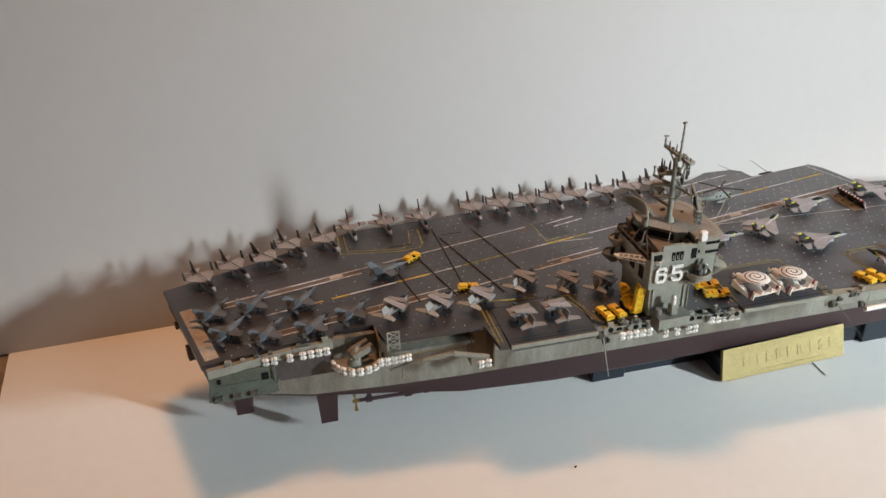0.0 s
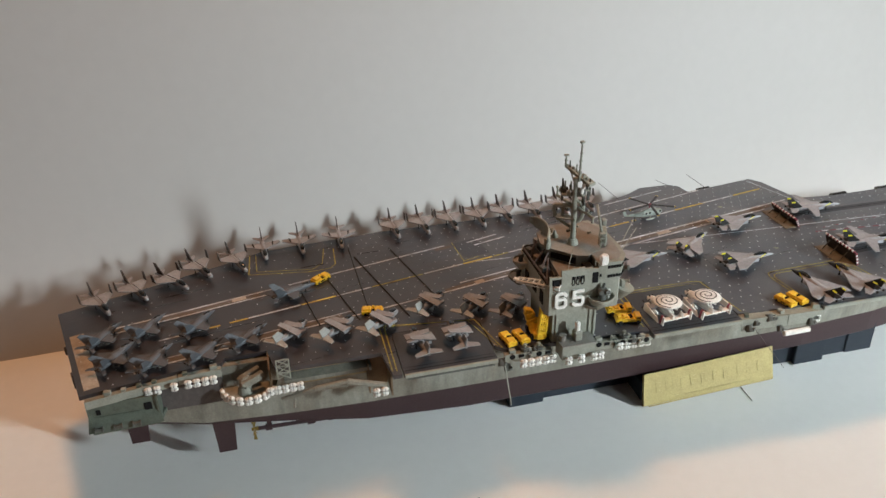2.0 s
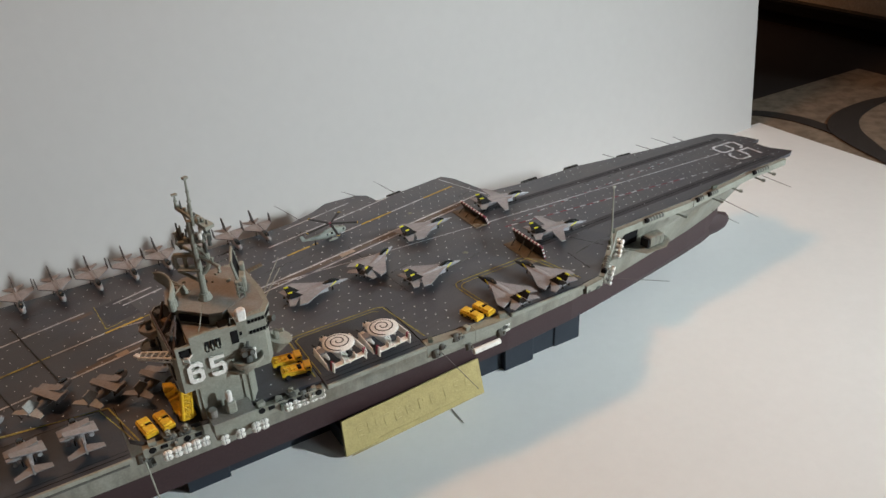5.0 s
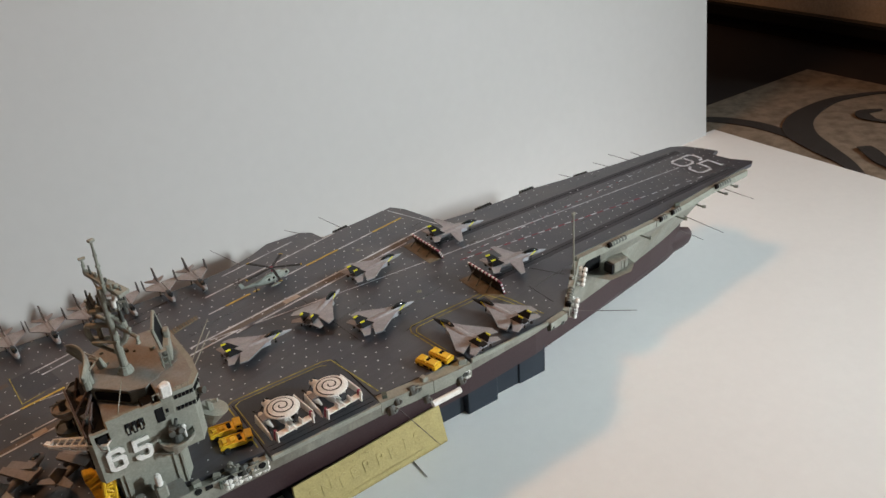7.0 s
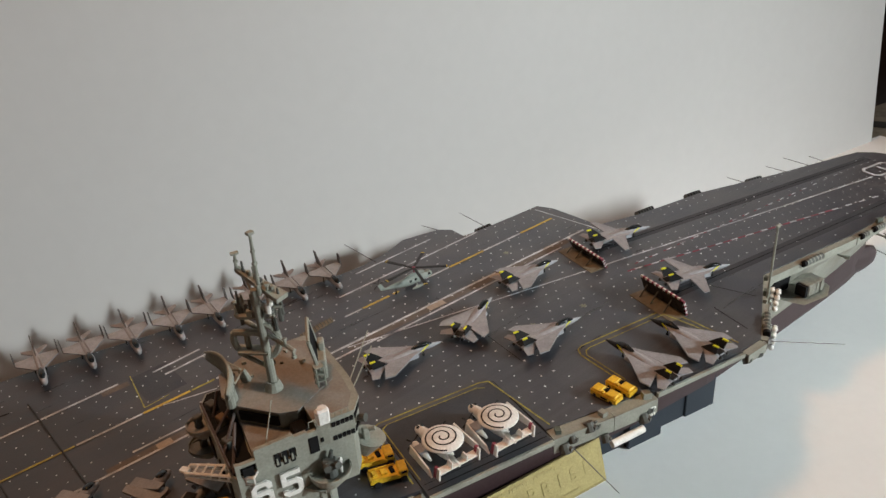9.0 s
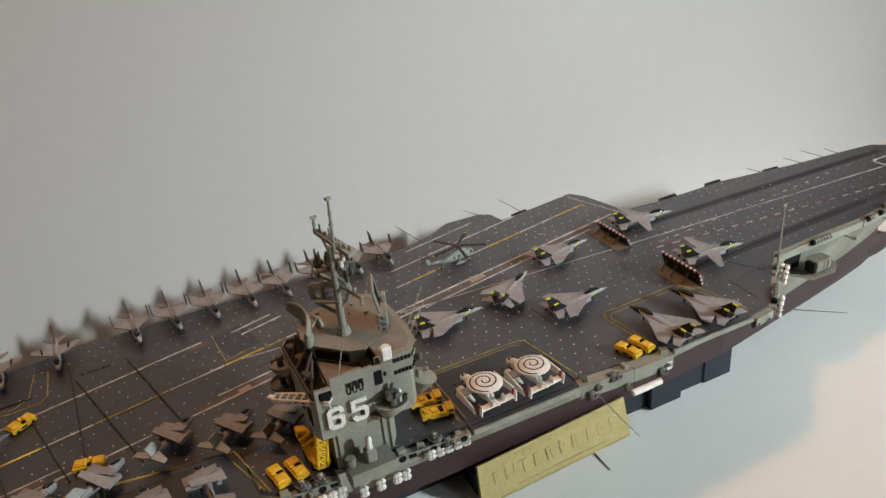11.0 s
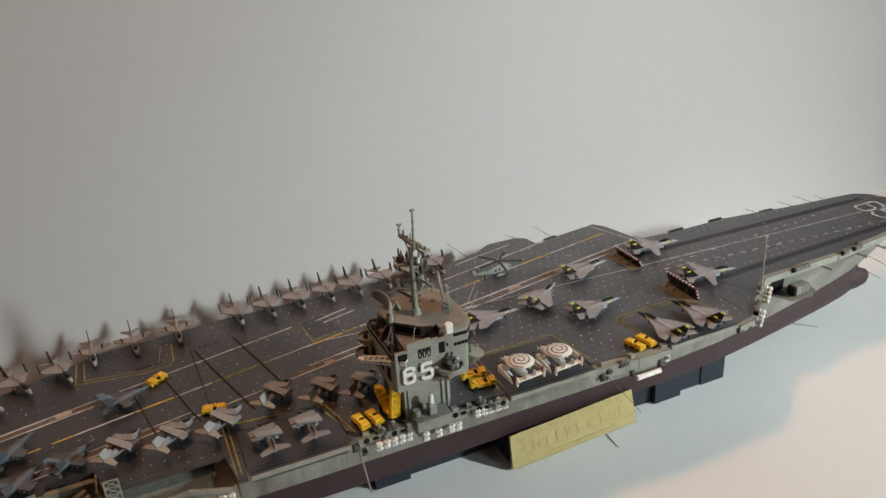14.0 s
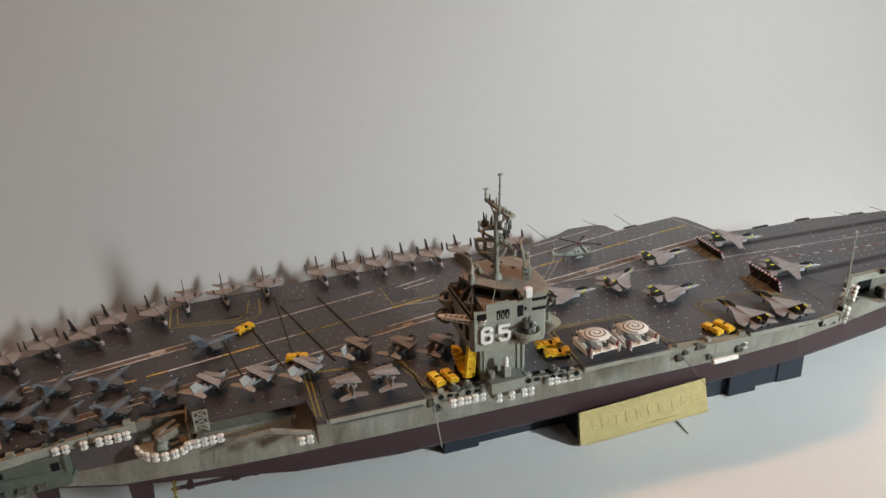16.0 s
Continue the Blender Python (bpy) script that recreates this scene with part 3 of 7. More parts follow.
def island():
    b = bm_new()
    prism(b, [(-0.149, -0.1115), (-0.117, -0.1115), (-0.112, -0.103), (-0.112, -0.066), (-0.149, -0.066)], DECK, 0.1372)
    isl = part("island", b, M_GREY, ship, "grey island superstructure with a lattice mast")
    for x in (-0.1465, -0.1215, -0.1178):
        b = bm_new()
        box(b, (x, -0.1119, 0.1215), (0.0006, 0.0012, 0.028))
        part("stiffener", b, M_GREY, isl)
    # overhanging upper storey with the numerals
    b = bm_new()
    prism(b, [(-0.1562, -0.1215), (-0.128, -0.1215), (-0.1060, -0.1215), (-0.1015, -0.114), (-0.1000, -0.100), (-0.1005, -0.070), (-0.105, -0.059), (-0.1535, -0.059), (-0.158, -0.066), (-0.158, -0.118)],
          0.1368, 0.1600)
    part("upper_storey", b, M_GREY, isl)
    b = bm_new()      # forward bridge storey
    prism(b, [(-0.1212, -0.1213), (-0.1165, -0.1222), (-0.1050, -0.1222), (-0.1000, -0.1150), (-0.0982, -0.100), (-0.0990, -0.070), (-0.104, -0.060), (-0.1212, -0.060)], 0.1602, 0.1718)
    bridge = part("bridge", b, M_GREY, isl)
    b = bm_new()
    prism(b, [(-0.1218, -0.1219), (-0.1168, -0.1229), (-0.1046, -0.1229), (-0.0993, -0.1153), (-0.0974, -0.100), (-0.0982, -0.069), (-0.1035, -0.059), (-0.1218, -0.059)], 0.1718, 0.1732)
    part("bridge_fascia", b, M_GREY, isl, "grey fascia round the bridge roof")
    b = bm_new()
    prism(b, [(-0.1216, -0.1190), (-0.1160, -0.1198), (-0.1120, -0.1200), (-0.1060, -0.1198), (-0.1015, -0.1125), (-0.1005, -0.100), (-0.1010, -0.072), (-0.1050, -0.063), (-0.1216, -0.063)], 0.1732, 0.1735)
    part("bridge_roof", b, M_ROOF, isl, "rusty tan weathered roof")
    # after storey: lower roof and deckhouse
    b = bm_new()
    prism(b, [(-0.1478, -0.1195), (-0.1245, -0.1195), (-0.1245, -0.059), (-0.1460, -0.059), (-0.1460, -0.092)], 0.1600, 0.1648)
    part("lower_roof", b, M_ROOF, isl, "rusty tan weathered roof")
    # thin dark sheet in place of the well's shaded hollow
    b = bm_new()
    prism(b, [(-0.1556, -0.1205), (-0.1490, -0.1205), (-0.1460, -0.092), (-0.1460, -0.060), (-0.1530, -0.060), (-0.1574, -0.067), (-0.1574, -0.117)], 0.1600, 0.1604)
    well = part("after_well", b, M_DARK, isl, "dark sheet standing for the shaded well at the after end")
    for p, q, r in (((-0.157, -0.118, 0.1605), (-0.1490, -0.098, 0.1690), 0.0007), ((-0.157, -0.104, 0.1605), (-0.1475, -0.093, 0.1700), 0.0007), ((-0.157, -0.090, 0.1605), (-0.1465, -0.086, 0.1705), 0.0007),
                    ((-0.1575, -0.118, 0.1640), (-0.1575, -0.070, 0.1640), 0.0006), ((-0.153, -0.110, 0.1605), (-0.153, -0.110, 0.1680), 0.0006), ((-0.1545, -0.078, 0.1605), (-0.1500, -0.076, 0.1720), 0.0008)):
        b = bm_new()
        tube(b, p, q, r, n=6)
        part("brace", b, M_ROD, well)
    for p in ((-0.1535, -0.100), (-0.1520, -0.084), (-0.1535, -0.072)):
        b = bm_new()
        box(b, (*p, 0.1622), (0.0040, 0.0050, 0.0040), rz=20, bev=0.0004)
        part("locker", b, M_OCHRE if p[1] == -0.084 else M_GEAR, well)
    # tall bulwark along the side, stepped down at its after end
    for x0, x1, z0, z1 in ((-0.1478, -0.1408, 0.1600, 0.1710), (-0.1408, -0.1312, 0.1652, 0.1712), (-0.1312, -0.1256, 0.1600, 0.1700), (-0.1256, -0.1212, 0.1664, 0.1690), (-0.1562, -0.1545, 0.1600, 0.1668), (-0.1545, -0.1478, 0.1648, 0.1664)):
        b = bm_new()
        box(b, ((x0 + x1) / 2, -0.1206, (z0 + z1) / 2), (x1 - x0, 0.0018, z1 - z0))
        part("bulwark", b, M_GREY, isl)
    b = bm_new()
    box(b, (-0.1511, -0.1160, 0.1618), (0.0064, 0.0072, 0.0032), bev=0.0002)
    part("side_recess", b, M_DARK, isl, "dark recess behind the stepped bulwark")
    for x in (-0.1392, -0.1360, -0.1328):
        b = bm_new()
        box(b, (x, -0.1214, 0.1618), (0.0021, 0.0010, 0.0070), bev=0.0003)
        port = part("opening", b, M_DARK, isl, "dark opening")
        b = bm_new()      # locker seen in the opening
        box(b, (x - 0.0003, -0.1217, 0.1606), (0.0010, 0.0010, 0.0020), bev=0.0002)
        tube(b, (x - 0.0003, -0.1218, 0.1616), (x - 0.0003, -0.1218, 0.1630), 0.0005, 0.0004, 7)
        part("locker", b, M_GREY, port)
    b = bm_new()
    prism(b, [(-0.1460, -0.0930), (-0.1320, -0.1075), (-0.1250, -0.1100), (-0.1050, -0.098), (-0.1040, -0.068), (-0.109, -0.061), (-0.1340, -0.061), (-0.1460, -0.068)], 0.1612, 0.1728)
    house = part("deckhouse", b, M_GREY, isl)
    b = bm_new()
    prism(b, [(-0.1500, -0.0840), (-0.1472, -0.0925), (-0.1322, -0.1085), (-0.1250, -0.1110), (-0.1040, -0.0985), (-0.1030, -0.068), (-0.109, -0.060), (-0.1340, -0.060), (-0.1470, -0.068)], 0.1728, 0.1738)
    part("house_roof", b, M_ROOF, isl, "rusty tan weathered roof")
    b = bm_new()
    slab(b, [(-0.1454, -0.0940, 0.1668), (-0.1325, -0.1074, 0.1668), (-0.1325, -0.1074, 0.1712), (-0.1454, -0.0940, 0.1712)], (0.0010, 0.0010, 0))
    part("open_gallery", b, M_DARK, house, "dark recessed gallery")
    # openings in the side
    for x, z, w, h in ((-0.1514, 0.1618, 0.0046, 0.0046), (-0.1234, 0.1622, 0.0042, 0.0082), (-0.1196, 0.1632, 0.0014, 0.0024), (-0.1174, 0.1633, 0.0014, 0.0024)):
        b = bm_new()
        box(b, (x, -0.1215, z), (w, 0.0008, h), bev=0.0002)
        part("opening", b, M_DARK, isl, "dark opening")
    for row, z in ((0, 0.1693), (1, 0.1622)):
        for (ax, ay), (cx, cy), n in (((-0.1152, -0.1222), (-0.1052, -0.1222), 5), ((-0.1050, -0.1222), (-0.1000, -0.1150), 4)):
            turn = math.degrees(math.atan2(cy - ay, cx - ax))
            for i in range(n):
                k = (i + 0.5) / n
                b = bm_new()
                box(b, (ax + (cx - ax) * k, ay + (cy - ay) * k, z), (0.0016, 0.0010, 0.0021), rz=turn)
                part("bridge_window", b, M_DARK, bridge, "dark bridge window")
        for i in range(9):
            b = bm_new()
            box(b, (-0.0985, -0.097 + 0.0030 * i, z), (0.0012, 0.0019, 0.0021))
            part("bridge_window", b, M_DARK, bridge, "dark bridge window")
    # white numerals, standing proud with their shadow
    face = pose(0, -0.1222, 0, 90, 0, 0)
    for strokes, x in ((SIX, -0.1514), (FIVE, -0.1388)):
        b = bm_new()
        numeral(b, strokes, 0.0108, 0.0022, 0.0012, face @ pose(x, 0.1434, 0.0), 1.02)
        part("numeral", b, M_WHITE, isl, "white block numeral")
    # gun director tub on the side and its mount
    b = bm_new()      # half round tub flaring out of the wall, with a rim
    loft(b, [[(-0.1188 + r * math.cos(t) - sh, -0.1225 + 0.95 * r * math.sin(t), z) for t in [2 * math.pi * i / 24 for i in range(24)]]
             for r, z, sh in ((0.0020, 0.1372, 0.0025), (0.0058, 0.1412, 0.0012), (0.0090, 0.1456, 0.0), (0.0093, 0.1478, 0.0), (0.0085, 0.1478, 0.0), (0.0082, 0.1462, 0.0))])
    tub = part("director_tub", b, M_GREY, isl, "grey flared tub on the island side")
    b = bm_new()      # gusset running aft along the wall
    prism(b, [(-0.1310, -0.1214), (-0.1200, -0.1214), (-0.1240, -0.1290)], 0.1412, 0.1420)
    part("gusset", b, M_GREY, tub)
    b = bm_new()
    tube(b, (-0.1192, -0.1250, 0.1464), (-0.1192, -0.1250, 0.1502), 0.0030, 0.0022, 12)
    box(b, (-0.1192, -0.1250, 0.1526), (0.0064, 0.0042, 0.0046), rz=-20, bev=0.0007)
    for k in (-1, 1):
        tube(b, (-0.1192 + 0.0020 * k, -0.1262, 0.1530), (-0.1192 + 0.0024 * k, -0.1294, 0.1538), 0.0015, 0.0016, 10)
    tube(b, (-0.1182, -0.1240, 0.1545), (-0.1174, -0.1240, 0.1580), 0.0012, 0.0009, 8)
    part("director", b, M_GEAR, tub, "dark grey gun director with twin dishes")
    b = bm_new()
    bmesh.ops.create_uvsphere(b, u_segments=10, v_segments=6, radius=0.0012, matrix=Matrix.Translation((-0.1150, -0.1262, 0.1535)))
    tube(b, (-0.1150, -0.1262, 0.1470), (-0.1150, -0.1262, 0.1530), 0.0007, n=7)
    part("lamp", b, M_WHITE, tub, "small white signal lamp")
    b = bm_new()      # searchlight between the two rows of windows
    tube(b, (-0.1020, -0.1196, 0.1625), (-0.1015, -0.1212, 0.1655), 0.0006, n=6)
    tube(b, (-0.1023, -0.1204, 0.1662), (-0.1001, -0.1228, 0.1668), 0.0016, 0.0019, 12)
    part("searchlight", b, M_GEAR, isl)
    b = bm_new()
    tube(b, (-0.0975, -0.1070, 0.1330), (-0.0945, -0.1080, 0.1430), 0.0020, 0.0078, 16)
    tub = part("forward_tub", b, M_GREY, isl, "grey platform ahead of the island")
    b = bm_new()
    box(b, (-0.0965, -0.1090, 0.1462), (0.003, 0.003, 0.0064), bev=0.0005)
    tube(b, (-0.0950, -0.1100, 0.1485), (-0.0925, -0.1115, 0.1492), 0.0010, 0.0012, 8)
    part("director", b, M_GREY, tub)
    # white cylinder on the bridge
    b = bm_new()
    box(b, (-0.1180, -0.1218, 0.1752), (0.0058, 0.0036, 0.0078), bev=0.0009)
    tube(b, (-0.1172, -0.1200, 0.1728), (-0.1172, -0.1200, 0.1780), 0.0020, n=10)
    part("white_radome", b, M_WHITE, isl, "small white box radome")
    # house on the sponson with the white gun dome
    b = bm_new()
    prism(b, [(-0.1458, -0.1250), (-0.1215, -0.1250), (-0.1215, -0.1115), (-0.1458, -0.1115)], 0.0990, 0.1108)
    sh = part("sponson_house", b, M_GREY, ship, "grey deckhouse beside the island")
    b = bm_new()
    prism(b, [(-0.1464, -0.1256), (-0.1208, -0.1256), (-0.1208, -0.1110), (-0.1464, -0.1110)], 0.1108, 0.1115)
    part("roof", b, M_ROOF, sh)
    b = bm_new()
    box(b, (-0.1330, -0.1190, 0.1155), (0.0060, 0.0060, 0.0082), bev=0.001)
    gun = part("gun_mount", b, M_GREY, sh)
    b = bm_new()
    tube(b, (-0.1330, -0.1190, 0.1195), (-0.1330, -0.1190, 0.1250), 0.0019, 0.0019, 12)
    bmesh.ops.create_uvsphere(b, u_segments=12, v_segments=6, radius=0.0019, matrix=Matrix.Translation((-0.1330, -0.1190, 0.1250)))
    part("gun_dome", b, M_WHITE, gun, "white domed gun cylinder")
    b = bm_new()
    tube(b, (-0.1435, -0.118, 0.1115), (-0.1435, -0.118, 0.1168), 0.0022, 0.0026, 10)
    part("small_tub", b, M_ROOF, sh)
    # after truss boom: two pale bars with rungs
    b = bm_new()
    p0, p1 = Vector((-0.1480, -0.1215, 0.1600)), Vector((-0.1720, -0.1010, 0.1575))
    side = Vector((0.0022, 0.0026, 0.0))
    for k in (-1, 1):
        tube(b, p0 + side * k, p1 + side * k * 0.7, 0.0007, n=6)
        tube(b, p0 + side * k + Vector((0, 0, -0.0034)), p1 + side * k * 0.7 + Vector((0, 0, -0.0012)), 0.0005, n=6)
    for i in range(9):
        c, w = p0.lerp(p1, i / 8), 1 - 0.3 * i / 8
        tube(b, c - side * w, c + side * w, 0.0005, n=5)
        tube(b, c - side * w, c - side * w + Vector((0, 0, -0.0034 + 0.0022 * i / 8)), 0.0004, n=5)
    box(b, p1 + Vector((-0.001, 0, 0)), (0.0030, 0.0040, 0.0016), rz=40, bev=0.0003)
    part("truss_boom", b, M_WHITE, isl, "pale grey truss boom")
    for x, y, z, r, m in ((-0.1600, -0.0750, 0.1560, 0.0068, M_ROOF), (-0.1595, -0.0690, 0.1400, 0.0085, M_GEAR)):
        b = bm_new()      # round gun tubs at the after end, each a dished pan with a rim
        loft(b, [[(x + k * r * math.cos(a), y + k * r * math.sin(a), z + h) for a in [2 * math.pi * i / 20 for i in range(20)]]
                 for k, h in ((0.35, -0.0062), (0.92, -0.0012), (1.0, 0.0), (1.0, 0.0016), (0.90, 0.0016), (0.88, 0.0004))])
        pan = part("after_tub", b, m, isl, "round dished gun tub")
        b = bm_new()
        tube(b, (x - 0.001, y, z), (x - 0.001, y, z + 0.0040), 0.0020, 0.0015, 8)
        box(b, (x - 0.001, y - 0.0005, z + 0.0050), (0.0036, 0.0030, 0.0030), rz=25, bev=0.0004)
        tube(b, (x - 0.002, y - 0.0010, z + 0.0054), (x - 0.0065, y - 0.0030, z + 0.0064), 0.0005, n=6)
        part("gun", b, M_GEAR, pan)
    rng = random.Random(3)      # flag bags, lockers and small fittings on the roofs
    spots = [(x, -0.1165, 0.1648, 0.0016) for x in (-0.1440, -0.1425)]
    for _ in range(12):
        x, y = rng.uniform(-0.144, -0.104), rng.uniform(-0.092, -0.066)
        spots.append((x, y, 0.1738, rng.uniform(0.0008, 0.0019)))
    for x, y, z, k in spots:
        b = bm_new()
        if rng.random() < 0.35:
            tube(b, (x, y, z), (x, y, z + k * 1.5), k * 0.45, k * 0.35, 8)
        else:
            box(b, (x, y, z + k * 0.5), (k, k * rng.uniform(0.7, 1.6), k), rz=rng.uniform(0, 90), bev=k * 0.08)
        part("roof_fitting", b, M_GREY if rng.random() < 0.6 else M_GEAR, isl)
    # solid dark block gives the well beside the bridge its shade
    b = bm_new()
    box(b, (-0.1268, -0.1150, 0.1668), (0.0060, 0.0080, 0.0050), bev=0.0004)
    part("bridge_wing_shade", b, M_DARK, isl, "dark block standing for the shaded well beside the bridge")
    for x0, x1, y, z in ((-0.1245, -0.1070, -0.1224, 0.1752),):
        b = bm_new()      # guard rails
        tube(b, (x0, y, z), (x1, y, z), 0.00025, n=5)
        for i in range(7):
            x = x0 + (x1 - x0) * i / 6
            tube(b, (x, y, z - 0.0028), (x, y, z), 0.00022, n=5)
        part("guard_rail", b, M_GREY, isl)
    for y, w, h in ((-0.112, 0.006, 0.010), (-0.098, 0.007, 0.007), (-0.082, 0.007, 0.008)):
        b = bm_new()      # dark openings in the after face
        box(b, (-0.1583, y, 0.1475), (0.0008, w, h), bev=0.0002)
        part("opening", b, M_DARK, isl, "dark opening")
    b = bm_new()
    tube(b, (-0.1465, -0.089, 0.1738), (-0.1465, -0.089, 0.1795), 0.0026, 0.0022, 12)
    part("vent_post", b, M_GREY, isl)
    for p, q in (((-0.1425, -0.1165, 0.1648), (-0.1335, -0.1050, 0.1790)), ((-0.0990, -0.108, 0.172), (-0.0850, -0.100, 0.184)), ((-0.0985, -0.103, 0.172), (-0.0815, -0.088, 0.184))):
        b = bm_new()
        tube(b, p, q, 0.0003, n=5)
        part("whip", b, M_GREY, isl)
    # long curved search radar lying athwartships, hollow side aft
    b = bm_new()
    n = 12
    shells = []
    for off in (0.0, -0.0011):
        grid = []
        for i in range(n + 1):
            u = 2 * i / n - 1
            half = 0.0050 * math.sqrt(max(0.05, 1 - 0.86 * abs(u) ** 2.4))
            row = []
            for v in (-1, -0.4, 0.3, 1):
                row.append(b.verts.new((-0.1480 + 0.0056 * (1 - u * u) - 0.0010 * v * v + off, -0.0785 + 0.0180 * u, 0.1815 + half * v)))
            grid.append(row)
        shells.append(grid)
    for grid in shells:
        for r0, r1 in zip(grid, grid[1:]):
            for k in range(3):
                b.faces.new((r0[k], r0[k + 1], r1[k + 1], r1[k]))
    fr, rr = shells
    for i in range(n):
        for k in (0, 3):
            b.faces.new((fr[i][k], fr[i + 1][k], rr[i + 1][k], rr[i][k]))
    for i in (0, n):
        for k in range(3):
            b.faces.new((fr[i][k], fr[i][k + 1], rr[i][k + 1], rr[i][k]))
    rad = part("curved_radar", b, M_GREY, isl, "long curved grey search radar reflector", True)
    b = bm_new()
    tube(b, (-0.1370, -0.0785, 0.1735), (-0.1385, -0.0785, 0.1800), 0.0024, 0.0016, 10)
    for u in (-0.6, 0.0, 0.6):
        tube(b, (-0.1378, -0.0785, 0.1795), (-0.1480 + 0.0056 * (1 - u * u), -0.0785 + 0.0180 * u, 0.1815), 0.0005, n=5)
    part("pedestal", b, M_GREY, rad)
    b = bm_new()      # stub mast beside its end
    tube(b, (-0.1478, -0.0925, 0.1735), (-0.1478, -0.0925, 0.1812), 0.0021, 0.0019, 10)
    part("vent_post", b, M_GREY, isl)
    # flat lattice radar forward
    b = bm_new()
    slab(b, [(-0.1095, -0.1000, 0.1780), (-0.1042, -0.0835, 0.1795), (-0.1062, -0.0802, 0.1950), (-0.1116, -0.0962, 0.1940)], (0.0010, -0.0004, 0))
    rad = part("flat_radar", b, M_DARK, isl, "dark flat radar panel in a grey frame")
    b = bm_new()
    P = [(-0.1095, -0.1002, 0.1776), (-0.1040, -0.0833, 0.1790), (-0.1062, -0.0798, 0.1955), (-0.1118, -0.0964, 0.1945)]
    for p, q in zip(P, P[1:] + P[:1]):
        tube(b, p, q, 0.0009, n=6)
    tube(b, (-0.1055, -0.0895, 0.1735), (-0.1060, -0.0895, 0.1800), 0.0022, 0.0018, 8)
    for k in (0.25, 0.5, 0.75):
        tube(b, Vector(P[0]).lerp(Vector(P[1]), k), Vector(P[3]).lerp(Vector(P[2]), k), 0.0004, n=5)
    part("frame", b, M_GREY, rad)
    b = bm_new()
    box(b, (-0.1062, -0.0925, 0.1788), (0.0040, 0.0105, 0.0100), rz=-18, bev=0.0006)
    box(b, (-0.1040, -0.0880, 0.1850), (0.0030, 0.0050, 0.0060), rz=-18, bev=0.0006)
    part("drive_box", b, M_GREY, rad)
    b = bm_new()      # small lattice tower beside it
    for x in (-0.1120, -0.1085):
        for y in (-0.1015, -0.0985):
            tube(b, (x, y, 0.1735), (x, y, 0.1840), 0.0004, n=5)
    for z in (0.1765, 0.180, 0.1835):
        box(b, (-0.1103, -0.100, z), (0.0042, 0.0038, 0.0005))
    part("sensor_tower", b, M_GREY, isl)


island()


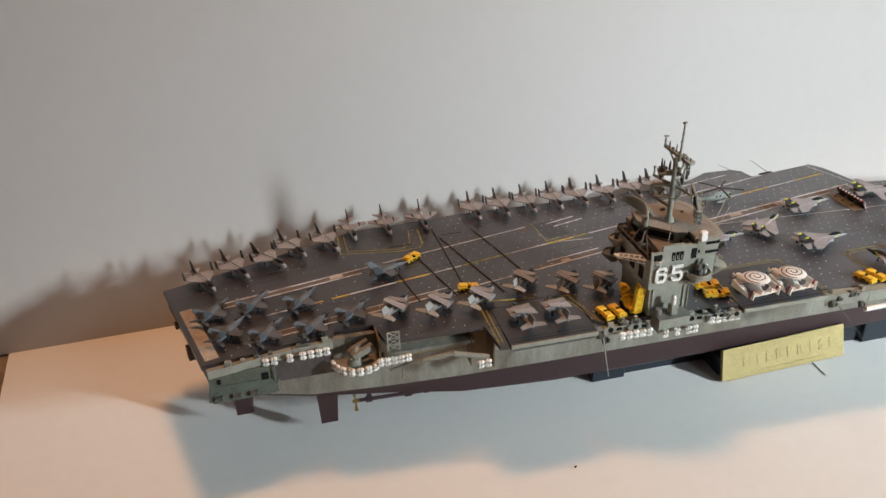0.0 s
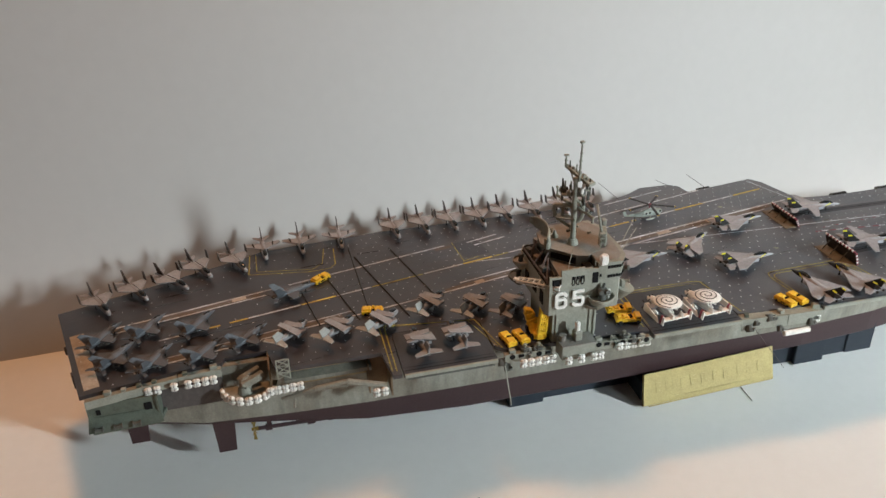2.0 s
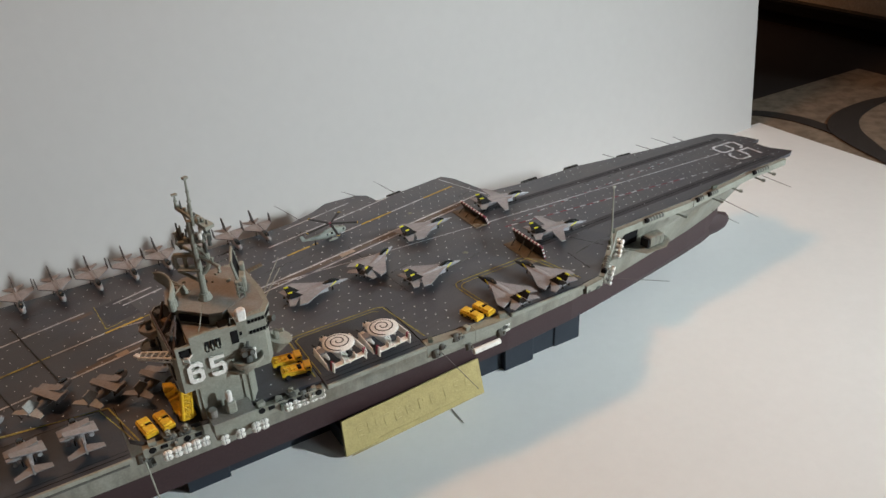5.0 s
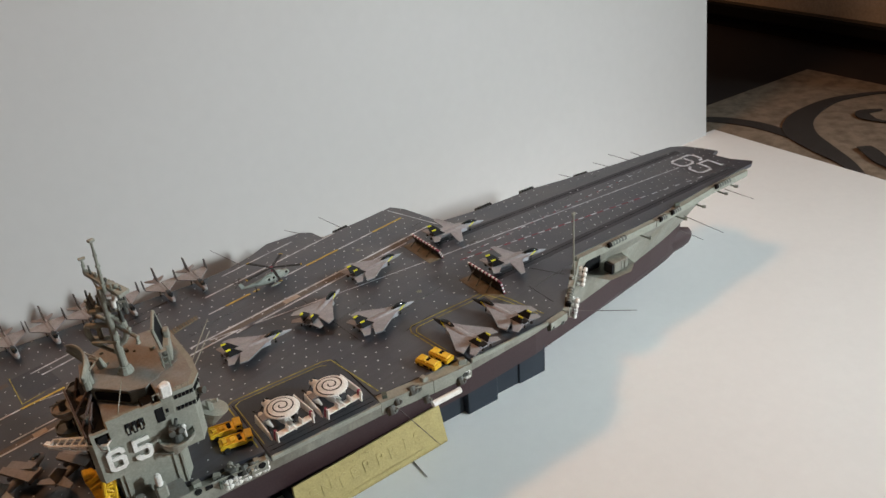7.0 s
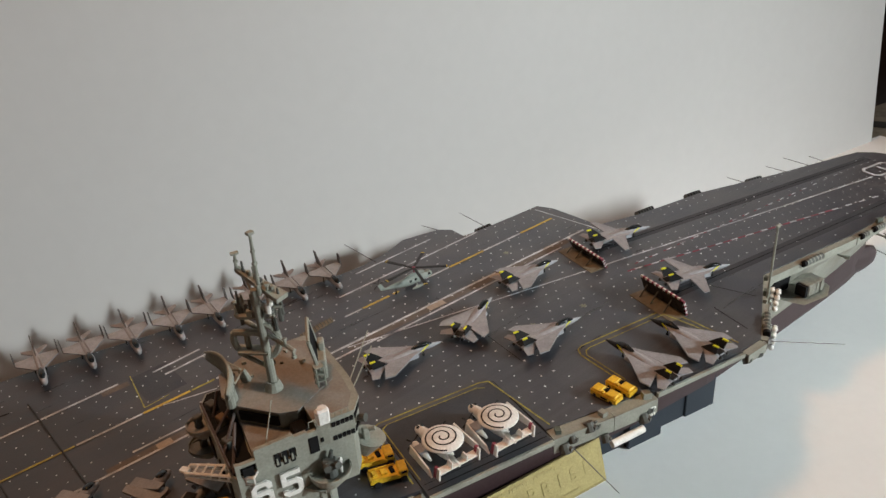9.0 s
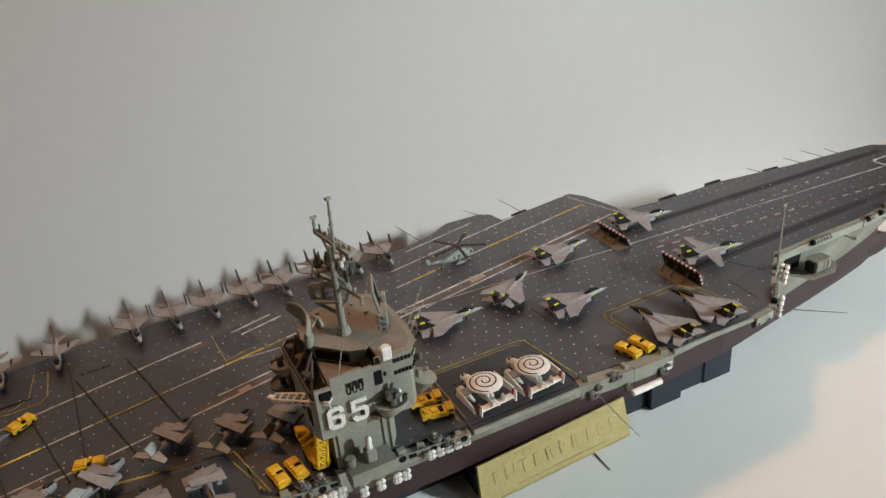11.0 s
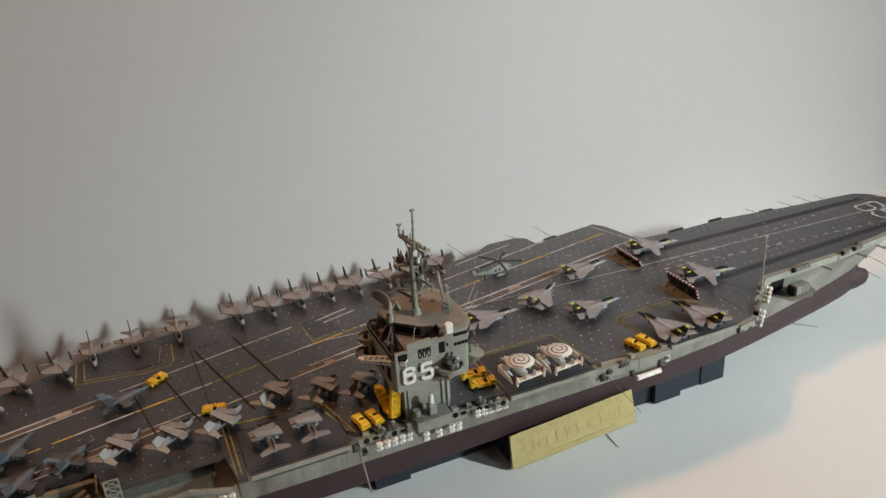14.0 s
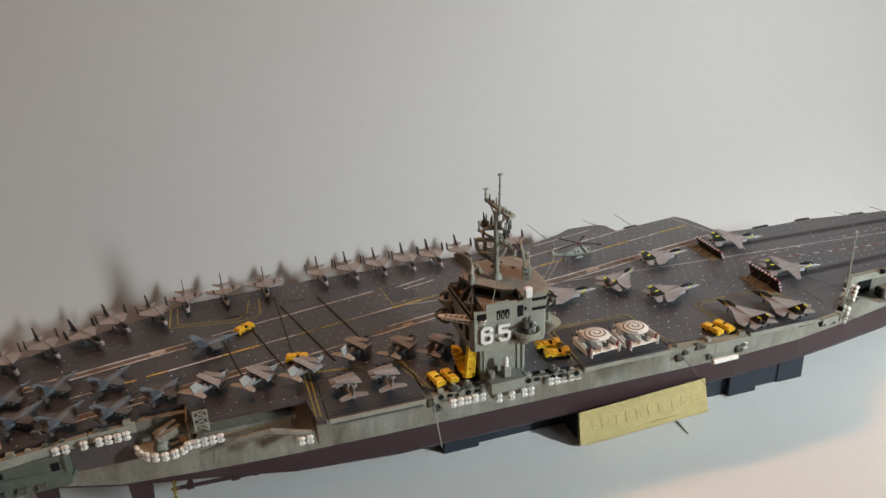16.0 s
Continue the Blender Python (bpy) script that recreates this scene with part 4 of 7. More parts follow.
def mast():
    """A pole with brackets, rings, an athwartships yard and two topmasts; u runs forward and outboard, v inboard."""
    isl = bpy.data.objects["island"]

    def at(u, v, z):
        return Vector((-0.1285 + 0.91 * u + 0.41 * v, -0.0910 - 0.41 * u + 0.91 * v, z))

    def bent(b, pts, r, n=7):
        for p, q in zip(pts, pts[1:]):
            tube(b, at(*p), at(*q), r, n=n)

    b = bm_new()
    tube(b, at(0, 0, 0.1735), at(0, 0, 0.1780), 0.0042, 0.0028, 12)
    tube(b, at(0, 0, 0.177), at(0, 0, 0.2240), 0.0021, 0.0016, 12)
    m = part("mast", b, M_GREY, isl, "grey pole mast with yards and aerials", False)
    # lower bracket: tray, upright and top bar
    b = bm_new()
    slab(b, [at(-0.0135, 0.0090, 0.1920), at(-0.0125, 0.0020, 0.1920), at(0.0010, -0.0030, 0.1935), at(0.0020, 0.0030, 0.1935)], (0, 0, 0.0010))
    tray = part("bracket_tray", b, M_GREY, m, "grey bracket with a tray")
    b = bm_new()
    bent(b, [(-0.0130, 0.0060, 0.1920), (-0.0142, 0.0060, 0.1965), (-0.0135, 0.0060, 0.2005), (-0.0040, 0.0030, 0.2015), (0, 0, 0.2020)], 0.0015)
    part("bracket_arm", b, M_GREY, m)
    b = bm_new()
    bent(b, [(-0.0125, 0.0040, 0.1915), (-0.0060, 0.0020, 0.1880), (0, 0, 0.1850)], 0.0011)
    part("bracket_arm", b, M_GREY, m)
    b = bm_new()
    bent(b, [(-0.0080, 0.0050, 0.1925), (-0.0080, 0.0050, 0.2010)], 0.0013)
    part("bracket_arm", b, M_GREY, m)
    # forward ring
    b = bm_new()
    ring = [(0.0062 * math.cos(a), 0.0, 0.1990 + 0.0085 * math.sin(a)) for a in [math.radians(-85 + 17 * i) for i in range(11)]]
    bent(b, ring, 0.0015)
    bent(b, [(p[0], p[1] + 0.003, p[2]) for p in ring[2:9]], 0.0006)
    part("ring_bracket", b, M_GREY, m)
    # lower yard, running out to both sides
    b = bm_new()
    tube(b, (-0.1345, -0.0725, 0.2040), (-0.1205, -0.1065, 0.1995), 0.0012, 0.0010, 8)
    yard = part("lower_yard", b, M_GREY, m, "grey yard across the mast")
    for k, h in ((0.02, 0.0065), (0.14, 0.0040), (0.85, 0.0030), (0.97, -0.0035)):
        b = bm_new()
        c = Vector((-0.1345, -0.0725, 0.2040)).lerp(Vector((-0.1205, -0.1065, 0.1995)), k)
        tube(b, c, c + Vector((0, 0, h)), 0.0008, 0.0006, 7)
        box(b, c + Vector((0, 0, h)), (0.0020, 0.0018, 0.0014), rz=30, bev=0.0003)
        part("yard_fitting", b, M_GREY, yard)
    # crowded middle level
    b = bm_new()
    slab(b, [at(-0.0100, 0.0075, 0.2090), at(-0.0090, 0.0030, 0.2090), at(0.0062, -0.0022, 0.2115), at(0.0072, 0.0022, 0.2115)], (0, 0, 0.0014))
    part("platform", b, M_GREY, m)
    rng = random.Random(8)
    for i in range(20):
        k = i / 19
        u, v = -0.0095 + 0.0160 * k + rng.uniform(-0.0008, 0.0008), 0.0055 - 0.0060 * k + rng.uniform(-0.0020, 0.0020)
        z = 0.2104 + 0.0020 * k
        h = rng.choice((0.003, 0.004, 0.005, 0.008)) * rng.uniform(0.8, 1.2)
        b = bm_new()
        if i % 3:
            tube(b, at(u, v, z - 0.001), at(u + rng.uniform(-0.001, 0.001), v, z + h), rng.uniform(0.0005, 0.0010), rng.uniform(0.0003, 0.0008), 7)
        else:
            box(b, at(u, v, z + 0.0006), (0.0026, 0.0022, 0.0030), rz=rng.uniform(0, 80), bev=0.0003)
        part("aerial", b, M_GEAR if i % 2 else M_GREY, m)
    for u, v, z0, z1 in ((-0.0088, 0.0060, 0.2040, 0.2205), (-0.0070, 0.0060, 0.2080, 0.2165), (0.0052, 0.0, 0.2010, 0.2120), (0.0064, -0.0010, 0.2040, 0.2110)):
        b = bm_new()
        tube(b, at(u, v, z0), at(u, v, z1), 0.0009, 0.0005, 7)
        part("aerial", b, M_GEAR, m)
    b = bm_new()
    slab(b, [at(0, -0.0014, 0.2160), at(0, 0.0014, 0.2160), at(0.0100, 0.0010, 0.2150), at(0.0100, -0.0010, 0.2150)], (0, 0, 0.0012))
    part("side_arm", b, M_GREY, m)
    for u, z0, z1, r in ((0.0098, 0.2110, 0.2215, 0.0008), (0.0080, 0.2150, 0.2195, 0.0010), (0.0064, 0.2120, 0.2180, 0.0007), (0.0088, 0.2080, 0.2150, 0.0012)):
        b = bm_new()
        tube(b, at(u, 0, z0), at(u, 0, z1), r, r * 0.7, 7)
        part("aerial", b, M_GEAR, m)
    for u, z, r in ((0.0045, 0.2150, 0.0015), (0.0055, 0.2185, 0.0013)):
        b = bm_new()
        tube(b, at(u, -0.001, z - 0.0020), at(u, -0.001, z + 0.0018), r, r * 0.9, 10)
        part("white_sensor", b, M_WHITE, m, "small white cylindrical sensor")
    # athwartships yard with its fittings
    p, q = Vector((-0.1312, -0.0785, 0.2285)), Vector((-0.1195, -0.0985, 0.2205))
    b = bm_new()
    side = Vector((0.0018, 0.0010, 0))
    slab(b, [p - side * 0.6, p + side * 0.6, q + side * 1.6, q - side * 1.6], (0, 0, 0.0020))
    tube(b, p.lerp(q, 0.15), at(0, 0, 0.2180), 0.0006, n=6)
    yard = part("yard", b, M_GREY, m)
    for i in range(7):
        c = p.lerp(q, (i + 1.3) / 8)
        h = rng.uniform(0.0015, 0.0050)
        b = bm_new()
        if i % 2:
            box(b, c + Vector((0, 0, 0.0022)), (0.0018, 0.0016, 0.0018), rz=rng.uniform(0, 90), bev=0.0003)
        else:
            tube(b, c, c + Vector((0, 0, h + 0.002)), rng.uniform(0.0005, 0.0009), 0.0004, 7)
        part("yard_fitting", b, M_GEAR if i % 3 == 0 else M_GREY, yard)
    b = bm_new()      # short topmast at the yard's end
    tube(b, p, p + Vector((0.0004, 0, 0.0068)), 0.0008, 0.0006, 7)
    box(b, p + Vector((0.0004, 0, 0.0072)), (0.0034, 0.0022, 0.0010), bev=0.0002)
    box(b, p + Vector((0.0002, 0, 0.0035)), (0.0018, 0.0016, 0.0012), bev=0.0002)
    part("short_pole", b, M_GREY, m)
    b = bm_new()      # thin topmast
    foot, head = at(0.0022, -0.001, 0.2215), Vector((-0.1262, -0.0935, 0.2500))
    tube(b, foot, head, 0.0010, 0.0006, 8)
    for k, s in ((1.0, 0.0030), (0.72, 0.0017), (0.52, 0.0021), (0.34, 0.0017), (0.16, 0.0026)):
        box(b, foot.lerp(head, k), (s, s * 0.8, 0.0014), rz=20, bev=0.0002)
    part("topmast", b, M_GREY, m)
    b = bm_new()
    tube(b, at(0.0052, -0.001, 0.2200), at(0.0056, -0.001, 0.2262), 0.0007, 0.0005, 7)
    box(b, at(0.0056, -0.001, 0.2264), (0.0022, 0.0018, 0.0010))
    part("short_pole", b, M_GREY, m)


mast()


# ---- deck markings ----
deck_ob = bpy.data.objects["flight_deck"]


def strip(bm, p, q, w, z):
    (ax, ay), (bx, by) = p, q
    d = Vector((bx - ax, by - ay)).normalized()
    n = Vector((-d.y, d.x)) * (w / 2)
    bm.faces.new([bm.verts.new((x, y, z)) for x, y in ((ax + n.x, ay + n.y), (ax - n.x, ay - n.y), (bx - n.x, by - n.y), (bx + n.x, by + n.y))])


def painted(name, material, lines, z=0.00025, label=""):
    """Painted strips: rows of start, end and width are whole lines, rows with two more numbers are dashes."""
    for item in lines:
        if len(item) == 3:
            b = bm_new()
            strip(b, item[0], item[1], item[2], DECK + z)
            part(name, b, material, deck_ob, label)
        else:
            a, c = Vector(item[0]), Vector(item[1])
            k = (c - a).length
            d, s = (c - a) / k, 0.0
            while s < k:
                b = bm_new()
                strip(b, a + d * s, a + d * min(k, s + item[3]), item[2], DECK + z)
                part(name, b, material, deck_ob, label)
                s += item[3] + item[4]


def cl(x):
    return 0.0523 + 0.197 * x


def markings():
    painted("landing_edge_line", M_LINE, [((-0.462, -0.0058), (-0.188, 0.0530), 0.0016)], label="worn white landing line")
    painted("landing_edge_line", M_LINE, [((-0.462, -0.0128), (-0.345, 0.0122), 0.0016)], label="worn white landing line")
    painted("landing_edge_line", M_LINE, [((-0.440, -0.0665), (-0.205, -0.0235), 0.0016), ((-0.205, -0.0235), (-0.040, 0.0090), 0.0016)], label="worn white landing line")
    painted("landing_edge_line", M_LINE, [((-0.440, -0.0595), (-0.280, -0.0300), 0.0012)], label="worn white landing line")
    painted("landing_edge_line", M_LINE, [((-0.074, 0.0098), (0.150, 0.0506), 0.0018)], label="worn white landing line")
    painted("landing_edge_line", M_LINE, [((-0.042, 0.0062), (0.120, 0.0380), 0.0016)], label="worn white landing line")
    painted("landing_edge_line", M_LINE, [((-0.0420, 0.0672), (0.083, 0.0947), 0.0016)], label="worn white landing line")
    painted("landing_edge_line", M_LINE, [((-0.020, 0.0900), (0.048, 0.1055), 0.0014)], label="worn white landing line")
    painted("landing_edge_line", M_LINE, [((-0.168, 0.0530), (-0.138, 0.0612), 0.0016), ((-0.162, 0.0468), (-0.132, 0.0548), 0.0016)], label="short worn white lines")
    painted("foul_line", M_LINE, [((-0.060, 0.0105), (0.13, 0.0000), 0.0010), ((0.13, 0.0), (0.395, -0.0118), 0.0013)], label="thin white line along the catapults")
    painted("corner_line", M_LINE, [((0.1405, 0.1005), (0.1605, 0.0420), 0.0012)], label="thin white line at the deck corner")
    painted("tan_wear", M_TAN, [((-0.460, -0.009), (-0.350, 0.0145), 0.0055), ((-0.440, -0.063), (-0.290, -0.0345), 0.0060), ((-0.060, 0.0095), (0.130, 0.0440), 0.0060), ((-0.205, -0.021), (-0.155, -0.0105), 0.0050)],
                  0.00012, "brown stained strip beside the lines")
    def along(material, label, w, *spans):
        painted("landing_centreline", material, [((a, cl(a)), (c, cl(c)), w) for a, c in spans], 0.00028, label)

    along(M_LINE, "broken white landing centreline", 0.0016, (-0.425, -0.393), (-0.360, -0.320), (-0.290, -0.262), (-0.216, -0.181), (-0.137, -0.083), (-0.048, -0.035), (0.018, 0.038), (0.0715, 0.108))
    along(M_ORANGE, "orange dash of the centreline", 0.0019, (-0.389, -0.381), (-0.374, -0.3605), (-0.319, -0.291), (-0.180, -0.153), (-0.034, -0.013), (-0.010, -0.005), (0.0390, 0.071), (0.1085, 0.142))
    along(M_YLINE, "dull yellow worn dash of the centreline", 0.0015, (-0.261, -0.217), (-0.152, -0.138))
    painted("landing_edge_line", M_LINE, [((-0.169, 0.0178), (-0.139, 0.0158), 0.0009)], 0.0003, "thin white line leaving the centreline")
    painted("landing_edge_line", M_LINE, [((-0.191, -0.0128), (-0.1400, -0.0030), 0.0014)], label="worn white landing line")
    painted("tan_block", M_STERN, [((-0.1790, -0.0160), (-0.1710, -0.0143), 0.0050), ((-0.3720, 0.0108), (-0.3610, 0.0130), 0.0052), ((0.0010, 0.0202), (0.0140, 0.0226), 0.0052), ((0.0550, 0.0300), (0.0700, 0.0328), 0.0052)],
            0.00032, "pale tan block between the lines")
    painted("tan_wear", M_TAN, [((-0.1980, 0.0475), (-0.1825, 0.0505), 0.0046), ((-0.1540, -0.0090), (-0.1420, -0.0068), 0.0046)], 0.00015, "brown stained strip beside the lines")
    painted("deck_bar", M_DARK, [((-0.3150, 0.0490), (-0.2950, 0.0505), 0.0010)], 0.0003, "short dark bar on the deck")
    for x, y in ((0.0460, -0.0330), (0.0850, -0.0330), (0.0020, -0.0140), (0.0830, 0.0540)):
        b = bm_new()
        for a in (20, 80, 140):
            d = Vector((math.cos(math.radians(a)), math.sin(math.radians(a)))) * 0.0024
            strip(b, Vector((x, y)) - d, Vector((x, y)) + d, 0.0009, DECK + 0.00030)
        part("foam_star", b, M_FOAM, deck_ob, "pale olive star mark on the deck")
    # bow catapult lines
    painted("catapult_line", M_LINE, [((0.142, -0.0160), (0.395, -0.0400), 0.0014, 0.0062, 0.0075)], 0.0003, "white dashes along the catapult")
    painted("catapult_line", M_REDLINE, [((0.136, -0.0155), (0.325, -0.0335), 0.0014, 0.0072, 0.0064)], label="red dashes along the catapult")
    painted("catapult_line", M_LINE, [((0.150, -0.0105), (0.385, 0.0085), 0.0011, 0.0050, 0.0090)], 0.0003, "white dashes along the catapult")
    painted("catapult_line", M_REDLINE, [((0.147, -0.0105), (0.330, 0.0041), 0.0010, 0.0070, 0.0070)], label="red dashes along the catapult")
    painted("catapult_track", M_TRACK, [((0.130, 0.0205), (0.425, 0.0145), 0.0080)], 0.00010, "dark greasy catapult track")
    painted("catapult_track", M_TRACK, [((0.130, -0.0555), (0.430, -0.0450), 0.0085)], 0.00010, "dark greasy catapult track")
    painted("catapult_slot", M_DARK, [((0.135, 0.0205), (0.420, 0.0146), 0.0007)], 0.00020)
    painted("catapult_slot", M_DARK, [((0.135, -0.0552), (0.425, -0.0452), 0.0007)], 0.00020)
    # elevator surrounds
    def loop(pts, w=0.0009):
        return [(p, q, w) for p, q in zip(pts, pts[1:])]
    painted("elevator_outline", M_YLINE, loop([(-0.0775, -0.112), (-0.0775, -0.0655), (-0.0735, -0.0632), (-0.0110, -0.0632), (-0.0060, -0.0650), (0.0015, -0.113)]), label="worn yellow elevator outline")
    painted("elevator_outline", M_YLINE, loop([(-0.0735, -0.112), (-0.0735, -0.0690), (-0.0700, -0.0668), (-0.0150, -0.0668), (-0.0110, -0.0690)], 0.0006), 0.0006, label="worn yellow elevator outline")
    painted("elevator_outline", M_YLINE, loop([(0.0548, -0.1060), (0.0516, -0.0740), (0.0535, -0.0688), (0.0570, -0.0670), (0.1060, -0.0655), (0.1230, -0.0645), (0.1285, -0.085), (0.1340, -0.1150)]), label="worn yellow elevator outline")
    painted("elevator_outline", M_YLINE, loop([(0.0575, -0.1060), (0.0542, -0.0760), (0.0565, -0.0725), (0.0600, -0.0712), (0.1060, -0.0698), (0.1190, -0.0690), (0.1250, -0.088), (0.1305, -0.113)], 0.0007), 0.0006, label="worn yellow elevator outline")
    painted("elevator_outline", M_YLINE, loop([(-0.2620, -0.0600), (-0.2625, -0.1150)]), label="worn yellow elevator outline")
    painted("elevator_outline", M_YLINE, loop([(-0.2655, -0.0600), (-0.2655, -0.1150)]), label="worn yellow elevator outline")
    painted("elevator_outline", M_YLINE, loop([(-0.282, -0.0545), (-0.2240, -0.0640), (-0.1946, -0.0680), (-0.1850, -0.1085)]), label="worn yellow elevator outline")
    painted("elevator_outline", M_YLINE, loop([(-0.282, -0.0570), (-0.200, -0.0670), (-0.1875, -0.1060)], 0.0006), label="worn yellow elevator outline")
    painted("elevator_outline", M_YLINE, loop([(-0.3563, 0.0850), (-0.3579, 0.0491), (-0.3072, 0.0403), (-0.2900, 0.0418), (-0.2853, 0.0480), (-0.2840, 0.0760)]), label="worn yellow elevator outline")
    painted("elevator_outline", M_YLINE, loop([(-0.3512, 0.0850), (-0.3512, 0.0525), (-0.3050, 0.0440), (-0.2960, 0.0520), (-0.2923, 0.0780)], 0.0007), label="worn yellow elevator outline")
    painted("elevator_outline", M_YLINE, loop([(-0.1806, 0.0570), (-0.1785, 0.0215), (-0.1640, 0.0260)], 0.0006), label="worn yellow bracket line")
    painted("deck_panel", M_LIFT, [((-0.1790, 0.0400), (-0.1560, 0.0450), 0.0300)], 0.00009, "dark square panel flush with the deck")
    painted("deck_panel", M_LIFT, [((-0.3535, 0.0690), (-0.2935, 0.0640), 0.0300)], 0.00008, "dark elevator panel flush with the deck")
    painted("deck_panel", M_STERN, [((-0.4655, -0.0780), (-0.4860, -0.0060), 0.0100)], 0.00008, "pale brown stern strip")
    # seams across the deck
    painted("elevator_seam", M_DARK, [((-0.0735, -0.1192), (-0.0050, -0.1192), 0.0006), ((-0.0735, -0.1152), (-0.0050, -0.1152), 0.0003), ((-0.2575, -0.1165), (-0.1925, -0.1165), 0.0006), ((-0.2575, -0.1130), (-0.1925, -0.1130), 0.0003)], 0.00020, "dark seams along the elevator edge")
    painted("deck_seam", M_DARK, [((0.163, -0.052), (0.181, -0.0857), 0.0005), ((0.150, -0.080), (0.149, -0.108), 0.0005), ((0.012, 0.03), (0.020, -0.06), 0.0003), ((-0.265, 0.0598), (-0.2462, 0.0602), 0.0009)], 0.00018)
    # bow numerals, read from the stern
    for strokes, y in ((SIX, 0.0020), (FIVE, -0.0185)):
        b = bm_new()
        numeral(b, strokes, 0.0290, 0.0024, 0.0001, Matrix(((0, 1, 0, 0.3985), (-1, 0, 0, y), (0, 0, 1, DECK + 0.0004), (0, 0, 0, 1))), 0.92)
        part("bow_numeral", b, M_LINE, deck_ob, "white block numeral painted on the bow")
    # arresting wires
    for p, q in (((-0.2710, 0.0720), (-0.2690, -0.0261)), ((-0.2680, 0.0545), (-0.2405, -0.0493)), ((-0.2360, 0.0625), (-0.2150, -0.0250)), ((-0.3190, 0.0180), (-0.3080, -0.0440)), ((-0.2950, 0.0240), (-0.2780, -0.0440))):
        b = bm_new()
        tube(b, (*p, DECK + 0.0006), (*q, DECK + 0.0006), 0.00055, n=6)
        part("arresting_wire", b, M_WIRE, deck_ob, "dark arresting wire across the deck")
    # ribbed panel lying on the deck abreast the island
    b = bm_new()
    slab(b, [(-0.0799, 0.0339, DECK), (-0.0562, 0.0426, DECK), (-0.0559, 0.0476, DECK), (-0.0799, 0.0404, DECK)], (0, 0, 0.0008))
    pan = part("ribbed_panel", b, M_TANPIT, deck_ob, "tan ribbed panel lying on the deck")
    for i in range(10):
        k = (i + 0.5) / 10
        b = bm_new()
        tube(b, (-0.0799 + 0.0237 * k, 0.0339 + 0.0087 * k, DECK + 0.0009), (-0.0799 + 0.0240 * k, 0.0404 + 0.0072 * k, DECK + 0.0009), 0.0003, n=5)
        part("rib", b, M_GEAR, pan)
    # pale tie-down dots
    rng = random.Random(2)
    b = bm_new()
    s = 0.0086
    for i in range(-62, 56):
        for j in range(-16, 15):
            x, y = i * s + (j % 2) * s * 0.5, j * s
            if rng.random() < (0.10 if x > -0.30 else 0.60) or not inside(x, y):
                continue
            if (0.035 < x < 0.13 or -0.075 < x < 0 or -0.26 < x < -0.19) and y < -0.066:
                continue
            if x > 0.15 and (abs(y - 0.0185) < 0.008 or y < -0.044) and rng.random() < 0.85:
                continue
            r = (0.00060 if x > -0.09 else 0.00047) * rng.uniform(0.65, 1.3)
            x += rng.uniform(-0.0006, 0.0006)
            b.faces.new([b.verts.new((x + r * math.cos(a), y + r * math.sin(a), DECK + 0.00022)) for a in (0, 1.257, 2.513, 3.77, 5.027)])
    tagged(part("tie_down_dots", b, M_DOT, deck_ob, "small pale tie-down dots"), kind="stuff")


markings()


def blast_deflectors():
    for yc, x, up in ((0.0155, 0.1275, 0.64), (-0.0585, 0.1300, 0.94)):
        b = bm_new()
        prism(b, [(x - 0.013, yc - 0.019), (x + 0.002, yc - 0.019), (x + 0.002, yc + 0.019), (x - 0.013, yc + 0.019)], DECK + 0.0001, DECK + 0.0004)
        pit = part("deflector_pit", b, M_TANPIT, ship, "tan recess behind the blast deflector")
        b = bm_new()
        slab(b, [(x, yc - 0.0185, DECK + 0.0005), (x, yc + 0.0185, DECK + 0.0005), (x - 0.0040, yc + 0.0185, DECK + 0.0125 * up), (x - 0.0040, yc - 0.0185, DECK + 0.0125 * up)], (0.0010, 0, 0.0003))
        jbd = part("blast_deflector", b, M_DARK, ship, "dark raised jet blast deflector with a striped rim")
        for k in range(6):
            y0, y1 = yc - 0.0185 + k * 0.00617, yc - 0.0185 + (k + 1) * 0.00617
            b = bm_new()
            slab(b, [(x - 0.0003, y0 + 0.0002, DECK + 0.0010), (x - 0.0003, y1 - 0.0002, DECK + 0.0010), (x - 0.0040, y1 - 0.0002, DECK + 0.0120 * up), (x - 0.0040, y0 + 0.0002, DECK + 0.0120 * up)], (0.0013, 0, 0.0004))
            part("panel", b, M_BLACK, jbd)
        for k in range(18):
            y0 = yc - 0.0185 + k * 0.037 / 18
            b = bm_new()
            box(b, (x - 0.0042, y0 + 0.00103, DECK + 0.0130 * up), (0.0013, 0.00195, 0.0013))
            part("rim_block", b, M_WHITE if k % 2 else M_REDLINE, jbd)
        for k in range(7):
            b = bm_new()
            box(b, (x - 0.0003 - 0.0036 * k / 7, yc - 0.0190, DECK + (0.0014 + 0.0017 * k) * up), (0.0012, 0.0010, 0.0016))
            part("rim_block", b, M_WHITE if k % 2 else M_REDLINE, jbd)
        for y in (yc - 0.009, yc + 0.003, yc + 0.013):
            b = bm_new()
            tube(b, (x - 0.0095, y, DECK + 0.0005), (x - 0.0034, y, DECK + 0.0085 * up), 0.0005, n=6)
            part("prop_strut", b, M_GEAR, jbd)


blast_deflectors()


# ---- aircraft: nose along +x, wheels at z = 0 ----
def mirrored(fn):
    for s in (1, -1):
        fn(s)


def gear(parent, rows, tall):
    for x, y in rows:
        b = bm_new()
        tube(b, (x, y, 0.0008), (x, y, tall), 0.00035, n=6)
        box(b, (x, y, 0.0009), (0.0018, 0.0008, 0.0018), bev=0.0004)
        part("landing_gear", b, M_TYRE, parent)


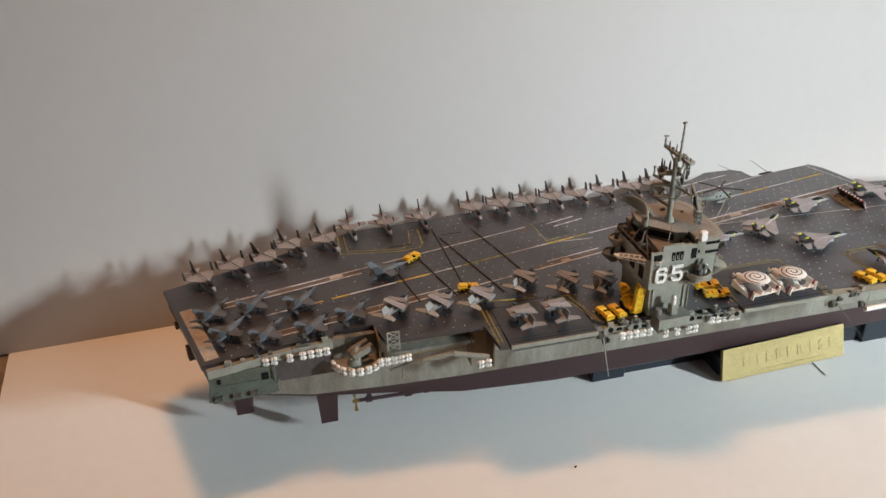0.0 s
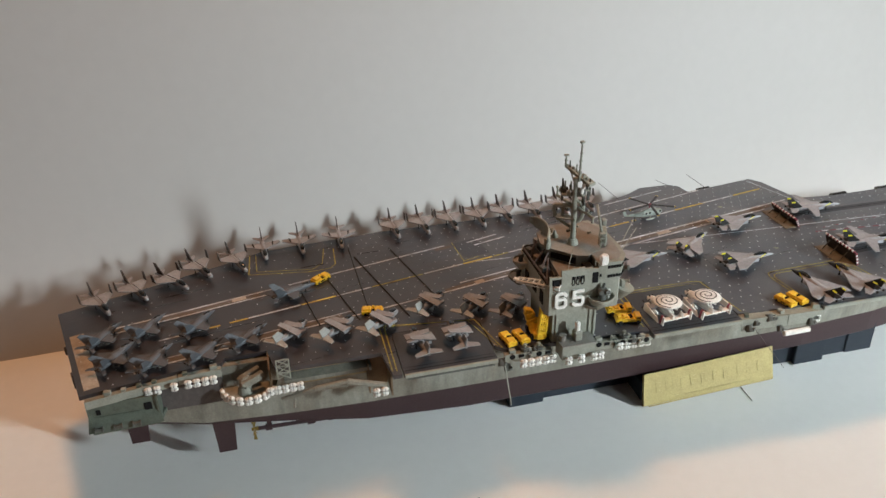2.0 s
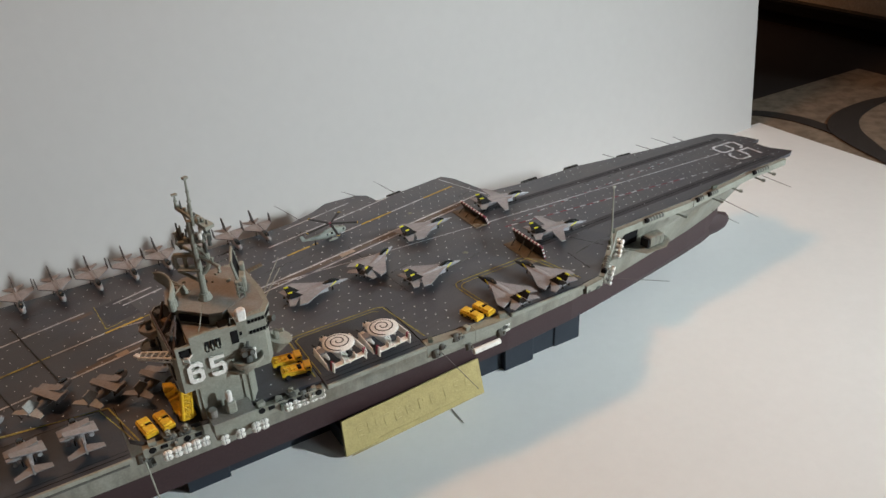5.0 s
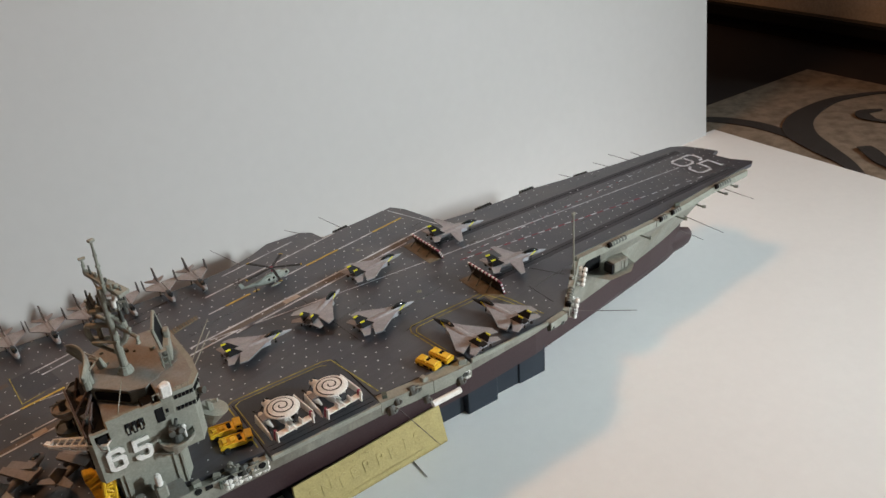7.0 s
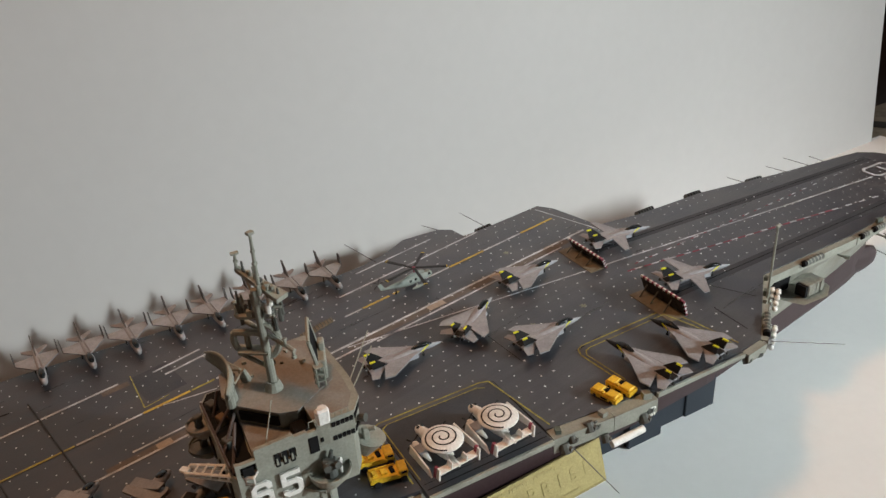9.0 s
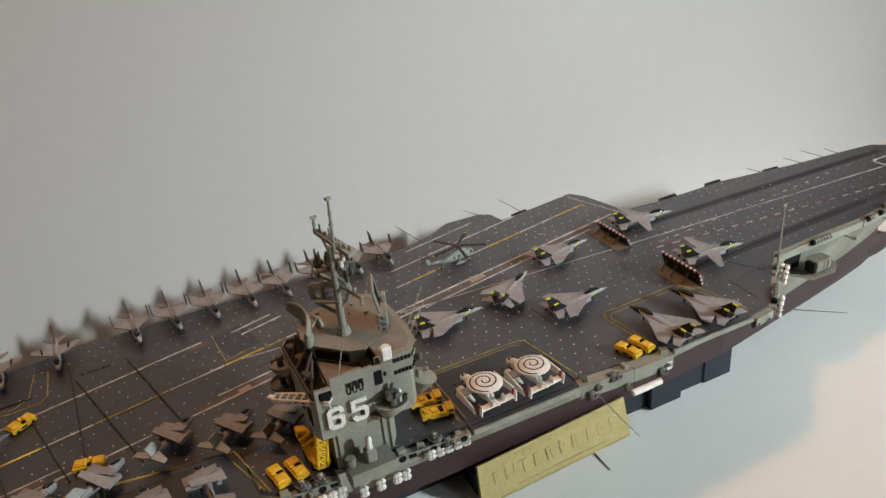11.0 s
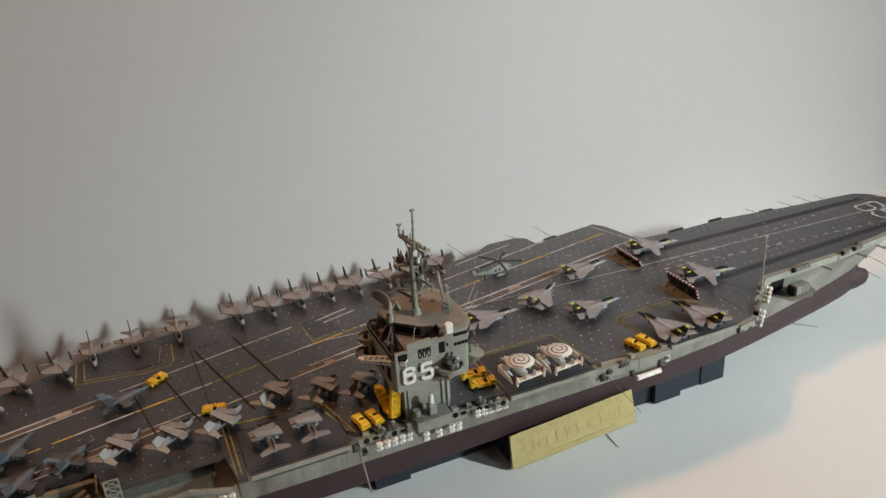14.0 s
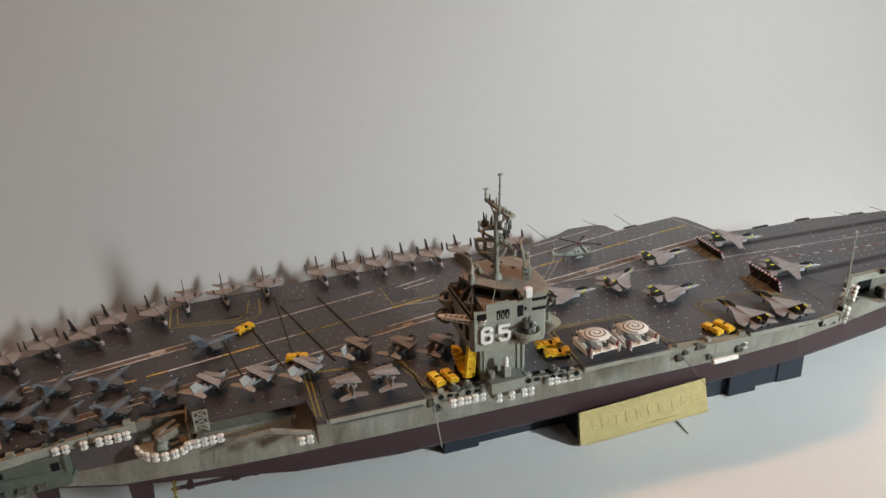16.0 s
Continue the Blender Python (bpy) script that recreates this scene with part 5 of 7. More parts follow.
def swing_wing_jet(spread, dark_nose=False):
    jet = thing("swing_wing_jet", (0, 0, 0), 0, "grey twin-tailed swing-wing model jet with black tail fins", "model jet", "swing-wing jets on the deck")
    b = bm_new()
    spindle(b, [(0.0262, 0, 0.0056, 0.0002, 0.0002), (0.0230, 0, 0.0057, 0.0010, 0.0010), (0.0180, 0, 0.0060, 0.0017, 0.0018), (0.0120, 0, 0.0064, 0.0020, 0.0022),
                (0.0050, 0, 0.0062, 0.0026, 0.0020), (-0.0080, 0, 0.0058, 0.0032, 0.0014), (-0.0200, 0, 0.0056, 0.0022, 0.0008), (-0.0240, 0, 0.0056, 0.0012, 0.0004)], 10)
    part("fuselage", b, M_JET, jet, "", True)

    def side(s):
        b = bm_new()
        spindle(b, [(0.0075, s * 0.0042, 0.0050, 0.0014, 0.0016), (-0.006, s * 0.0043, 0.0048, 0.0017, 0.0017), (-0.018, s * 0.0036, 0.0050, 0.0016, 0.0016), (-0.0245, s * 0.0034, 0.0052, 0.0012, 0.0012)], 10)
        part("engine_nacelle", b, M_JET, jet, "", True)
        b = bm_new()
        tube(b, (-0.0243, s * 0.0034, 0.0052), (-0.0256, s * 0.0034, 0.0052), 0.0011, 0.0009, 10)
        part("exhaust", b, M_BLACK, jet)
        b = bm_new()     # fixed glove and wing
        slab(b, [(0.0135, s * 0.0014, 0.0066), (0.0060, s * 0.0054, 0.0065), (0.0030, s * 0.0062, 0.0065), (-0.0150, s * 0.0062, 0.0063), (-0.0150, s * 0.0016, 0.0063)], (0, 0, 0.0010))
        part("wing_glove", b, M_JET, jet)
        b = bm_new()
        if spread:
            slab(b, [(0.0020, s * 0.0055, 0.0067), (-0.0060, s * 0.0235, 0.0064), (-0.0098, s * 0.0240, 0.0064), (-0.0085, s * 0.0055, 0.0065)], (0, 0, 0.0007))
        else:
            slab(b, [(0.0078, s * 0.0036, 0.0068), (-0.0136, s * 0.0166, 0.0066), (-0.0196, s * 0.0158, 0.0066), (-0.0150, s * 0.0050, 0.0066)], (0, 0, 0.0007))
        part("wing", b, M_JET, jet)
        b = bm_new()
        slab(b, [(-0.0150, s * 0.0046, 0.0060), (-0.0222, s * 0.0128, 0.0058), (-0.0262, s * 0.0118, 0.0058), (-0.0240, s * 0.0046, 0.0060)], (0, 0, 0.0005))
        part("tailplane", b, M_JET, jet)
        b = bm_new()
        slab(b, [(-0.0118, s * 0.0037, 0.0064), (-0.0222, s * 0.0037, 0.0064), (-0.0240, s * 0.0044, 0.0126), (-0.0192, s * 0.0044, 0.0126)], (0, 0.0006, 0))
        fin = part("tail_fin", b, M_BLACK, jet, "black tail fin with a yellow band")
        b = bm_new()
        slab(b, [(-0.0204, s * 0.00440, 0.0118), (-0.0238, s * 0.00440, 0.0118), (-0.0241, s * 0.0044, 0.0128), (-0.0206, s * 0.0044, 0.0128)], (0, 0.0008, 0))
        part("fin_band", b, M_ACID, fin, "bright yellow band")
        b = bm_new()
        slab(b, [(0.0165, s * 0.0016, 0.0078), (0.0118, s * 0.0022, 0.0054), (0.0104, s * 0.0023, 0.0054), (0.0150, s * 0.0017, 0.0078)], (0, s * 0.0004, 0))
        part("nose_flash", b, M_ACID, jet, "yellow nose flash")
    mirrored(side)
    b = bm_new()
    slab(b, [(-0.0195, -0.0024, 0.0068), (-0.0195, 0.0024, 0.0068), (-0.0238, 0.0024, 0.0064), (-0.0238, -0.0024, 0.0064)], (0, 0, 0.0004))
    part("tail_panel", b, M_BLACK, jet, "black panel between the fins")
    b = bm_new()
    spindle(b, [(0.0198, 0, 0.0070, 0.0003, 0.0003), (0.0178, 0, 0.0078, 0.0013, 0.0010), (0.0155, 0, 0.0084, 0.0018, 0.0015), (0.0115, 0, 0.0086, 0.0019, 0.0017), (0.0070, 0, 0.0080, 0.0014, 0.0011), (0.0036, 0, 0.0072, 0.0003, 0.0002)], 8)
    part("canopy", b, M_GLASS, jet, "dark tinted canopy", True)
    if dark_nose:
        b = bm_new()
        spindle(b, [(0.0264, 0, 0.0056, 0.0002, 0.0002), (0.0230, 0, 0.0057, 0.0011, 0.0011), (0.0180, 0, 0.0060, 0.0018, 0.0019), (0.0150, 0, 0.0062, 0.0020, 0.0021)], 10)
        part("radome", b, M_BLACK, jet, "black nose radome", True)
    gear(jet, ((0.0130, 0), (-0.0060, 0.0050), (-0.0060, -0.0050)), 0.0050)
    return jet


def folded_attack_jet(fold):
    """Single fin, blunt nose; outer wings folded upright, or swept and spread."""
    jet = thing("attack_jet", (0, 0, 0), 0, "dusty grey single-finned model attack jet parked at the deck edge", "model jet", "attack jets along the port edge")
    b = bm_new()
    spindle(b, [(0.0205, 0, 0.0050, 0.0009, 0.0010), (0.0188, 0, 0.0052, 0.0018, 0.0020), (0.0120, 0, 0.0057, 0.0024, 0.0029), (0.0000, 0, 0.0057, 0.0025, 0.0026), (-0.0120, 0, 0.0060, 0.0019, 0.0019),
                (-0.0205, 0, 0.0064, 0.0010, 0.0011)], 10)
    part("fuselage", b, M_BROWN, jet, "", True)
    b = bm_new()
    tube(b, (0.0197, 0, 0.0046), (0.0202, 0, 0.0046), 0.0010, 0.0009, 10)
    part("intake", b, M_BLACK, jet, "dark nose intake")
    b = bm_new()
    spindle(b, [(0.0176, 0, 0.0070, 0.0006, 0.0006), (0.0150, 0, 0.0083, 0.0018, 0.0017), (0.0110, 0, 0.0087, 0.0018, 0.0015), (0.0065, 0, 0.0082, 0.0008, 0.0006)], 8)
    part("canopy", b, M_GLASS, jet, "dark tinted canopy", True)

    def side(s):
        b = bm_new()
        if fold:
            slab(b, [(0.0085, s * 0.0016, 0.0082), (-0.0035, s * 0.0122, 0.0080), (-0.0085, s * 0.0122, 0.0080), (-0.0085, s * 0.0016, 0.0082)], (0, 0, 0.0007))
        else:
            slab(b, [(0.0060, s * 0.0016, 0.0076), (-0.0040, s * 0.0150, 0.0070), (-0.0085, s * 0.0150, 0.0070), (-0.0055, s * 0.0016, 0.0074)], (0, 0, 0.0007))
        part("wing", b, M_BROWN, jet)
        if not fold:
            b = bm_new()
            slab(b, [(0.0006, s * 0.0074, 0.0081), (-0.0004, s * 0.0086, 0.00805), (-0.0072, s * 0.0094, 0.0080), (-0.0068, s * 0.0082, 0.0080)], (0, 0, 0.0003))
            part("fold_hinge", b, M_DARK, jet, "dark wing fold")
        if fold:
            b = bm_new()
            slab(b, [(-0.0035, s * 0.0122, 0.0080), (-0.0085, s * 0.0122, 0.0080), (-0.0092, s * 0.0124, 0.0150), (-0.0066, s * 0.0124, 0.0150)], (0, 0.0006, 0))
            part("folded_wing_tip", b, M_FIN, jet, "wing tip folded upright")
        b = bm_new()
        slab(b, [(-0.0130, s * 0.0012, 0.0064), (-0.0190, s * 0.0075, 0.0066), (-0.0215, s * 0.0075, 0.0066), (-0.0195, s * 0.0012, 0.0064)], (0, 0, 0.0005))
        part("tailplane", b, M_BROWN, jet)
    mirrored(side)
    b = bm_new()
    slab(b, [(-0.0090, 0, 0.0076), (-0.0178, 0, 0.0070), (-0.0210, 0, 0.0166), (-0.0182, 0, 0.0166)], (0, 0.0007, 0))
    part("tail_fin", b, M_FIN, jet)
    gear(jet, ((0.0120, 0), (-0.0020, 0.0030), (-0.0020, -0.0030)), 0.0042)
    return jet


def blue_jet():
    jet = thing("blue_grey_jet", (0, 0, 0), 0, "dark blue-grey twin-finned model jet fighter", "model jet", "blue-grey jets at the stern")
    b = bm_new()
    spindle(b, [(0.0215, 0, 0.0052, 0.0002, 0.0002), (0.0180, 0, 0.0054, 0.0011, 0.0011), (0.0120, 0, 0.0060, 0.0022, 0.0026), (0.0030, 0, 0.0060, 0.0035, 0.0028), (-0.0080, 0, 0.0058, 0.0040, 0.0026), (-0.0170, 0, 0.0056, 0.0030, 0.0018)], 10)
    part("fuselage", b, M_BLUE, jet, "", True)
    b = bm_new()
    spindle(b, [(0.0160, 0, 0.0070, 0.0003, 0.0003), (0.0135, 0, 0.0078, 0.0010, 0.0010), (0.0095, 0, 0.0080, 0.0011, 0.0011), (0.0055, 0, 0.0075, 0.0005, 0.0004)], 8)
    part("canopy", b, M_GLASS, jet, "dark tinted canopy", True)

    def side(s):
        b = bm_new()
        slab(b, [(0.0130, s * 0.0016, 0.0064), (0.0030, s * 0.0044, 0.0063), (-0.0020, s * 0.0140, 0.0060), (-0.0065, s * 0.0140, 0.0060), (-0.0080, s * 0.0020, 0.0062)], (0, 0, 0.0006))
        part("wing", b, M_BLUE, jet)
        b = bm_new()
        slab(b, [(-0.0140, s * 0.0022, 0.0054), (-0.0190, s * 0.0090, 0.0052), (-0.0215, s * 0.0088, 0.0052), (-0.0185, s * 0.0022, 0.0054)], (0, 0, 0.0005))
        part("tailplane", b, M_BLUE, jet)
        b = bm_new()
        slab(b, [(-0.0060, s * 0.0028, 0.0072), (-0.0155, s * 0.0028, 0.0066), (-0.0190, s * 0.0056, 0.0152), (-0.0145, s * 0.0056, 0.0152)], (0, 0.0005, 0))
        part("tail_fin", b, M_BLUE, jet)
        b = bm_new()
        tube(b, (-0.0170, s * 0.0013, 0.0055), (-0.0192, s * 0.0013, 0.0055), 0.0012, 0.0009, 8)
        part("exhaust", b, M_BLACK, jet)
        for y in (0.0062, 0.0098):
            b = bm_new()
            spindle(b, [(0.0035, s * y, 0.0045, 0.0002, 0.0002), (0.0015, s * y, 0.0045, 0.0008, 0.0008), (-0.0060, s * y, 0.0045, 0.0008, 0.0008), (-0.0080, s * y, 0.0045, 0.0003, 0.0003)], 8)
            part("drop_tank", b, M_GEAR, jet)
    mirrored(side)
    gear(jet, ((0.0110, 0), (-0.0040, 0.0032), (-0.0040, -0.0032)), 0.0044)
    return jet


def patrol_jet(pale):
    """Stubby twin-engined jet, wings folded flat across its back."""
    tail = M_TAIL if pale else M_BROWN
    jet = thing("patrol_jet", (0, 0, 0), 0, "grey-brown model patrol jet with wings folded over its back", "model jet", "patrol jets with folded wings")
    b = bm_new()
    spindle(b, [(0.0185, 0, 0.0050, 0.0008, 0.0008), (0.0165, 0, 0.0054, 0.0020, 0.0022), (0.0110, 0, 0.0060, 0.0028, 0.0032), (-0.0020, 0, 0.0060, 0.0028, 0.0032), (-0.0120, 0, 0.0068, 0.0016, 0.0020), (-0.0200, 0, 0.0074, 0.0006, 0.0008)], 10)
    part("fuselage", b, M_BROWN, jet, "", True)
    b = bm_new()
    spindle(b, [(0.0158, 0, 0.0076, 0.0010, 0.0006), (0.0140, 0, 0.0084, 0.0019, 0.0010), (0.0105, 0, 0.0088, 0.0019, 0.0008), (0.0090, 0, 0.0088, 0.0010, 0.0003)], 8)
    part("canopy", b, M_GLASS, jet, "dark tinted canopy", True)
    for s in (1, -1):
        b = bm_new()
        slab(b, [(0.0060, s * 0.0026, 0.0088), (0.0040, s * 0.0100, 0.0086), (-0.0030, s * 0.0100, 0.0086), (-0.0040, s * 0.0026, 0.0088)], (0, 0, 0.0009))
        part("wing", b, M_BROWN, jet)
        b = bm_new()
        tube(b, (0.0070, s * 0.0064, 0.0052), (-0.0030, s * 0.0064, 0.0052), 0.0018, 0.0014, 10)
        part("engine", b, M_BROWN, jet)
        b = bm_new()
        slab(b, [(-0.0130, s * 0.0006, 0.0080), (-0.0178, s * 0.0098, 0.0082), (-0.0212, s * 0.0098, 0.0082), (-0.0198, s * 0.0006, 0.0080)], (0, 0, 0.0006))
        part("tailplane", b, tail, jet)
    for s, x0, lift in ((1, 0.0044, 0.0), (-1, -0.0020, 0.0014)):
        b = bm_new()
        slab(b, [(x0 + 0.0025, s * 0.0100, 0.0092), (x0 - 0.0045, s * 0.0100, 0.0092), (x0 - 0.0040, -s * 0.0075, 0.0116 + lift), (x0 + 0.0005, -s * 0.0080, 0.0116 + lift)], (0, 0, 0.0007))
        part("folded_wing", b, M_BROWN, jet, "outer wing folded flat over the back")
    b = bm_new()
    slab(b, [(-0.0085, 0, 0.0084), (-0.0185, 0, 0.0078), (-0.0215, 0, 0.0158), (-0.0150, 0, 0.0158)], (0, 0.0007, 0))
    part("tail_fin", b, tail, jet, "pale tail fin" if pale else "")
    gear(jet, ((0.0120, 0), (0.0000, 0.0030), (0.0000, -0.0030)), 0.0040)
    return jet


def radar_plane():
    """Twin turboprop with a spiral-painted rotodome, wings folded back along its sides."""
    jet = thing("radar_plane", (0, 0, 0), 0, "white model radar plane with a spiral-painted disc on top", "model plane", "radar planes on the elevator")
    b = bm_new()
    spindle(b, [(0.0250, 0, 0.0060, 0.0010, 0.0010), (0.0225, 0, 0.0064, 0.0024, 0.0024), (0.0140, 0, 0.0074, 0.0030, 0.0034), (-0.0050, 0, 0.0074, 0.0028, 0.0032), (-0.0160, 0, 0.0084, 0.0014, 0.0018), (-0.0225, 0, 0.0090, 0.0006, 0.0008)], 12)
    part("fuselage", b, M_WHITE, jet, "", True)
    for y in (-0.0011, 0.0011):
        b = bm_new()
        box(b, (0.0205, y, 0.0088), (0.0022, 0.0015, 0.0018), bev=0.0003)
        part("cockpit_window", b, M_GLASS, jet)
    b = bm_new()
    slab(b, [(0.0060, -0.0112, 0.0098), (0.0060, 0.0112, 0.0098), (-0.0010, 0.0112, 0.0098), (-0.0010, -0.0112, 0.0098)], (0, 0, 0.0010))
    part("centre_wing", b, M_JET, jet)
    for s in (1, -1):
        b = bm_new()
        slab(b, [(0.0075, s * 0.0128, 0.0062), (0.0060, s * 0.0128, 0.0125), (-0.0165, s * 0.0140, 0.0112), (-0.0190, s * 0.0140, 0.0075)], (0, 0.0008, 0))
        part("folded_wing", b, M_WHITE, jet, "wing folded back along the side")
        b = bm_new()
        spindle(b, [(0.0125, s * 0.0082, 0.0076, 0.0008, 0.0008), (0.0105, s * 0.0082, 0.0078, 0.0017, 0.0018), (0.0000, s * 0.0082, 0.0078, 0.0016, 0.0018), (-0.0070, s * 0.0082, 0.0078, 0.0006, 0.0008)], 10)
        part("engine_nacelle", b, M_WHITE, jet, "", True)
        b = bm_new()
        for k in range(4):
            a = math.pi / 4 + k * math.pi / 2
            slab(b, [(0.0128, s * 0.0082, 0.0076), (0.0128, s * 0.0082 + 0.0046 * math.cos(a - 0.1), 0.0076 + 0.0046 * math.sin(a - 0.1)), (0.0128, s * 0.0082 + 0.0046 * math.cos(a + 0.1), 0.0076 + 0.0046 * math.sin(a + 0.1))], (0.0003, 0, 0))
        part("propeller", b, M_BLACK, jet, "dark four-bladed propeller")
    b = bm_new()
    slab(b, [(-0.0170, -0.0115, 0.0092), (-0.0170, 0.0115, 0.0092), (-0.0222, 0.0105, 0.0092), (-0.0222, -0.0105, 0.0092)], (0, 0, 0.0007))
    part("tailplane", b, M_WHITE, jet)
    for y, c in ((-0.0115, M_WHITE), (-0.0042, M_WHITE), (0.0042, M_WHITE), (0.0115, M_WHITE)):
        outer = abs(y) > 0.01
        b = bm_new()
        slab(b, [(-0.0165, y, 0.0060 if outer else 0.0092), (-0.0225, y, 0.0060 if outer else 0.0092), (-0.0235, y, 0.0135), (-0.0190, y, 0.0135)], (0, 0.0007, 0))
        fin = part("tail_fin", b, c, jet, "white tail fin")
        if outer:
            b = bm_new()
            slab(b, [(-0.0166, y, 0.0060), (-0.0190, y, 0.0060), (-0.0212, y, 0.0136), (-0.0190, y, 0.0136)], (0, 0.0014, 0))
            part("fin_stripe", b, M_REDLINE, fin, "red stripe on the fin edge")
    b = bm_new()
    for p in ((0.0045, 0.0016), (0.0045, -0.0016), (-0.0075, 0.0016), (-0.0075, -0.0016)):
        tube(b, (p[0], p[1], 0.0098), (-0.0012, p[1] * 0.5, 0.0152), 0.0007, n=6)
    part("rotodome_pylon", b, M_WHITE, jet)
    b = bm_new()
    rows = []
    for r, z in ((0.0, 0.0152), (0.0070, 0.0155), (0.0096, 0.0162), (0.0104, 0.0168), (0.0096, 0.0174), (0.0060, 0.0181), (0.0005, 0.0184)):
        rows.append([(-0.0012 + max(r, 0.0002) * math.cos(a), max(r, 0.0002) * math.sin(a), z) for a in [2 * math.pi * i / 32 for i in range(32)]])
    loft(b, rows)
    dome = part("rotodome", b, M_WHITE, jet, "white radar disc", True)
    b = bm_new()
    prev = None
    for i in range(121):
        u = i / 120
        a = 0.6 + u * 2 * math.pi * 2.35
        r = 0.0012 + 0.0080 * u
        row = []
        for d in (-0.00042, 0.00042):
            rr = r + d
            z = 0.01845 - 0.0003 * (rr / 0.006) if rr < 0.006 else 0.01815 - 0.0007 * (rr - 0.006) / 0.0036
            row.append(b.verts.new((-0.0012 + rr * math.cos(a), rr * math.sin(a), z + 0.00012)))
        if prev:
            b.faces.new((prev[0], prev[1], row[1], row[0]))
        prev = row
    part("spiral", b, M_BLACK, dome, "black painted spiral")
    for ob in jet.children_recursive:      # stubby body, the disc set well aft
        if ob.name.startswith(("rotodome", "spiral")):
            ob.data.transform(Matrix.Translation((-0.0034, 0, -0.0008)))
        elif not ob.name.startswith("propeller"):
            ob.data.transform(Matrix.Diagonal((0.82, 1, 1, 1)))
        else:
            ob.data.transform(Matrix.Translation((-0.0022, 0, 0)))
    gear(jet, ((0.0170, 0), (0.0010, 0.0082), (0.0010, -0.0082)), 0.0055)
    return jet


def helicopter():
    h = thing("model_helicopter", (0.0030, 0.0508, DECK), 9, "grey-green model helicopter with five dark rotor blades", "model helicopter")
    b = bm_new()
    spindle(b, [(0.0200, 0, 0.0055, 0.0010, 0.0014), (0.0180, 0, 0.0060, 0.0024, 0.0030), (0.0110, 0, 0.0062, 0.0030, 0.0036), (-0.0010, 0, 0.0062, 0.0030, 0.0036), (-0.0080, 0, 0.0066, 0.0022, 0.0026), (-0.0180, 0, 0.0078, 0.0011, 0.0013), (-0.0240, 0, 0.0086, 0.0006, 0.0008)], 12)
    part("fuselage", b, M_HELI, h, "grey-green fuselage", True)
    b = bm_new()
    spindle(b, [(0.0130, 0, 0.0098, 0.0012, 0.0010), (0.0080, 0, 0.0104, 0.0018, 0.0016), (0.0000, 0, 0.0100, 0.0014, 0.0012), (-0.0050, 0, 0.0092, 0.0004, 0.0004)], 8)
    part("engine_housing", b, M_HELI, h, "", True)
    for s in (1, -1):
        for x in (0.0165, 0.0040, -0.0005):
            b = bm_new()
            box(b, (x, s * 0.0027, 0.0072), (0.0020, 0.0010, 0.0018), bev=0.0003)
            part("window", b, M_GLASS, h, "dark window")
        b = bm_new()
        spindle(b, [(0.0080, s * 0.0052, 0.0022, 0.0006, 0.0007), (0.0040, s * 0.0052, 0.0022, 0.0011, 0.0012), (-0.0010, s * 0.0052, 0.0022, 0.0005, 0.0006)], 8)
        tube(b, (0.0040, s * 0.0026, 0.0050), (0.0040, s * 0.0052, 0.0026), 0.0005, n=6)
        part("float_sponson", b, M_HELI, h)
    b = bm_new()
    slab(b, [(-0.0205, 0, 0.0082), (-0.0245, 0, 0.0082), (-0.0268, 0, 0.0138), (-0.0240, 0, 0.0138)], (0, 0.0008, 0))
    part("tail_fin", b, M_HELI, h)
    b = bm_new()
    for k in range(5):
        a = k * 2 * math.pi / 5
        slab(b, [(-0.0255, 0.0012, 0.0135), (-0.0255 + 0.0045 * math.cos(a - 0.08), 0.0012, 0.0135 + 0.0045 * math.sin(a - 0.08)), (-0.0255 + 0.0045 * math.cos(a + 0.08), 0.0012, 0.0135 + 0.0045 * math.sin(a + 0.08))], (0, 0.0003, 0))
    part("tail_rotor", b, M_BLACK, h)
    b = bm_new()
    tube(b, (0.0050, 0, 0.0100), (0.0050, 0, 0.0160), 0.0006, n=8)
    tube(b, (0.0050, 0, 0.0146), (0.0050, 0, 0.0160), 0.0018, 0.0013, 10)
    hub = part("rotor_hub", b, M_REDLINE, h, "dark red rotor hub")
    for k in range(5):
        a = math.radians(-25 - 9 + 72 * k)
        d, n = Vector((math.cos(a), math.sin(a), 0)), Vector((-math.sin(a), math.cos(a), 0))
        o = Vector((0.0050, 0, 0.0154))
        b = bm_new()
        slab(b, [o + d * 0.001 - n * 0.0008, o + d * 0.025 - n * 0.0013 + Vector((0, 0, -0.0010)), o + d * 0.025 + n * 0.0013 + Vector((0, 0, -0.0010)), o + d * 0.001 + n * 0.0010], (0, 0, 0.0005))
        blade = part("rotor_blade", b, M_BLACK, hub, "thin dark rotor blade")
        b = bm_new()
        slab(b, [o + d * 0.0237 - n * 0.0014 + Vector((0, 0, -0.0008)), o + d * 0.0246 - n * 0.0014 + Vector((0, 0, -0.0008)), o + d * 0.0246 + n * 0.0014 + Vector((0, 0, -0.0008)), o + d * 0.0237 + n * 0.0014 + Vector((0, 0, -0.0008))], (0, 0, 0.0005))
        part("blade_tip", b, M_ORANGE, hub, "yellow blade tip")
    gear(h, ((-0.0120, 0),), 0.0060)
    h.scale = (0.93, 0.93, 0.93)
    return h


def park(first, rows):
    """Sets a built thing at the first place and copies of it at the others."""
    first.matrix_basis = pose(rows[0][0], rows[0][1], DECK + 0.0002, 0, 0, rows[0][2]) @ Matrix.Diagonal((*first.scale, 1))
    for x, y, a in rows[1:]:
        copy_thing(first, pose(x, y, DECK + 0.0002, 0, 0, a))


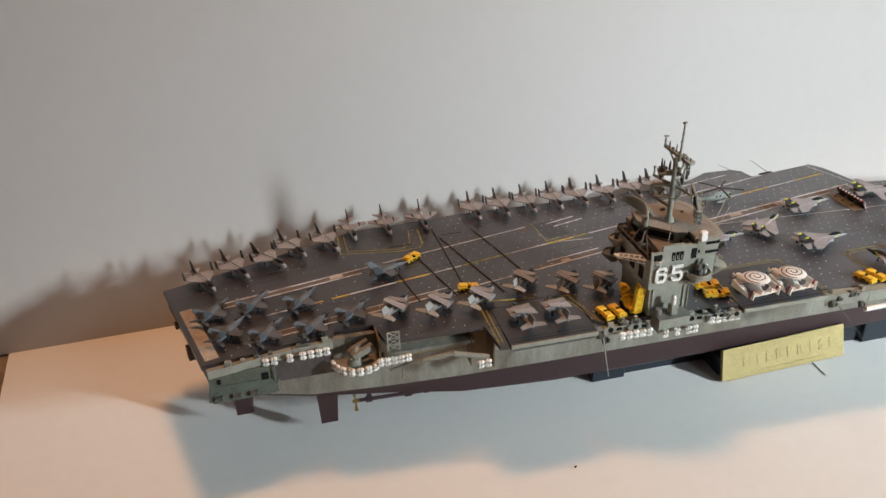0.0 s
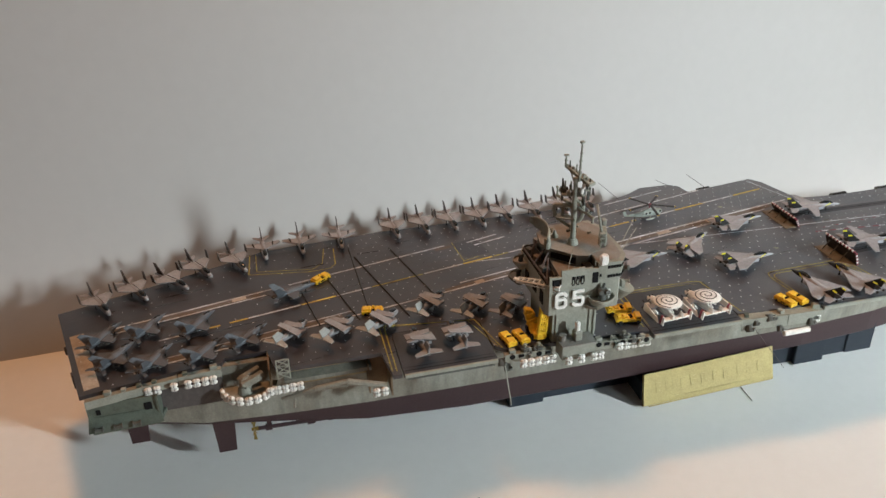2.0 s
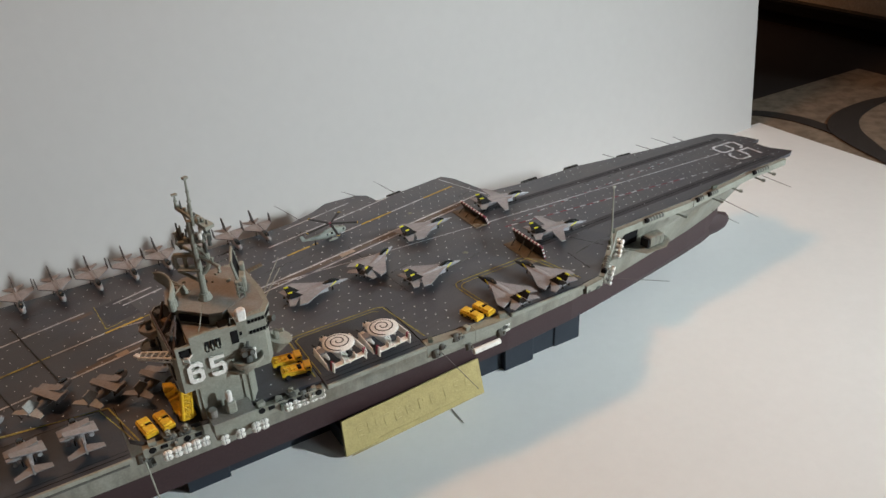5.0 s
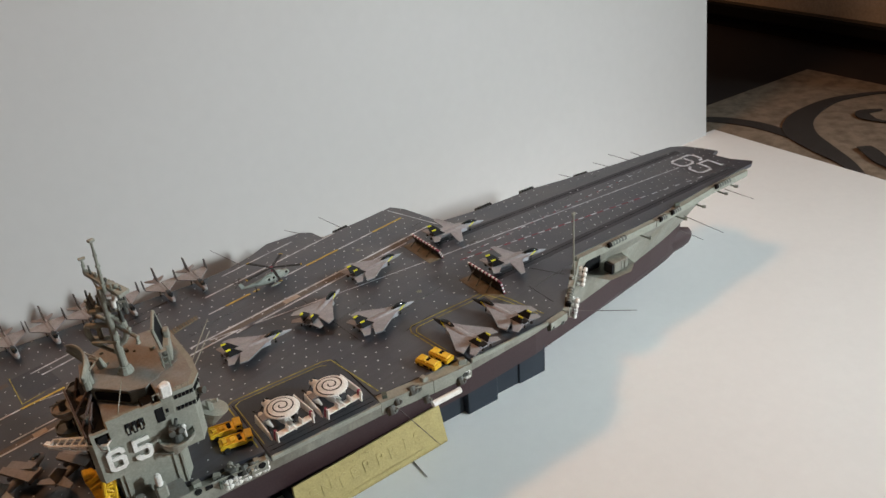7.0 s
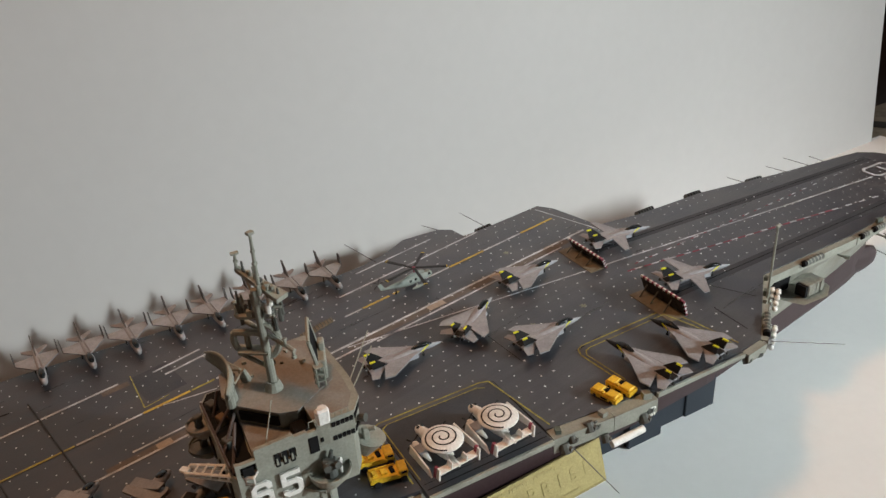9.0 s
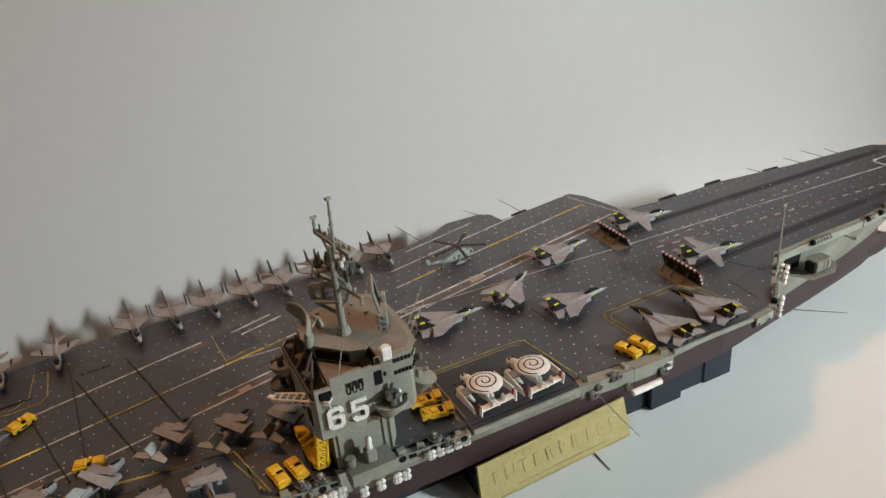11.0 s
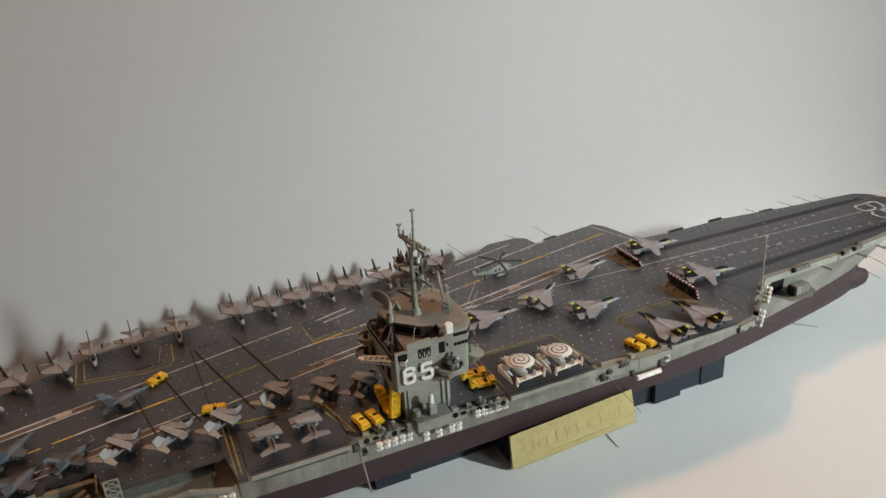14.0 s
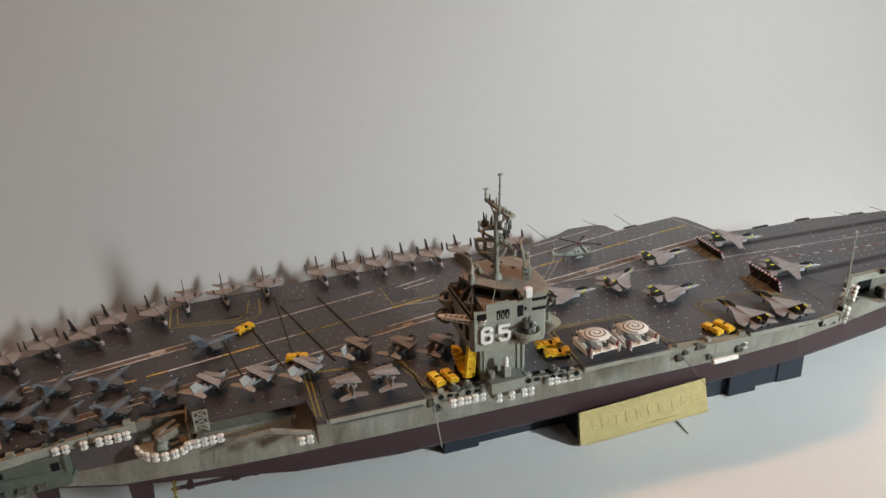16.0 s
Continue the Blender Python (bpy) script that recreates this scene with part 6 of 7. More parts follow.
sw = swing_wing_jet(False)
sw.scale = (0.96, 0.96, 0.96)
park(sw, [(-0.0378, -0.0231, 0), (0.0173, -0.0119, 33), (0.0765, 0.0139, 6), (0.0456, -0.0506, 4)])
park(swing_wing_jet(False, True), [(0.0717, -0.1020, 98), (0.1079, -0.0995, 100)])
park(swing_wing_jet(True), [(0.1590, 0.0215, -8), (0.1640, -0.0500, -10)])
park(folded_attack_jet(True), [(x, 0.0905, -86 + k) for x, k in ((-0.2263, 0), (-0.1995, 2), (-0.1730, 1), (-0.1462, 0), (-0.1212, 2), (-0.0930, 0), (-0.0646, -1), (-0.0401, 0))]
     + [(-0.4725, 0.0265, -62), (-0.4470, 0.0400, -58), (-0.4190, 0.0470, -49), (-0.3980, 0.0635, -59), (-0.3672, 0.0660, -67)])
park(folded_attack_jet(False), [(-0.3436, 0.0835, -86), (-0.3116, 0.0850, -86), (-0.2766, 0.0860, -90)])
bj = blue_jet()
bj.scale = (0.94, 0.94, 0.94)
park(bj, [(-0.3236, 0.0046, 22), (-0.4525, -0.0510, 55), (-0.4330, -0.0180, 55), (-0.4250, -0.0610, 55), (-0.3969, -0.0230, 52), (-0.3910, -0.0610, 48), (-0.3600, -0.0510, 46), (-0.4640, -0.0210, 56)])
park(patrol_jet(True), [(-0.3290, -0.0560, 50), (-0.2955, -0.0600, 46), (-0.2623, -0.0600, 44), (-0.2224, -0.0450, 45), (-0.1904, -0.0560, 44)])
park(patrol_jet(False), [(-0.1630, -0.0640, 44), (-0.2414, -0.0930, 97), (-0.2138, -0.0920, 95)])
park(radar_plane(), [(-0.0585, -0.1035, 95), (-0.0275, -0.1045, 95)])
helicopter()


# ---- deck vehicles ----
def tug():
    t = thing("tow_tractor", (0, 0, 0), 0, "small yellow model tow tractor on the flight deck", "model tractor", "yellow tow tractors")
    b = bm_new()
    prism(b, [(-0.0082, -0.0034), (-0.0076, -0.0038), (0.0074, -0.0038), (0.0082, -0.0030), (0.0082, 0.0030), (0.0074, 0.0038), (-0.0076, 0.0038), (-0.0082, 0.0034)], 0.0008, 0.0034)
    part("body", b, M_YELLOW, t)
    b = bm_new()
    box(b, (0.0048, 0, 0.0039), (0.0056, 0.0066, 0.0014), bev=0.0005)
    part("bonnet", b, M_YELLOW, t)
    b = bm_new()
    box(b, (-0.0042, 0.0003, 0.0041), (0.0064, 0.0058, 0.0016), bev=0.0005)
    part("rear_deck", b, M_YELLOW, t)
    b = bm_new()
    box(b, (0.0006, -0.0016, 0.0035), (0.0026, 0.0034, 0.0008), bev=0.0002)
    part("seat_well", b, M_DARK, t, "dark seat well")
    b = bm_new()
    box(b, (0.0007, 0.0022, 0.0042), (0.0018, 0.0020, 0.0018), bev=0.0003)
    part("seat", b, M_YELLOW, t)
    for y in (-0.0039, 0.0039):
        b = bm_new()
        box(b, (-0.0010, y, 0.0019), (0.0040, 0.0003, 0.0010))
        part("side_slot", b, M_DARK, t, "dark slot in the side")
    for x in (0.0050, -0.0052):
        for y in (0.0035, -0.0035):
            b = bm_new()
            tube(b, (x, y - 0.0005, 0.0011), (x, y + 0.0005, 0.0011), 0.0011, n=10)
            part("wheel", b, M_TYRE, t, "black rubber wheel")
    return t


park(tug(), [(-0.3003, 0.0228, 36), (-0.2670, -0.0376, -12), (-0.1790, -0.1025, 100), (-0.1690, -0.1020, 100), (0.0396, -0.1115, 106), (0.0502, -0.1108, 103)])

def crash_truck():
    """A long flat bed with rails and a cab at its forward end."""
    t = thing("crash_truck", (0, 0, 0), 0, "yellow model crash truck with a flat bed parked by the island", "model truck", "yellow crash trucks")
    b = bm_new()
    box(b, (-0.0012, 0, 0.0030), (0.0185, 0.0086, 0.0022), bev=0.0004)
    part("bed", b, M_YELLOW, t)
    b = bm_new()
    box(b, (0.0062, 0, 0.0050), (0.0048, 0.0082, 0.0030), bev=0.0007)
    cab = part("cab", b, M_YELLOW, t)
    for c, d in (((0.0085, 0, 0.0054), (0.0006, 0.0060, 0.0012)), ((0.0064, -0.0041, 0.0054), (0.0026, 0.0005, 0.0011)), ((0.0064, 0.0041, 0.0054), (0.0026, 0.0005, 0.0011))):
        b = bm_new()
        box(b, c, d)
        part("window", b, M_GLASS, cab, "dark cab window")
    for y in (-0.0039, 0.0039):
        b = bm_new()
        box(b, (-0.0034, y, 0.0045), (0.0130, 0.0007, 0.0011), bev=0.0002)
        part("side_board", b, M_YELLOW, t)
    for x, d in ((-0.0075, 0.0026), (-0.0030, 0.0032), (0.0012, 0.0022)):
        b = bm_new()
        box(b, (x, 0.0004, 0.0047), (d, 0.0040, 0.0014), rz=8, bev=0.0003)
        part("tank", b, M_YELLOW if x < 0 else M_DARK, t)
    for x in (0.0060, -0.0068):
        for y in (0.0042, -0.0042):
            b = bm_new()
            tube(b, (x, y - 0.0007, 0.0017), (x, y + 0.0007, 0.0017), 0.0017, n=12)
            part("wheel", b, M_TYRE, t, "black rubber wheel")
    return t


park(crash_truck(), [(-0.0850, -0.1022, -12), (-0.0862, -0.0890, -10)])


def deck_crane():
    c = thing("deck_crane", (-0.1560, -0.0985, DECK), 0, "yellow model crash crane with a folded lattice boom", "model crane")
    b = bm_new()
    box(b, (0, 0, 0.0034), (0.0095, 0.0190, 0.0034), bev=0.0006)
    box(b, (-0.0005, -0.0085, 0.0052), (0.0085, 0.0036, 0.0030), bev=0.0005)
    part("chassis", b, M_YELLOW, c)
    b = bm_new()
    box(b, (0.0012, 0.0050, 0.0070), (0.0060, 0.0070, 0.0050), bev=0.0007)
    part("engine_house", b, M_YELLOW, c)
    b = bm_new()      # stout arm leaning aft
    slab(b, [(-0.0050, -0.0020, 0.0040), (0.0000, -0.0035, 0.0040), (-0.0035, 0.0040, 0.0168), (-0.0075, 0.0048, 0.0178)], (0.0012, 0.0030, 0.0010))
    for k in (0.25, 0.55, 0.85):
        box(b, (-0.0018 - 0.0030 * k, 0.0005 + 0.0042 * k, 0.0048 + 0.0130 * k), (0.0072, 0.0062, 0.0030), ry=-16, bev=0.0004)
    arm = part("counter_arm", b, M_YELLOW, c, "stout yellow arm")
    b = bm_new()
    box(b, (-0.0052, 0.0046, 0.0186), (0.0056, 0.0056, 0.0030), ry=18, bev=0.0005)
    part("arm_head", b, M_YELLOW, arm)
    b = bm_new()      # lattice boom standing up
    low, high = Vector((-0.0008, -0.0105, 0.0040)), Vector((0.0030, -0.0072, 0.0250))
    for dx in (-0.0026, 0.0026):
        for dy in (-0.0016, 0.0016):
            o = Vector((dx, dy, 0))
            tube(b, low + o, high + o, 0.00085, n=6)
    for k in range(5):
        for dy in (-0.0016, 0.0016):
            p, q = low.lerp(high, k / 5), low.lerp(high, (k + 1) / 5)
            tube(b, p + Vector((-0.0026, dy, 0)), q + Vector((0.0026, dy, 0)), 0.00055, n=5)
            tube(b, p + Vector((0.0026, dy, 0)), q + Vector((-0.0026, dy, 0)), 0.00055, n=5)
        tube(b, low.lerp(high, k / 5) + Vector((-0.0026, -0.0016, 0)), low.lerp(high, k / 5) + Vector((0.0026, -0.0016, 0)), 0.0006, n=5)
    box(b, high + Vector((0, 0, 0.0006)), (0.0066, 0.0050, 0.0018), ry=8, bev=0.0003)
    part("lattice_boom", b, M_YELLOW, c, "yellow lattice boom")
    for y in (0.0060, -0.0060):
        for x in (0.0048, -0.0048):
            b = bm_new()
            tube(b, (x - 0.0010, y, 0.0022), (x + 0.0010, y, 0.0022), 0.0022, n=12)
            part("wheel", b, M_TYRE, c, "black rubber wheel")


deck_crane()


# ---- the ship's sides ----
def raft(x, y, z, along=0.0):
    """A white life raft canister, its axis across the ship unless turned."""
    b = bm_new()
    spindle(b, [(-0.0026, 0, 0, 0.0005, 0.0005), (-0.0022, 0, 0, 0.0011, 0.0011), (-0.0012, 0, 0, 0.0017, 0.0017), (0.0012, 0, 0, 0.0017, 0.0017), (0.0022, 0, 0, 0.0011, 0.0011), (0.0026, 0, 0, 0.0005, 0.0005)], 10)
    ob = part("life_raft", b, M_WHITE, ship, "white life raft canister")
    ob.matrix_basis = pose(x, y, z, 0, 0, along)
    b = bm_new()
    tube(b, (-0.00014, 0, 0), (0.00014, 0, 0), 0.00178, n=10)
    part("strap", b, M_GEAR, ob, "dark strap round the middle")
    return ob


def rafts():
    first = None
    spots = []
    for x0, n, y0, z0 in ((-0.1735, 5, -0.1225, 0.1026), (-0.1000, 5, -0.1212, 0.1024)):
        for i in range(n):
            for k in (0, 1):
                spots.append((x0 + i * 0.0054, y0, z0 - k * 0.0036, 0))
    for x in (-0.1420, -0.1325, -0.1232, -0.1180):
        for k in (0, 1):
            spots.append((x, -0.1282, 0.1028 - k * 0.0036, 0))
    for x in (-0.4294, -0.4235, -0.4123, -0.4030, -0.3973, -0.3916, -0.3860):
        for k in (0, 1):
            spots.append((x, -0.0850, 0.1042 - k * 0.0035 + (x + 0.41) * 0.03, 0))
    for i in range(8):
        a = math.radians(192 + i * 19)
        for k in (0, 1):
            spots.append((-0.3635 + 0.0190 * math.cos(a), -0.0790 + 0.0175 * math.sin(a), 0.0905 - k * 0.0035, math.degrees(a) - 90))
    for i in range(5):
        for k in (0, 1):
            spots.append((-0.3490 + i * 0.0052, -0.0950 + i * 0.0002, 0.0945 - k * 0.0036, 0))
    for i in (0, 1):
        for k in (0, 1):
            spots.append((-0.2765 + i * 0.0058, -0.1060, 0.0865 - k * 0.0037, 0))
    for x, y, z in ((0.0595, -0.1255, 0.1010), (0.0595, -0.1255, 0.0970)):
        spots.append((x, y, z, 0))
    for x0, y0, z0 in ((0.1955, -0.0850, 0.0935), (0.1615, -0.1120, 0.0930)):
        for k in range(4):
            for j in (0, 1):
                spots.append((x0 + k * 0.0022 + j * 0.0012, y0 + k * 0.0014 - j * 0.0036, z0 + k * 0.0028, 40))
    for x, y, z, a in spots:
        if first is None:
            first = raft(x, y, z, a)
        else:
            copy_thing(first, pose(x, y, z, 0, 0, a))


rafts()


def catwalk(x0, y0, x1, y1, z=0.1045, w=0.0060, low=0.0048, high=0.0016):
    """A gallery with a floor, an outer wall and posts."""
    d = Vector((x1 - x0, y1 - y0, 0))
    k = d.length
    ang = math.degrees(math.atan2(d.y, d.x))
    b = bm_new()
    m = pose((x0 + x1) / 2, (y0 + y1) / 2, z, 0, 0, ang)
    for c, s in (((0, -w / 2, -0.0004), (k, w, 0.0008)), ((0, -w, (high - low) / 2), (k, 0.0007, high + low))):
        bmesh.ops.create_cube(b, size=1.0, matrix=m @ pose(*c) @ Matrix.Diagonal((*s, 1)))
    cw = part("catwalk", b, M_GREY, ship, "pale grey catwalk below the deck edge")
    rng = random.Random(int(abs(x0) * 10000))
    n = max(2, int(k / 0.009))
    for i in range(n):
        if rng.random() < (0.45 if x0 < 0.2 else 0.85):
            continue
        b = bm_new()
        s = rng.uniform(0.0022, 0.0042)
        bmesh.ops.create_cube(b, size=1.0, matrix=m @ pose(-k / 2 + (i + 0.5) * k / n, -w * 0.5, s * 0.5, 0, 0, rng.uniform(-20, 20)) @ Matrix.Diagonal((s * 1.2, w * 0.5, s, 1)))
        part("locker", b, M_GREY if rng.random() < 0.6 else M_GREEN, cw)


for a in ((-0.1850, -0.1105, -0.1505, -0.1125), (-0.1205, -0.1130, -0.0765, -0.1170), (-0.0022, -0.1150, 0.0340, -0.1180, 0.1063, 0.0075, 0.0095, 0.0), (0.0340, -0.1180, 0.0625, -0.1190, 0.1063, 0.0075, 0.0095, 0.0), (0.1300, -0.1215, 0.1470, -0.1190, 0.1062, 0.0045, 0.0060, 0.0), (0.1475, -0.1185, 0.2050, -0.0690, 0.1060, 0.0045, 0.0060, 0.0),
          (0.2060, -0.0690, 0.2970, -0.0660, 0.1060, 0.0045, 0.0060, 0.0), (0.2980, -0.0660, 0.3790, -0.0560, 0.1060, 0.0045, 0.0060, 0.0), (-0.4700, -0.0850, -0.4110, -0.0740), (-0.4100, -0.0735, -0.3810, -0.0715), (0.3800, -0.0560, 0.4360, -0.0530, 0.1060, 0.0040, 0.0060, 0.0)):
    catwalk(*a)


def gallery_fittings():
    """Dark ports, half round gun tubs and brackets along the starboard galleries beside the island."""
    for x0, x1, ya, yb in ((-0.1835, -0.1510, -0.1166, -0.1184), (-0.1190, -0.0775, -0.1192, -0.1230)):
        rng = random.Random(int(-x0 * 1e4))
        n = int((x1 - x0) / 0.0058)
        for i in range(n):
            k = (i + 0.5) / n
            x, y = x0 + (x1 - x0) * k, ya + (yb - ya) * k
            kind = i % 3
            b = bm_new()
            if kind == 0:
                tube(b, (x, y - 0.0006, 0.1040), (x, y + 0.0010, 0.1040), 0.0021, n=14)
                part("round_port", b, M_DARK, ship, "dark round port in the gallery")
            elif kind == 1:
                box(b, (x, y - 0.0004, 0.1042), (0.0040, 0.0012, 0.0026), bev=0.0003)
                part("gallery_opening", b, M_DARK, ship, "dark opening in the gallery")
            else:
                prism(b, [(x - 0.0008, y), (x + 0.0008, y), (x + 0.0008, y - 0.0030), (x - 0.0008, y - 0.0030)], 0.0995, 0.1052, [(x - 0.0008, y), (x + 0.0008, y), (x + 0.0008, y - 0.0008), (x - 0.0008, y - 0.0008)])
                part("bracket", b, M_GREEN if rng.random() < 0.5 else M_GREY, ship, "grey green gusset bracket")
    for x, y in ((-0.1700, -0.1135), (-0.0960, -0.1175), (-0.1600, -0.1142)):
        b = bm_new()
        tube(b, (x, y, 0.1050), (x, y, 0.1082), 0.0032, 0.0034, 14)
        tub = part("gallery_tub", b, M_GEAR, ship, "dark grey gun tub on the gallery")
        b = bm_new()
        box(b, (x, y, 0.1096), (0.0030, 0.0022, 0.0030), rz=30, bev=0.0004)
        tube(b, (x, y - 0.001, 0.1102), (x + 0.0012, y - 0.0052, 0.1112), 0.0005, n=6)
        part("gun", b, M_GREY, tub)


gallery_fittings()


def rod(name, p, q, r=0.00035, label="thin whip aerial"):
    b = bm_new()
    tube(b, p, q, r, r * 0.6, 6)
    return part(name, b, M_ROD, ship, label)


def aerials():
    for p, q in (((0.1860, -0.0900, 0.0960), (0.1815, -0.0935, 0.1600)),):
        b = bm_new()
        tube(b, p, q, 0.0008, 0.0006, 8)
        box(b, (q[0], q[1], q[2]), (0.0030, 0.0014, 0.0022), bev=0.0003)
        part("signal_mast", b, M_GREY, ship, "thin pale signal mast at the deck edge")
    for p, q in (((0.1590, -0.1180, 0.1000), (0.2080, -0.1330, 0.0870)), ((0.0070, -0.1230, 0.0985), (0.0240, -0.1430, 0.0720)),
                 ((0.4064, -0.0560, 0.0960), (0.4271, -0.0740, 0.0850)), ((0.3471, -0.0592, 0.0900), (0.3780, -0.0795, 0.0700)), ((0.3466, -0.0516, 0.0750), (0.3698, -0.0655, 0.0600)),
                 ((0.3140, 0.0400, 0.1040), (0.3080, 0.0600, 0.1045)), ((0.3570, 0.0360, 0.1040), (0.3510, 0.0575, 0.1045)), ((0.3820, 0.0335, 0.1040), (0.3770, 0.0620, 0.1045)), ((0.3980, 0.0330, 0.1040), (0.3970, 0.0510, 0.1045)),
                 ((0.0930, 0.0990, 0.1070), (0.0780, 0.1120, 0.1180)), ((-0.0010, 0.0980, 0.1070), (-0.0200, 0.1060, 0.1240)), ((0.0600, 0.1160, 0.1070), (0.0500, 0.1230, 0.1110))):
        rod("whip_aerial", p, q)
    b = bm_new()
    tube(b, (-0.1855, -0.1150, 0.1000), (-0.1840, -0.1275, 0.0700), 0.0006, 0.0004, 6)
    part("whip_aerial", b, M_GREY, ship, "pale whip aerial hanging outboard")


aerials()


def stern_quarter():
    # open sponson at the stern
    b = bm_new()
    prism(b, [(-0.4690, -0.0905), (-0.4250, -0.0890), (-0.4200, -0.0700), (-0.4690, -0.0700)], 0.0775, 0.0805)
    sp = part("stern_sponson", b, M_GREEN, ship, "green-grey open stern gallery with mooring gear")
    for c, s in (((-0.4470, -0.0868, 0.0900), (0.0440, 0.0012, 0.0200)), ((-0.4690, -0.0800, 0.0910), (0.0012, 0.0190, 0.0220)), ((-0.4245, -0.0800, 0.0900), (0.0012, 0.0180, 0.0210))):
        b = bm_new()
        box(b, c, s)
        part("bulkhead", b, M_GREEN, sp)
    rng = random.Random(8)
    for i in range(8):
        b = bm_new()
        x = -0.4645 + i * 0.0052
        box(b, (x, -0.0888, 0.0820), (0.0026, 0.0022, rng.uniform(0.0025, 0.0050)), rz=rng.uniform(-20, 20), bev=0.0003)
        part("bollard", b, M_GEAR, sp)
    b = bm_new()      # the lower wall slopes out to a thick ledge
    slab(b, [(-0.4700, -0.0876, 0.0900), (-0.4240, -0.0872, 0.0900), (-0.4225, -0.0905, 0.0800), (-0.4715, -0.0915, 0.0800)], (0, 0.0010, 0))
    part("sloping_wall", b, M_GREEN, sp)
    for x, w, h, z in ((-0.4310, 0.0050, 0.0060, 0.0925), (-0.4630, 0.0030, 0.0040, 0.0935)):
        b = bm_new()
        box(b, (x, -0.0876, z), (w, 0.0010, h), bev=0.0003)
        part("doorway", b, M_DARK, sp, "dark doorway")
    for x in (-0.4645, -0.4520, -0.4400):      # mooring winches: a drum between two cheeks
        b = bm_new()
        tube(b, (x - 0.0022, -0.0915, 0.0822), (x + 0.0022, -0.0915, 0.0826), 0.0013, n=10)
        for dx in (-0.0024, 0.0024):
            tube(b, (x + dx - 0.0003, -0.0915, 0.0824), (x + dx + 0.0003, -0.0915, 0.0824), 0.0021, n=10)
        part("winch", b, M_GEAR, sp, "dark mooring winch")
    for x in (-0.4680, -0.4255):
        b = bm_new()
        box(b, (x, -0.0878, 0.0900), (0.0010, 0.0014, 0.0200))
        part("frame_rib", b, M_GREEN, sp)
    # dark skirt round the stern
    b = bm_new()
    prism(b, [(-0.4700, -0.0840), (-0.4610, -0.0820), (-0.4900, 0.0300), (-0.5030, 0.0270)], 0.0915, DECK - 0.0034)
    part("stern_skirt", b, M_ROD, ship, "dark brown stern edge under the deck")
    for y, z, w, h in ((-0.0460, 0.0945, 0.0060, 0.0120), (-0.0120, 0.0985, 0.0045, 0.0055)):
        b = bm_new()
        x = -0.4700 - (y + 0.0840) * 0.287 - 0.0022
        box(b, (x, y, z), (0.0050, w, h), rz=16, bev=0.0006)
        part("stern_box", b, M_ROD, ship, "dark brown box hung under the stern edge")
    # solid dark box for the shade of the open bay forward of it
    b = bm_new()
    box(b, (-0.4030, -0.0742, 0.0890), (0.0430, 0.0040, 0.0230))
    part("open_bay", b, M_FIN, ship, "dark box standing for the shaded open gallery bay")
    # round weapon platform
    b = bm_new()
    pts = [(-0.3635 + 0.0200 * math.cos(math.radians(a)), -0.0760 + 0.0180 * math.sin(math.radians(a))) for a in range(180, 361, 15)]
    foot = [(-0.3635 + (x + 0.3635) * 0.6, -0.0690 + (y + 0.0690) * 0.45) for x, y in pts]
    prism(b, pts, 0.0820, 0.0880, foot)
    wp = part("weapon_platform", b, M_HULL, ship, "round weapon platform")
    b = bm_new()
    tube(b, (-0.3665, -0.0840, 0.0880), (-0.3665, -0.0840, 0.0935), 0.0055, 0.0042, 14)
    mount = part("launcher_mount", b, M_GREY, wp)
    for dy in (-0.0034, 0.0034):      # twin launcher arms with a hood between them
        b = bm_new()
        m = pose(-0.3630, -0.0825, 0.0965, 0, -12, 22) @ pose(0.0030, dy, 0.0010)
        bmesh.ops.create_cube(b, size=1.0, matrix=m @ Matrix.Diagonal((0.0150, 0.0042, 0.0054, 1)))
        bmesh.ops.create_cube(b, size=1.0, matrix=m @ pose(-0.0080, 0, 0.0004) @ Matrix.Diagonal((0.0030, 0.0034, 0.0040, 1)))
        bmesh.ops.bevel(b, geom=list(b.edges), offset=0.0005, segments=1, affect="EDGES")
        part("box_launcher", b, M_HULL, mount, "weathered grey box launcher")
    b = bm_new()
    spindle(b, [(-0.3700, -0.0855, 0.0960, 0.0008, 0.0010), (-0.3685, -0.0850, 0.0965, 0.0028, 0.0034), (-0.3640, -0.0835, 0.0985, 0.0024, 0.0030), (-0.3610, -0.0825, 0.0990, 0.0010, 0.0012)], 10)
    part("launcher_hood", b, M_HULL, mount, "", True)
    b = bm_new()
    box(b, (-0.3480, -0.0760, 0.0975), (0.0012, 0.0260, 0.0190))
    part("bulkhead", b, M_OCHRE, wp)
    b = bm_new()
    box(b, (-0.3640, -0.0668, 0.0950), (0.0310, 0.0012, 0.0170))
    part("bulkhead", b, M_OCHRE, wp)
    # lattice tower against the deck edge
    b = bm_new()
    x0, x1, y, z0, z1 = -0.3425, -0.3340, -0.0935, 0.1005, 0.1165
    for x in (x0, x1):
        box(b, (x, y, (z0 + z1) / 2), (0.0010, 0.0010, z1 - z0))
    for k in range(3):
        za, zb = z0 + (z1 - z0) * k / 3, z0 + (z1 - z0) * (k + 1) / 3
        tube(b, (x0, y, za), (x1, y, zb), 0.0004, n=5)
        tube(b, (x1, y, za), (x0, y, zb), 0.0004, n=5)
        tube(b, (x0, y, zb), (x1, y, zb), 0.0005, n=5)
    part("lattice_panel", b, M_GREY, ship, "grey lattice panel at the deck edge")
